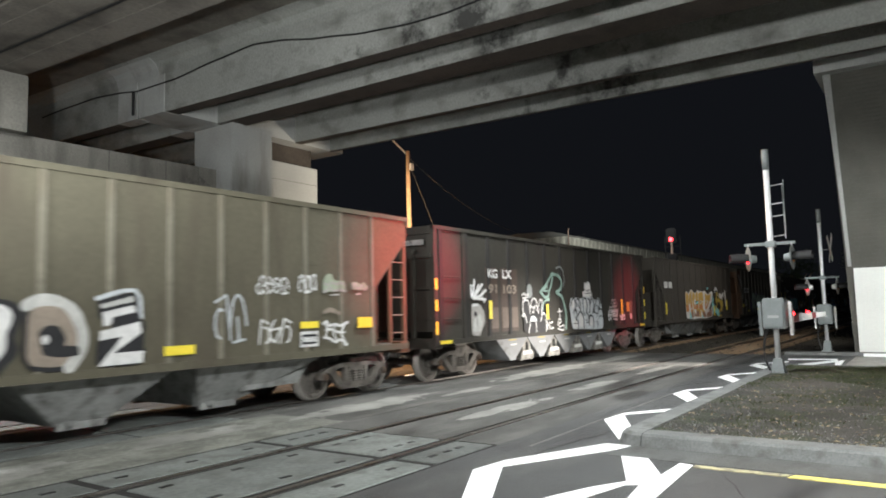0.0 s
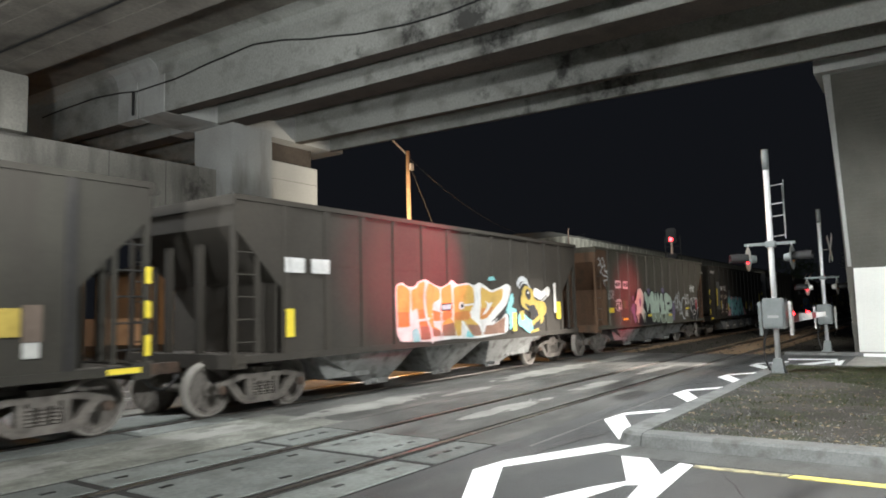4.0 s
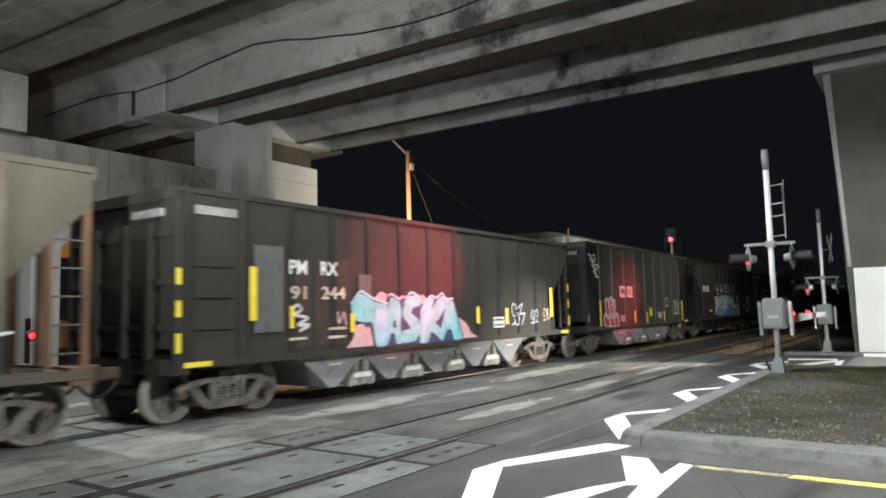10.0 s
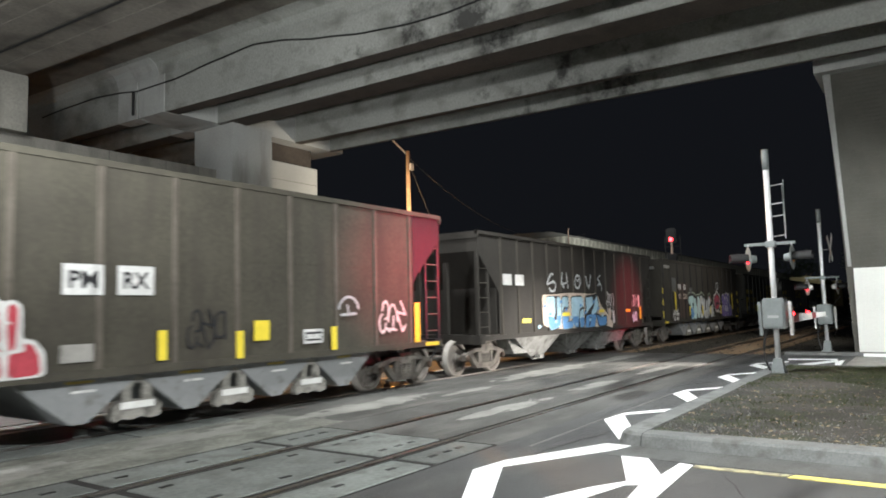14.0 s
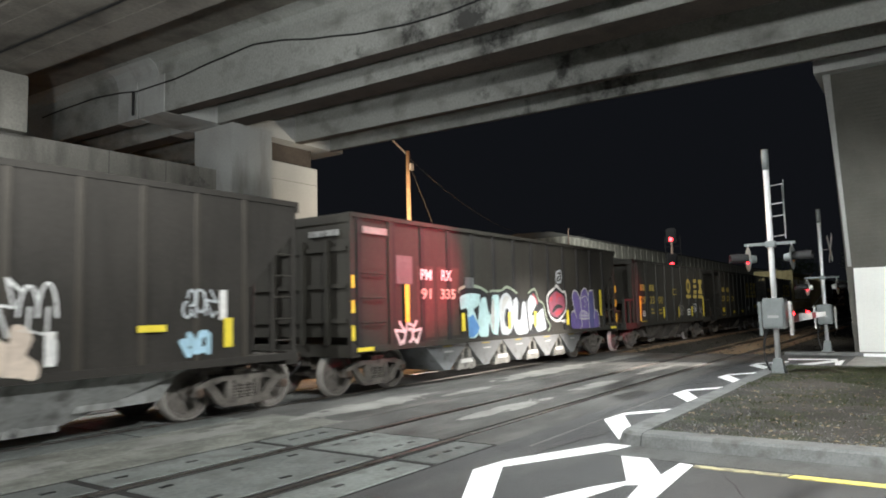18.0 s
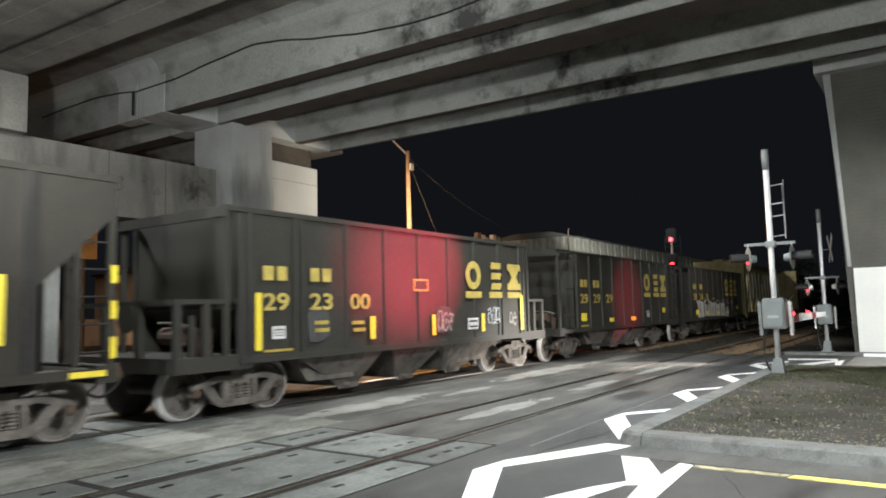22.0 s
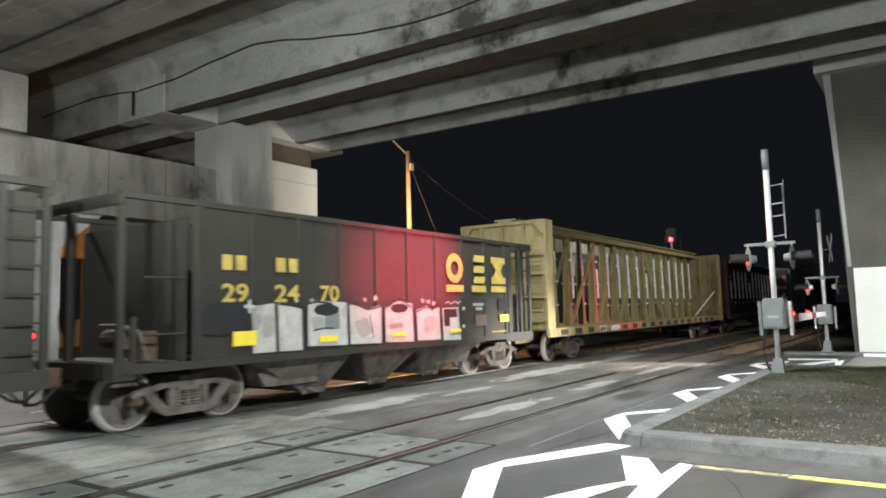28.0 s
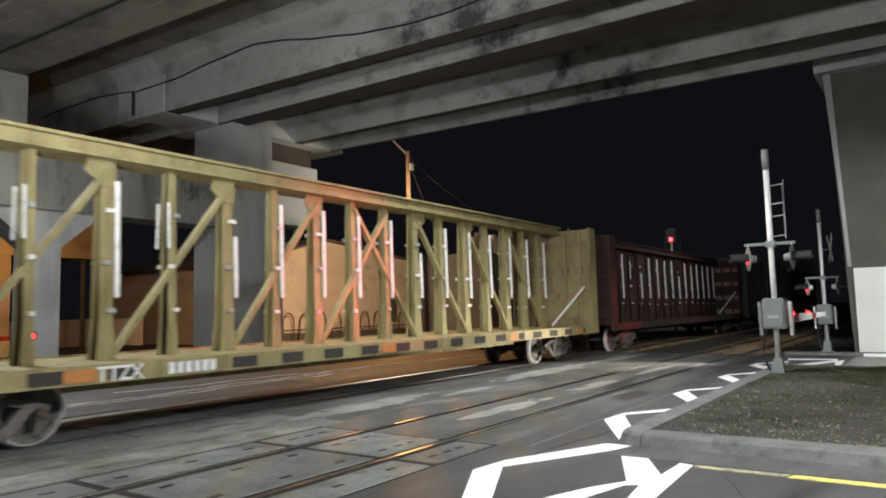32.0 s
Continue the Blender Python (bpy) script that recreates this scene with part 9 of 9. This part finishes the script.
def centre_beam(label, left, right, paintmat, top, dark):
    L = right - left
    car = thing("centre_beam_car", label, "freight car", pose(left, YC, 0), "freight train")
    cars.append((car, left))
    b = B()
    box(b, 0, L, -0.35, 0.35, 0.62, 1.0)
    part("centre_sill", b, paintmat, car)
    for s in (-1, 1):
        b = B()
        y0, y1 = sorted((s * 1.56, s * 1.48))
        box(b, 0, L, y0, y1, 0.82, 1.08)
        part("side_sill", b, paintmat, car)
    for i in range(int(L / 0.62)):
        x = 0.3 + i * 0.62
        b = B()
        box(b, x, x + 0.605, -1.47, 1.47, 0.98, 1.05)
        part("deck_plate", b, paintmat, car)
    for i in range(19):
        x = 0.75 + (L - 1.4) * i / 19
        b = B()
        box(b, x, x + 0.5, -1.575, -1.56, 0.86, 1.03)
        part("stake_pocket", b, DARK if dark else BROWN, car)
    for x, d in ((0, 1), (L, -1)):
        e = top - 0.14
        b = B()
        xa, xb = sorted((x + d * 0.06, x + d * 0.16))
        box(b, xa, xb, -1.45, 1.45, 1.05, e)
        part("bulkhead", b, paintmat, car)
        for y in (-1.53, 1.53):
            b = B()
            xa, xb = sorted((x - d * 0.04, x + d * 0.46))
            box(b, xa, xb, min(y, y * 0.95), max(y, y * 0.95), 0.84, e)
            part("bulkhead_post", b, paintmat, car)
            b = B()
            xa, xb = sorted((x - d * 0.04, x + d * 0.04))
            s = -1 if y < 0 else 1
            prism(b, [(s * 1.46, e), (s * 1.46, e - 0.42), (s * 1.36, e - 0.42), (s * 1.1, e - 0.08), (s * 1.1, e)], "x", xa, xb)
            part("corner_gusset", b, paintmat, car)
        for z in (1.32, 2.0, 2.72, 3.32, e - 0.09):
            b = B()
            xa, xb = sorted((x - d * 0.04, x + d * 0.07))
            box(b, xa, xb, -1.44, 1.44, z, z + 0.1)
            part("bulkhead_beam", b, paintmat, car)
        for k in range(9):
            b = B()
            xa, xb = sorted((x + d * 0.02, x + d * 0.07))
            z = 1.6 + 0.13 * k + (0.5 if k > 2 else 0)
            box(b, xa, xb, -1.3, 1.3, z, z + 0.045)
            part("corrugation", b, paintmat, car)
        for k in range(11):
            b = B()
            z = 1.1 + (e - 1.2) * k / 11
            xa, xb = sorted((x + d * 0.16, x + d * (0.19 + 0.02 * (k % 2))))
            box(b, xa, xb, -1.42, 1.42, z, z + (e - 1.2) / 11 - 0.03)
            part("liner_board", b, paintmat if k % 3 else WOOD, car)
        for y in (-1.05, -0.5, 0.5, 1.05):
            b = B()
            xa, xb = sorted((x + d * 0.2, x + d * 0.27))
            box(b, xa, xb, y - 0.05, y + 0.05, 1.06, e - 0.1)
            part("liner_post", b, paintmat, car)
        for y in (-0.75, 0.0, 0.75):
            b = B()
            xa, xb = sorted((x - d * 0.02, x + d * 0.07))
            box(b, xa, xb, y - 0.04, y + 0.04, 1.05, e)
            part("bulkhead_stile", b, paintmat, car)
        for k in range(8):
            b = B()
            z = 1.3 + k * 0.36
            rod(b, (x - d * 0.14, -1.4, z), (x - d * 0.14, -0.95, z), 0.014, 6)
            part("rung", b, paintmat, car)
    for h, z0, z1 in ((0.36, top - 0.05, top), (0.25, top - 0.24, top - 0.05), (0.36, top - 0.29, top - 0.24)):
        b = B()
        box(b, 0.17, L - 0.17, -h, h, z0, z1)
        part("top_chord", b, paintmat, car)
    low = top - 0.29
    n, x0, st = 16, 2.32, 1.185
    for i in range(n):
        x = x0 + st * i
        wide = i % 2 == 0 if i < 8 else i % 2 == 1
        f = 0.11 if wide else 0.075
        p = None
        for s in (-1, 1):
            b = B()
            m = [(-f * 1.5, 1.05), (f * 1.5, 1.05), (f, 1.7), (f, low), (-f, low), (-f, 1.7)]
            bot, tip = s * 0.15, s * 0.09
            va = [b.verts.new((x + u, bot + (tip - bot) * (z - 1.05) / (low - 1.05), z)) for u, z in m]
            vb = [b.verts.new((x + u, bot + (tip - bot) * (z - 1.05) / (low - 1.05) - s * 0.025, z)) for u, z in m]
            b.faces.new(va)
            b.faces.new(vb[::-1])
            for k in range(6):
                b.faces.new((va[k], vb[k], vb[(k + 1) % 6], va[(k + 1) % 6]))
            bmesh.ops.recalc_face_normals(b, faces=b.faces[:])
            p = part("post", b, paintmat, car)
            za, zb = (2.04, 3.94) if wide or i > 4 else (2.9, 3.7)
            if i in (4, 9):
                zb = 3.2
            b = B()
            sx = x + (f + 0.035 if wide or i > 4 else -f - 0.03)
            rod(b, (sx, s * 0.18, za), (sx, s * 0.15, zb), 0.042 if wide or i > 4 else 0.025, 6)
            part("strap_rail", b, STRAP, p, "bright white strap rail")
            for z in (1.75, 2.6, 3.4):
                b = B()
                off = 0.05 * math.sin(7.1 * i + 3.3 * z)
                box(b, x - f * 0.5 + off, x + f * 0.75 + off, min(s * 0.13, s * 0.19), max(s * 0.13, s * 0.19), z + off, z + off + 0.07)
                part("strap_winch", b, STRAP if (i + int(z * 3)) % 2 == 0 else GALV, p)
        b = B()
        prism(b, [(-0.13, 1.05), (0.13, 1.05), (0.07, low), (-0.07, low)], "x", x - 0.015, x + 0.015)
        part("post_web", b, paintmat if wide or i > 4 else BLACK, car)
        if wide and 0 < i < 15:
            s = 1 if i < 8 else -1
            b = B()
            prism(b, [(x - s * 0.34, low), (x + s * 0.13, low), (x + s * 0.13, low - 0.42), (x - s * 0.1, low - 0.42), (x - s * 0.4, low - 0.2)], "y", -0.13, -0.11)
            part("gusset", b, paintmat, car)
    for i in range(0, 8, 2):
        for flip in (0, 1):
            xa, xb = x0 + st * i + 0.08, x0 + st * (i + 2)
            if flip:
                xa, xb = 2 * x0 + st * (n - 1) - xa, 2 * x0 + st * (n - 1) - xb
            b = B()
            d = Vector((xb - xa, 0.02, low - 0.15 - 1.1))
            m = Matrix.Translation(((xa + xb) / 2, -0.1, (1.1 + low - 0.15) / 2)) @ d.to_track_quat("Z", "Y").to_matrix().to_4x4() @ Matrix.Diagonal((0.13, 0.09, d.length, 1))
            bmesh.ops.create_cube(b, size=1, matrix=m)
            part("diagonal", b, paintmat, car)
    for xa, xb in ((0.5, 2.4), (L - 0.5, x0 + st * (n - 1) + 0.1)):
        b = B()
        rod(b, (xa, -1.3, 2.4), (xb, -0.4, 1.1), 0.04, 6)
        part("bulkhead_stay", b, STRAP, car)
    if dark:
        b = B()
        box(b, 0.2, L - 0.2, -0.02, 0.02, 1.05, top - 0.2)
        part("centre_web", b, paintmat, car)
    bogies(car, L, (2.37, 2.4), True)
    return car


c = centre_beam("empty yellow centre-beam flat car with white strap rails", 159.0, 180.45, YELLOW, 4.55, False)
stencil(c, "TTZX", 3.75, 4.45, 0.84, 1.05, T_WHITE, 0.05)
for i in range(6):
    plate(c, "numeral_bar", 4.85 + i * 0.145, 4.96 + i * 0.145, 0.86, 1.03, T_WHITE, "plain white numeral bar", 0.05)
for x in (3.3, 9.8, 15.2, 19.6):
    plate(c, "reflector", x, x + 0.45, 0.86, 1.03, ORANGE, "faded orange reflector", 0.052)
c = centre_beam("dark red centre-beam flat car with white strap rails", 181.9, 203.2, MAROON, 4.45, True)
for x0, L2, m, lab in ((204.8, 16.5, GREEN, "grey-green steel box car"), (222.9, 15.2, DARK, "dark steel box car")):
    car = thing("box_car", lab, "freight car", pose(x0, YC, 0), "freight train")
    cars.append((car, x0))
    b = B()
    box(b, 0, L2, -1.5, 1.5, 0.95, 4.4)
    part("body", b, m, car)
    b = B()
    prism(b, [(-1.55, 4.4), (1.55, 4.4), (1.5, 4.52), (0, 4.68), (-1.5, 4.52)], "x", -0.05, L2 + 0.05)
    part("roof", b, m, car)
    for i in range(17):
        b = B()
        x = 0.3 + (L2 - 0.6) * i / 16
        box(b, x - 0.05, x + 0.05, -1.54, -1.5, 1.0, 4.38)
        part("rib", b, m, car)
    b = B()
    box(b, L2 / 2 - 1.4, L2 / 2 + 1.4, -1.57, -1.5, 1.05, 4.2)
    part("sliding_door", b, m, car)
    b = B()
    box(b, 0, L2, -1.54, 1.54, 0.8, 0.95)
    part("side_sill", b, m, car)
    bogies(car, L2, (1.9, 1.9), False)

# ---- crossing panels ----
for k, (y0, y1) in enumerate(((4.66, 5.21), (5.47, 6.69), (6.95, 7.62))):
    for i in range(9):
        xa, xb = 6.44 - 2.48 * i + 0.06, 6.44 - 2.48 * (i - 1) - 0.06
        xb = min(xb, 7.72)
        b = B()
        box(b, xa, xb, y0, y1, -0.055, -0.002 - 0.004 * random.random())
        bmesh.ops.bevel(b, geom=[e for e in b.edges if all(v.co.z > -0.02 for v in e.verts)], offset=0.012, segments=1, affect="EDGES")
        o = part("crossing_panel", b, PANEL, TRACK)
        o.location = (0, -6.08, 0)
        if xa > -3:
            for bx in (xa + 0.3, (xa + xb) / 2, xb - 0.35):
                for by in ((y0 + y1) / 2,) if k != 1 else (y0 + 0.22, y1 - 0.22):
                    h = B()
                    prism(h, [(bx - 0.07, by - 0.03), (bx + 0.07, by - 0.03), (bx + 0.07, by + 0.03), (bx - 0.07, by + 0.03)], "z", -0.004, 0.001)
                    part("bolt_pocket", h, BLACK, o)
for k, (y0, y1) in enumerate(((9.47, 10.08), (10.34, 11.56), (11.83, 12.42))):
    for i in range(7):
        xa, xb = 5.9 - 2.48 * i + 0.03, 5.9 - 2.48 * (i - 1) - 0.03
        xb = min(xb, 7.72)
        b = B()
        box(b, xa, xb, y0, y1, -0.055, -0.003)
        o = part("crossing_panel", b, PANEL, TRACK_FAR)
        o.location = (0, -10.95, 0)


def motions():
    for car, x0 in cars:
        walk(car, [(t, pose(x0 - travel(t), YC, 0)) for t in (0, 4, 8, 12, 16, 20, 24, 28, 32)])
    steps = [i * 0.1 for i in range(321)]
    for w, xc in wheelsets:
        walk(w, [(t, pose(xc, 0, RAD) @ Matrix.Rotation(-travel(t) / RAD, 4, "Y")) for t in steps])


motions()
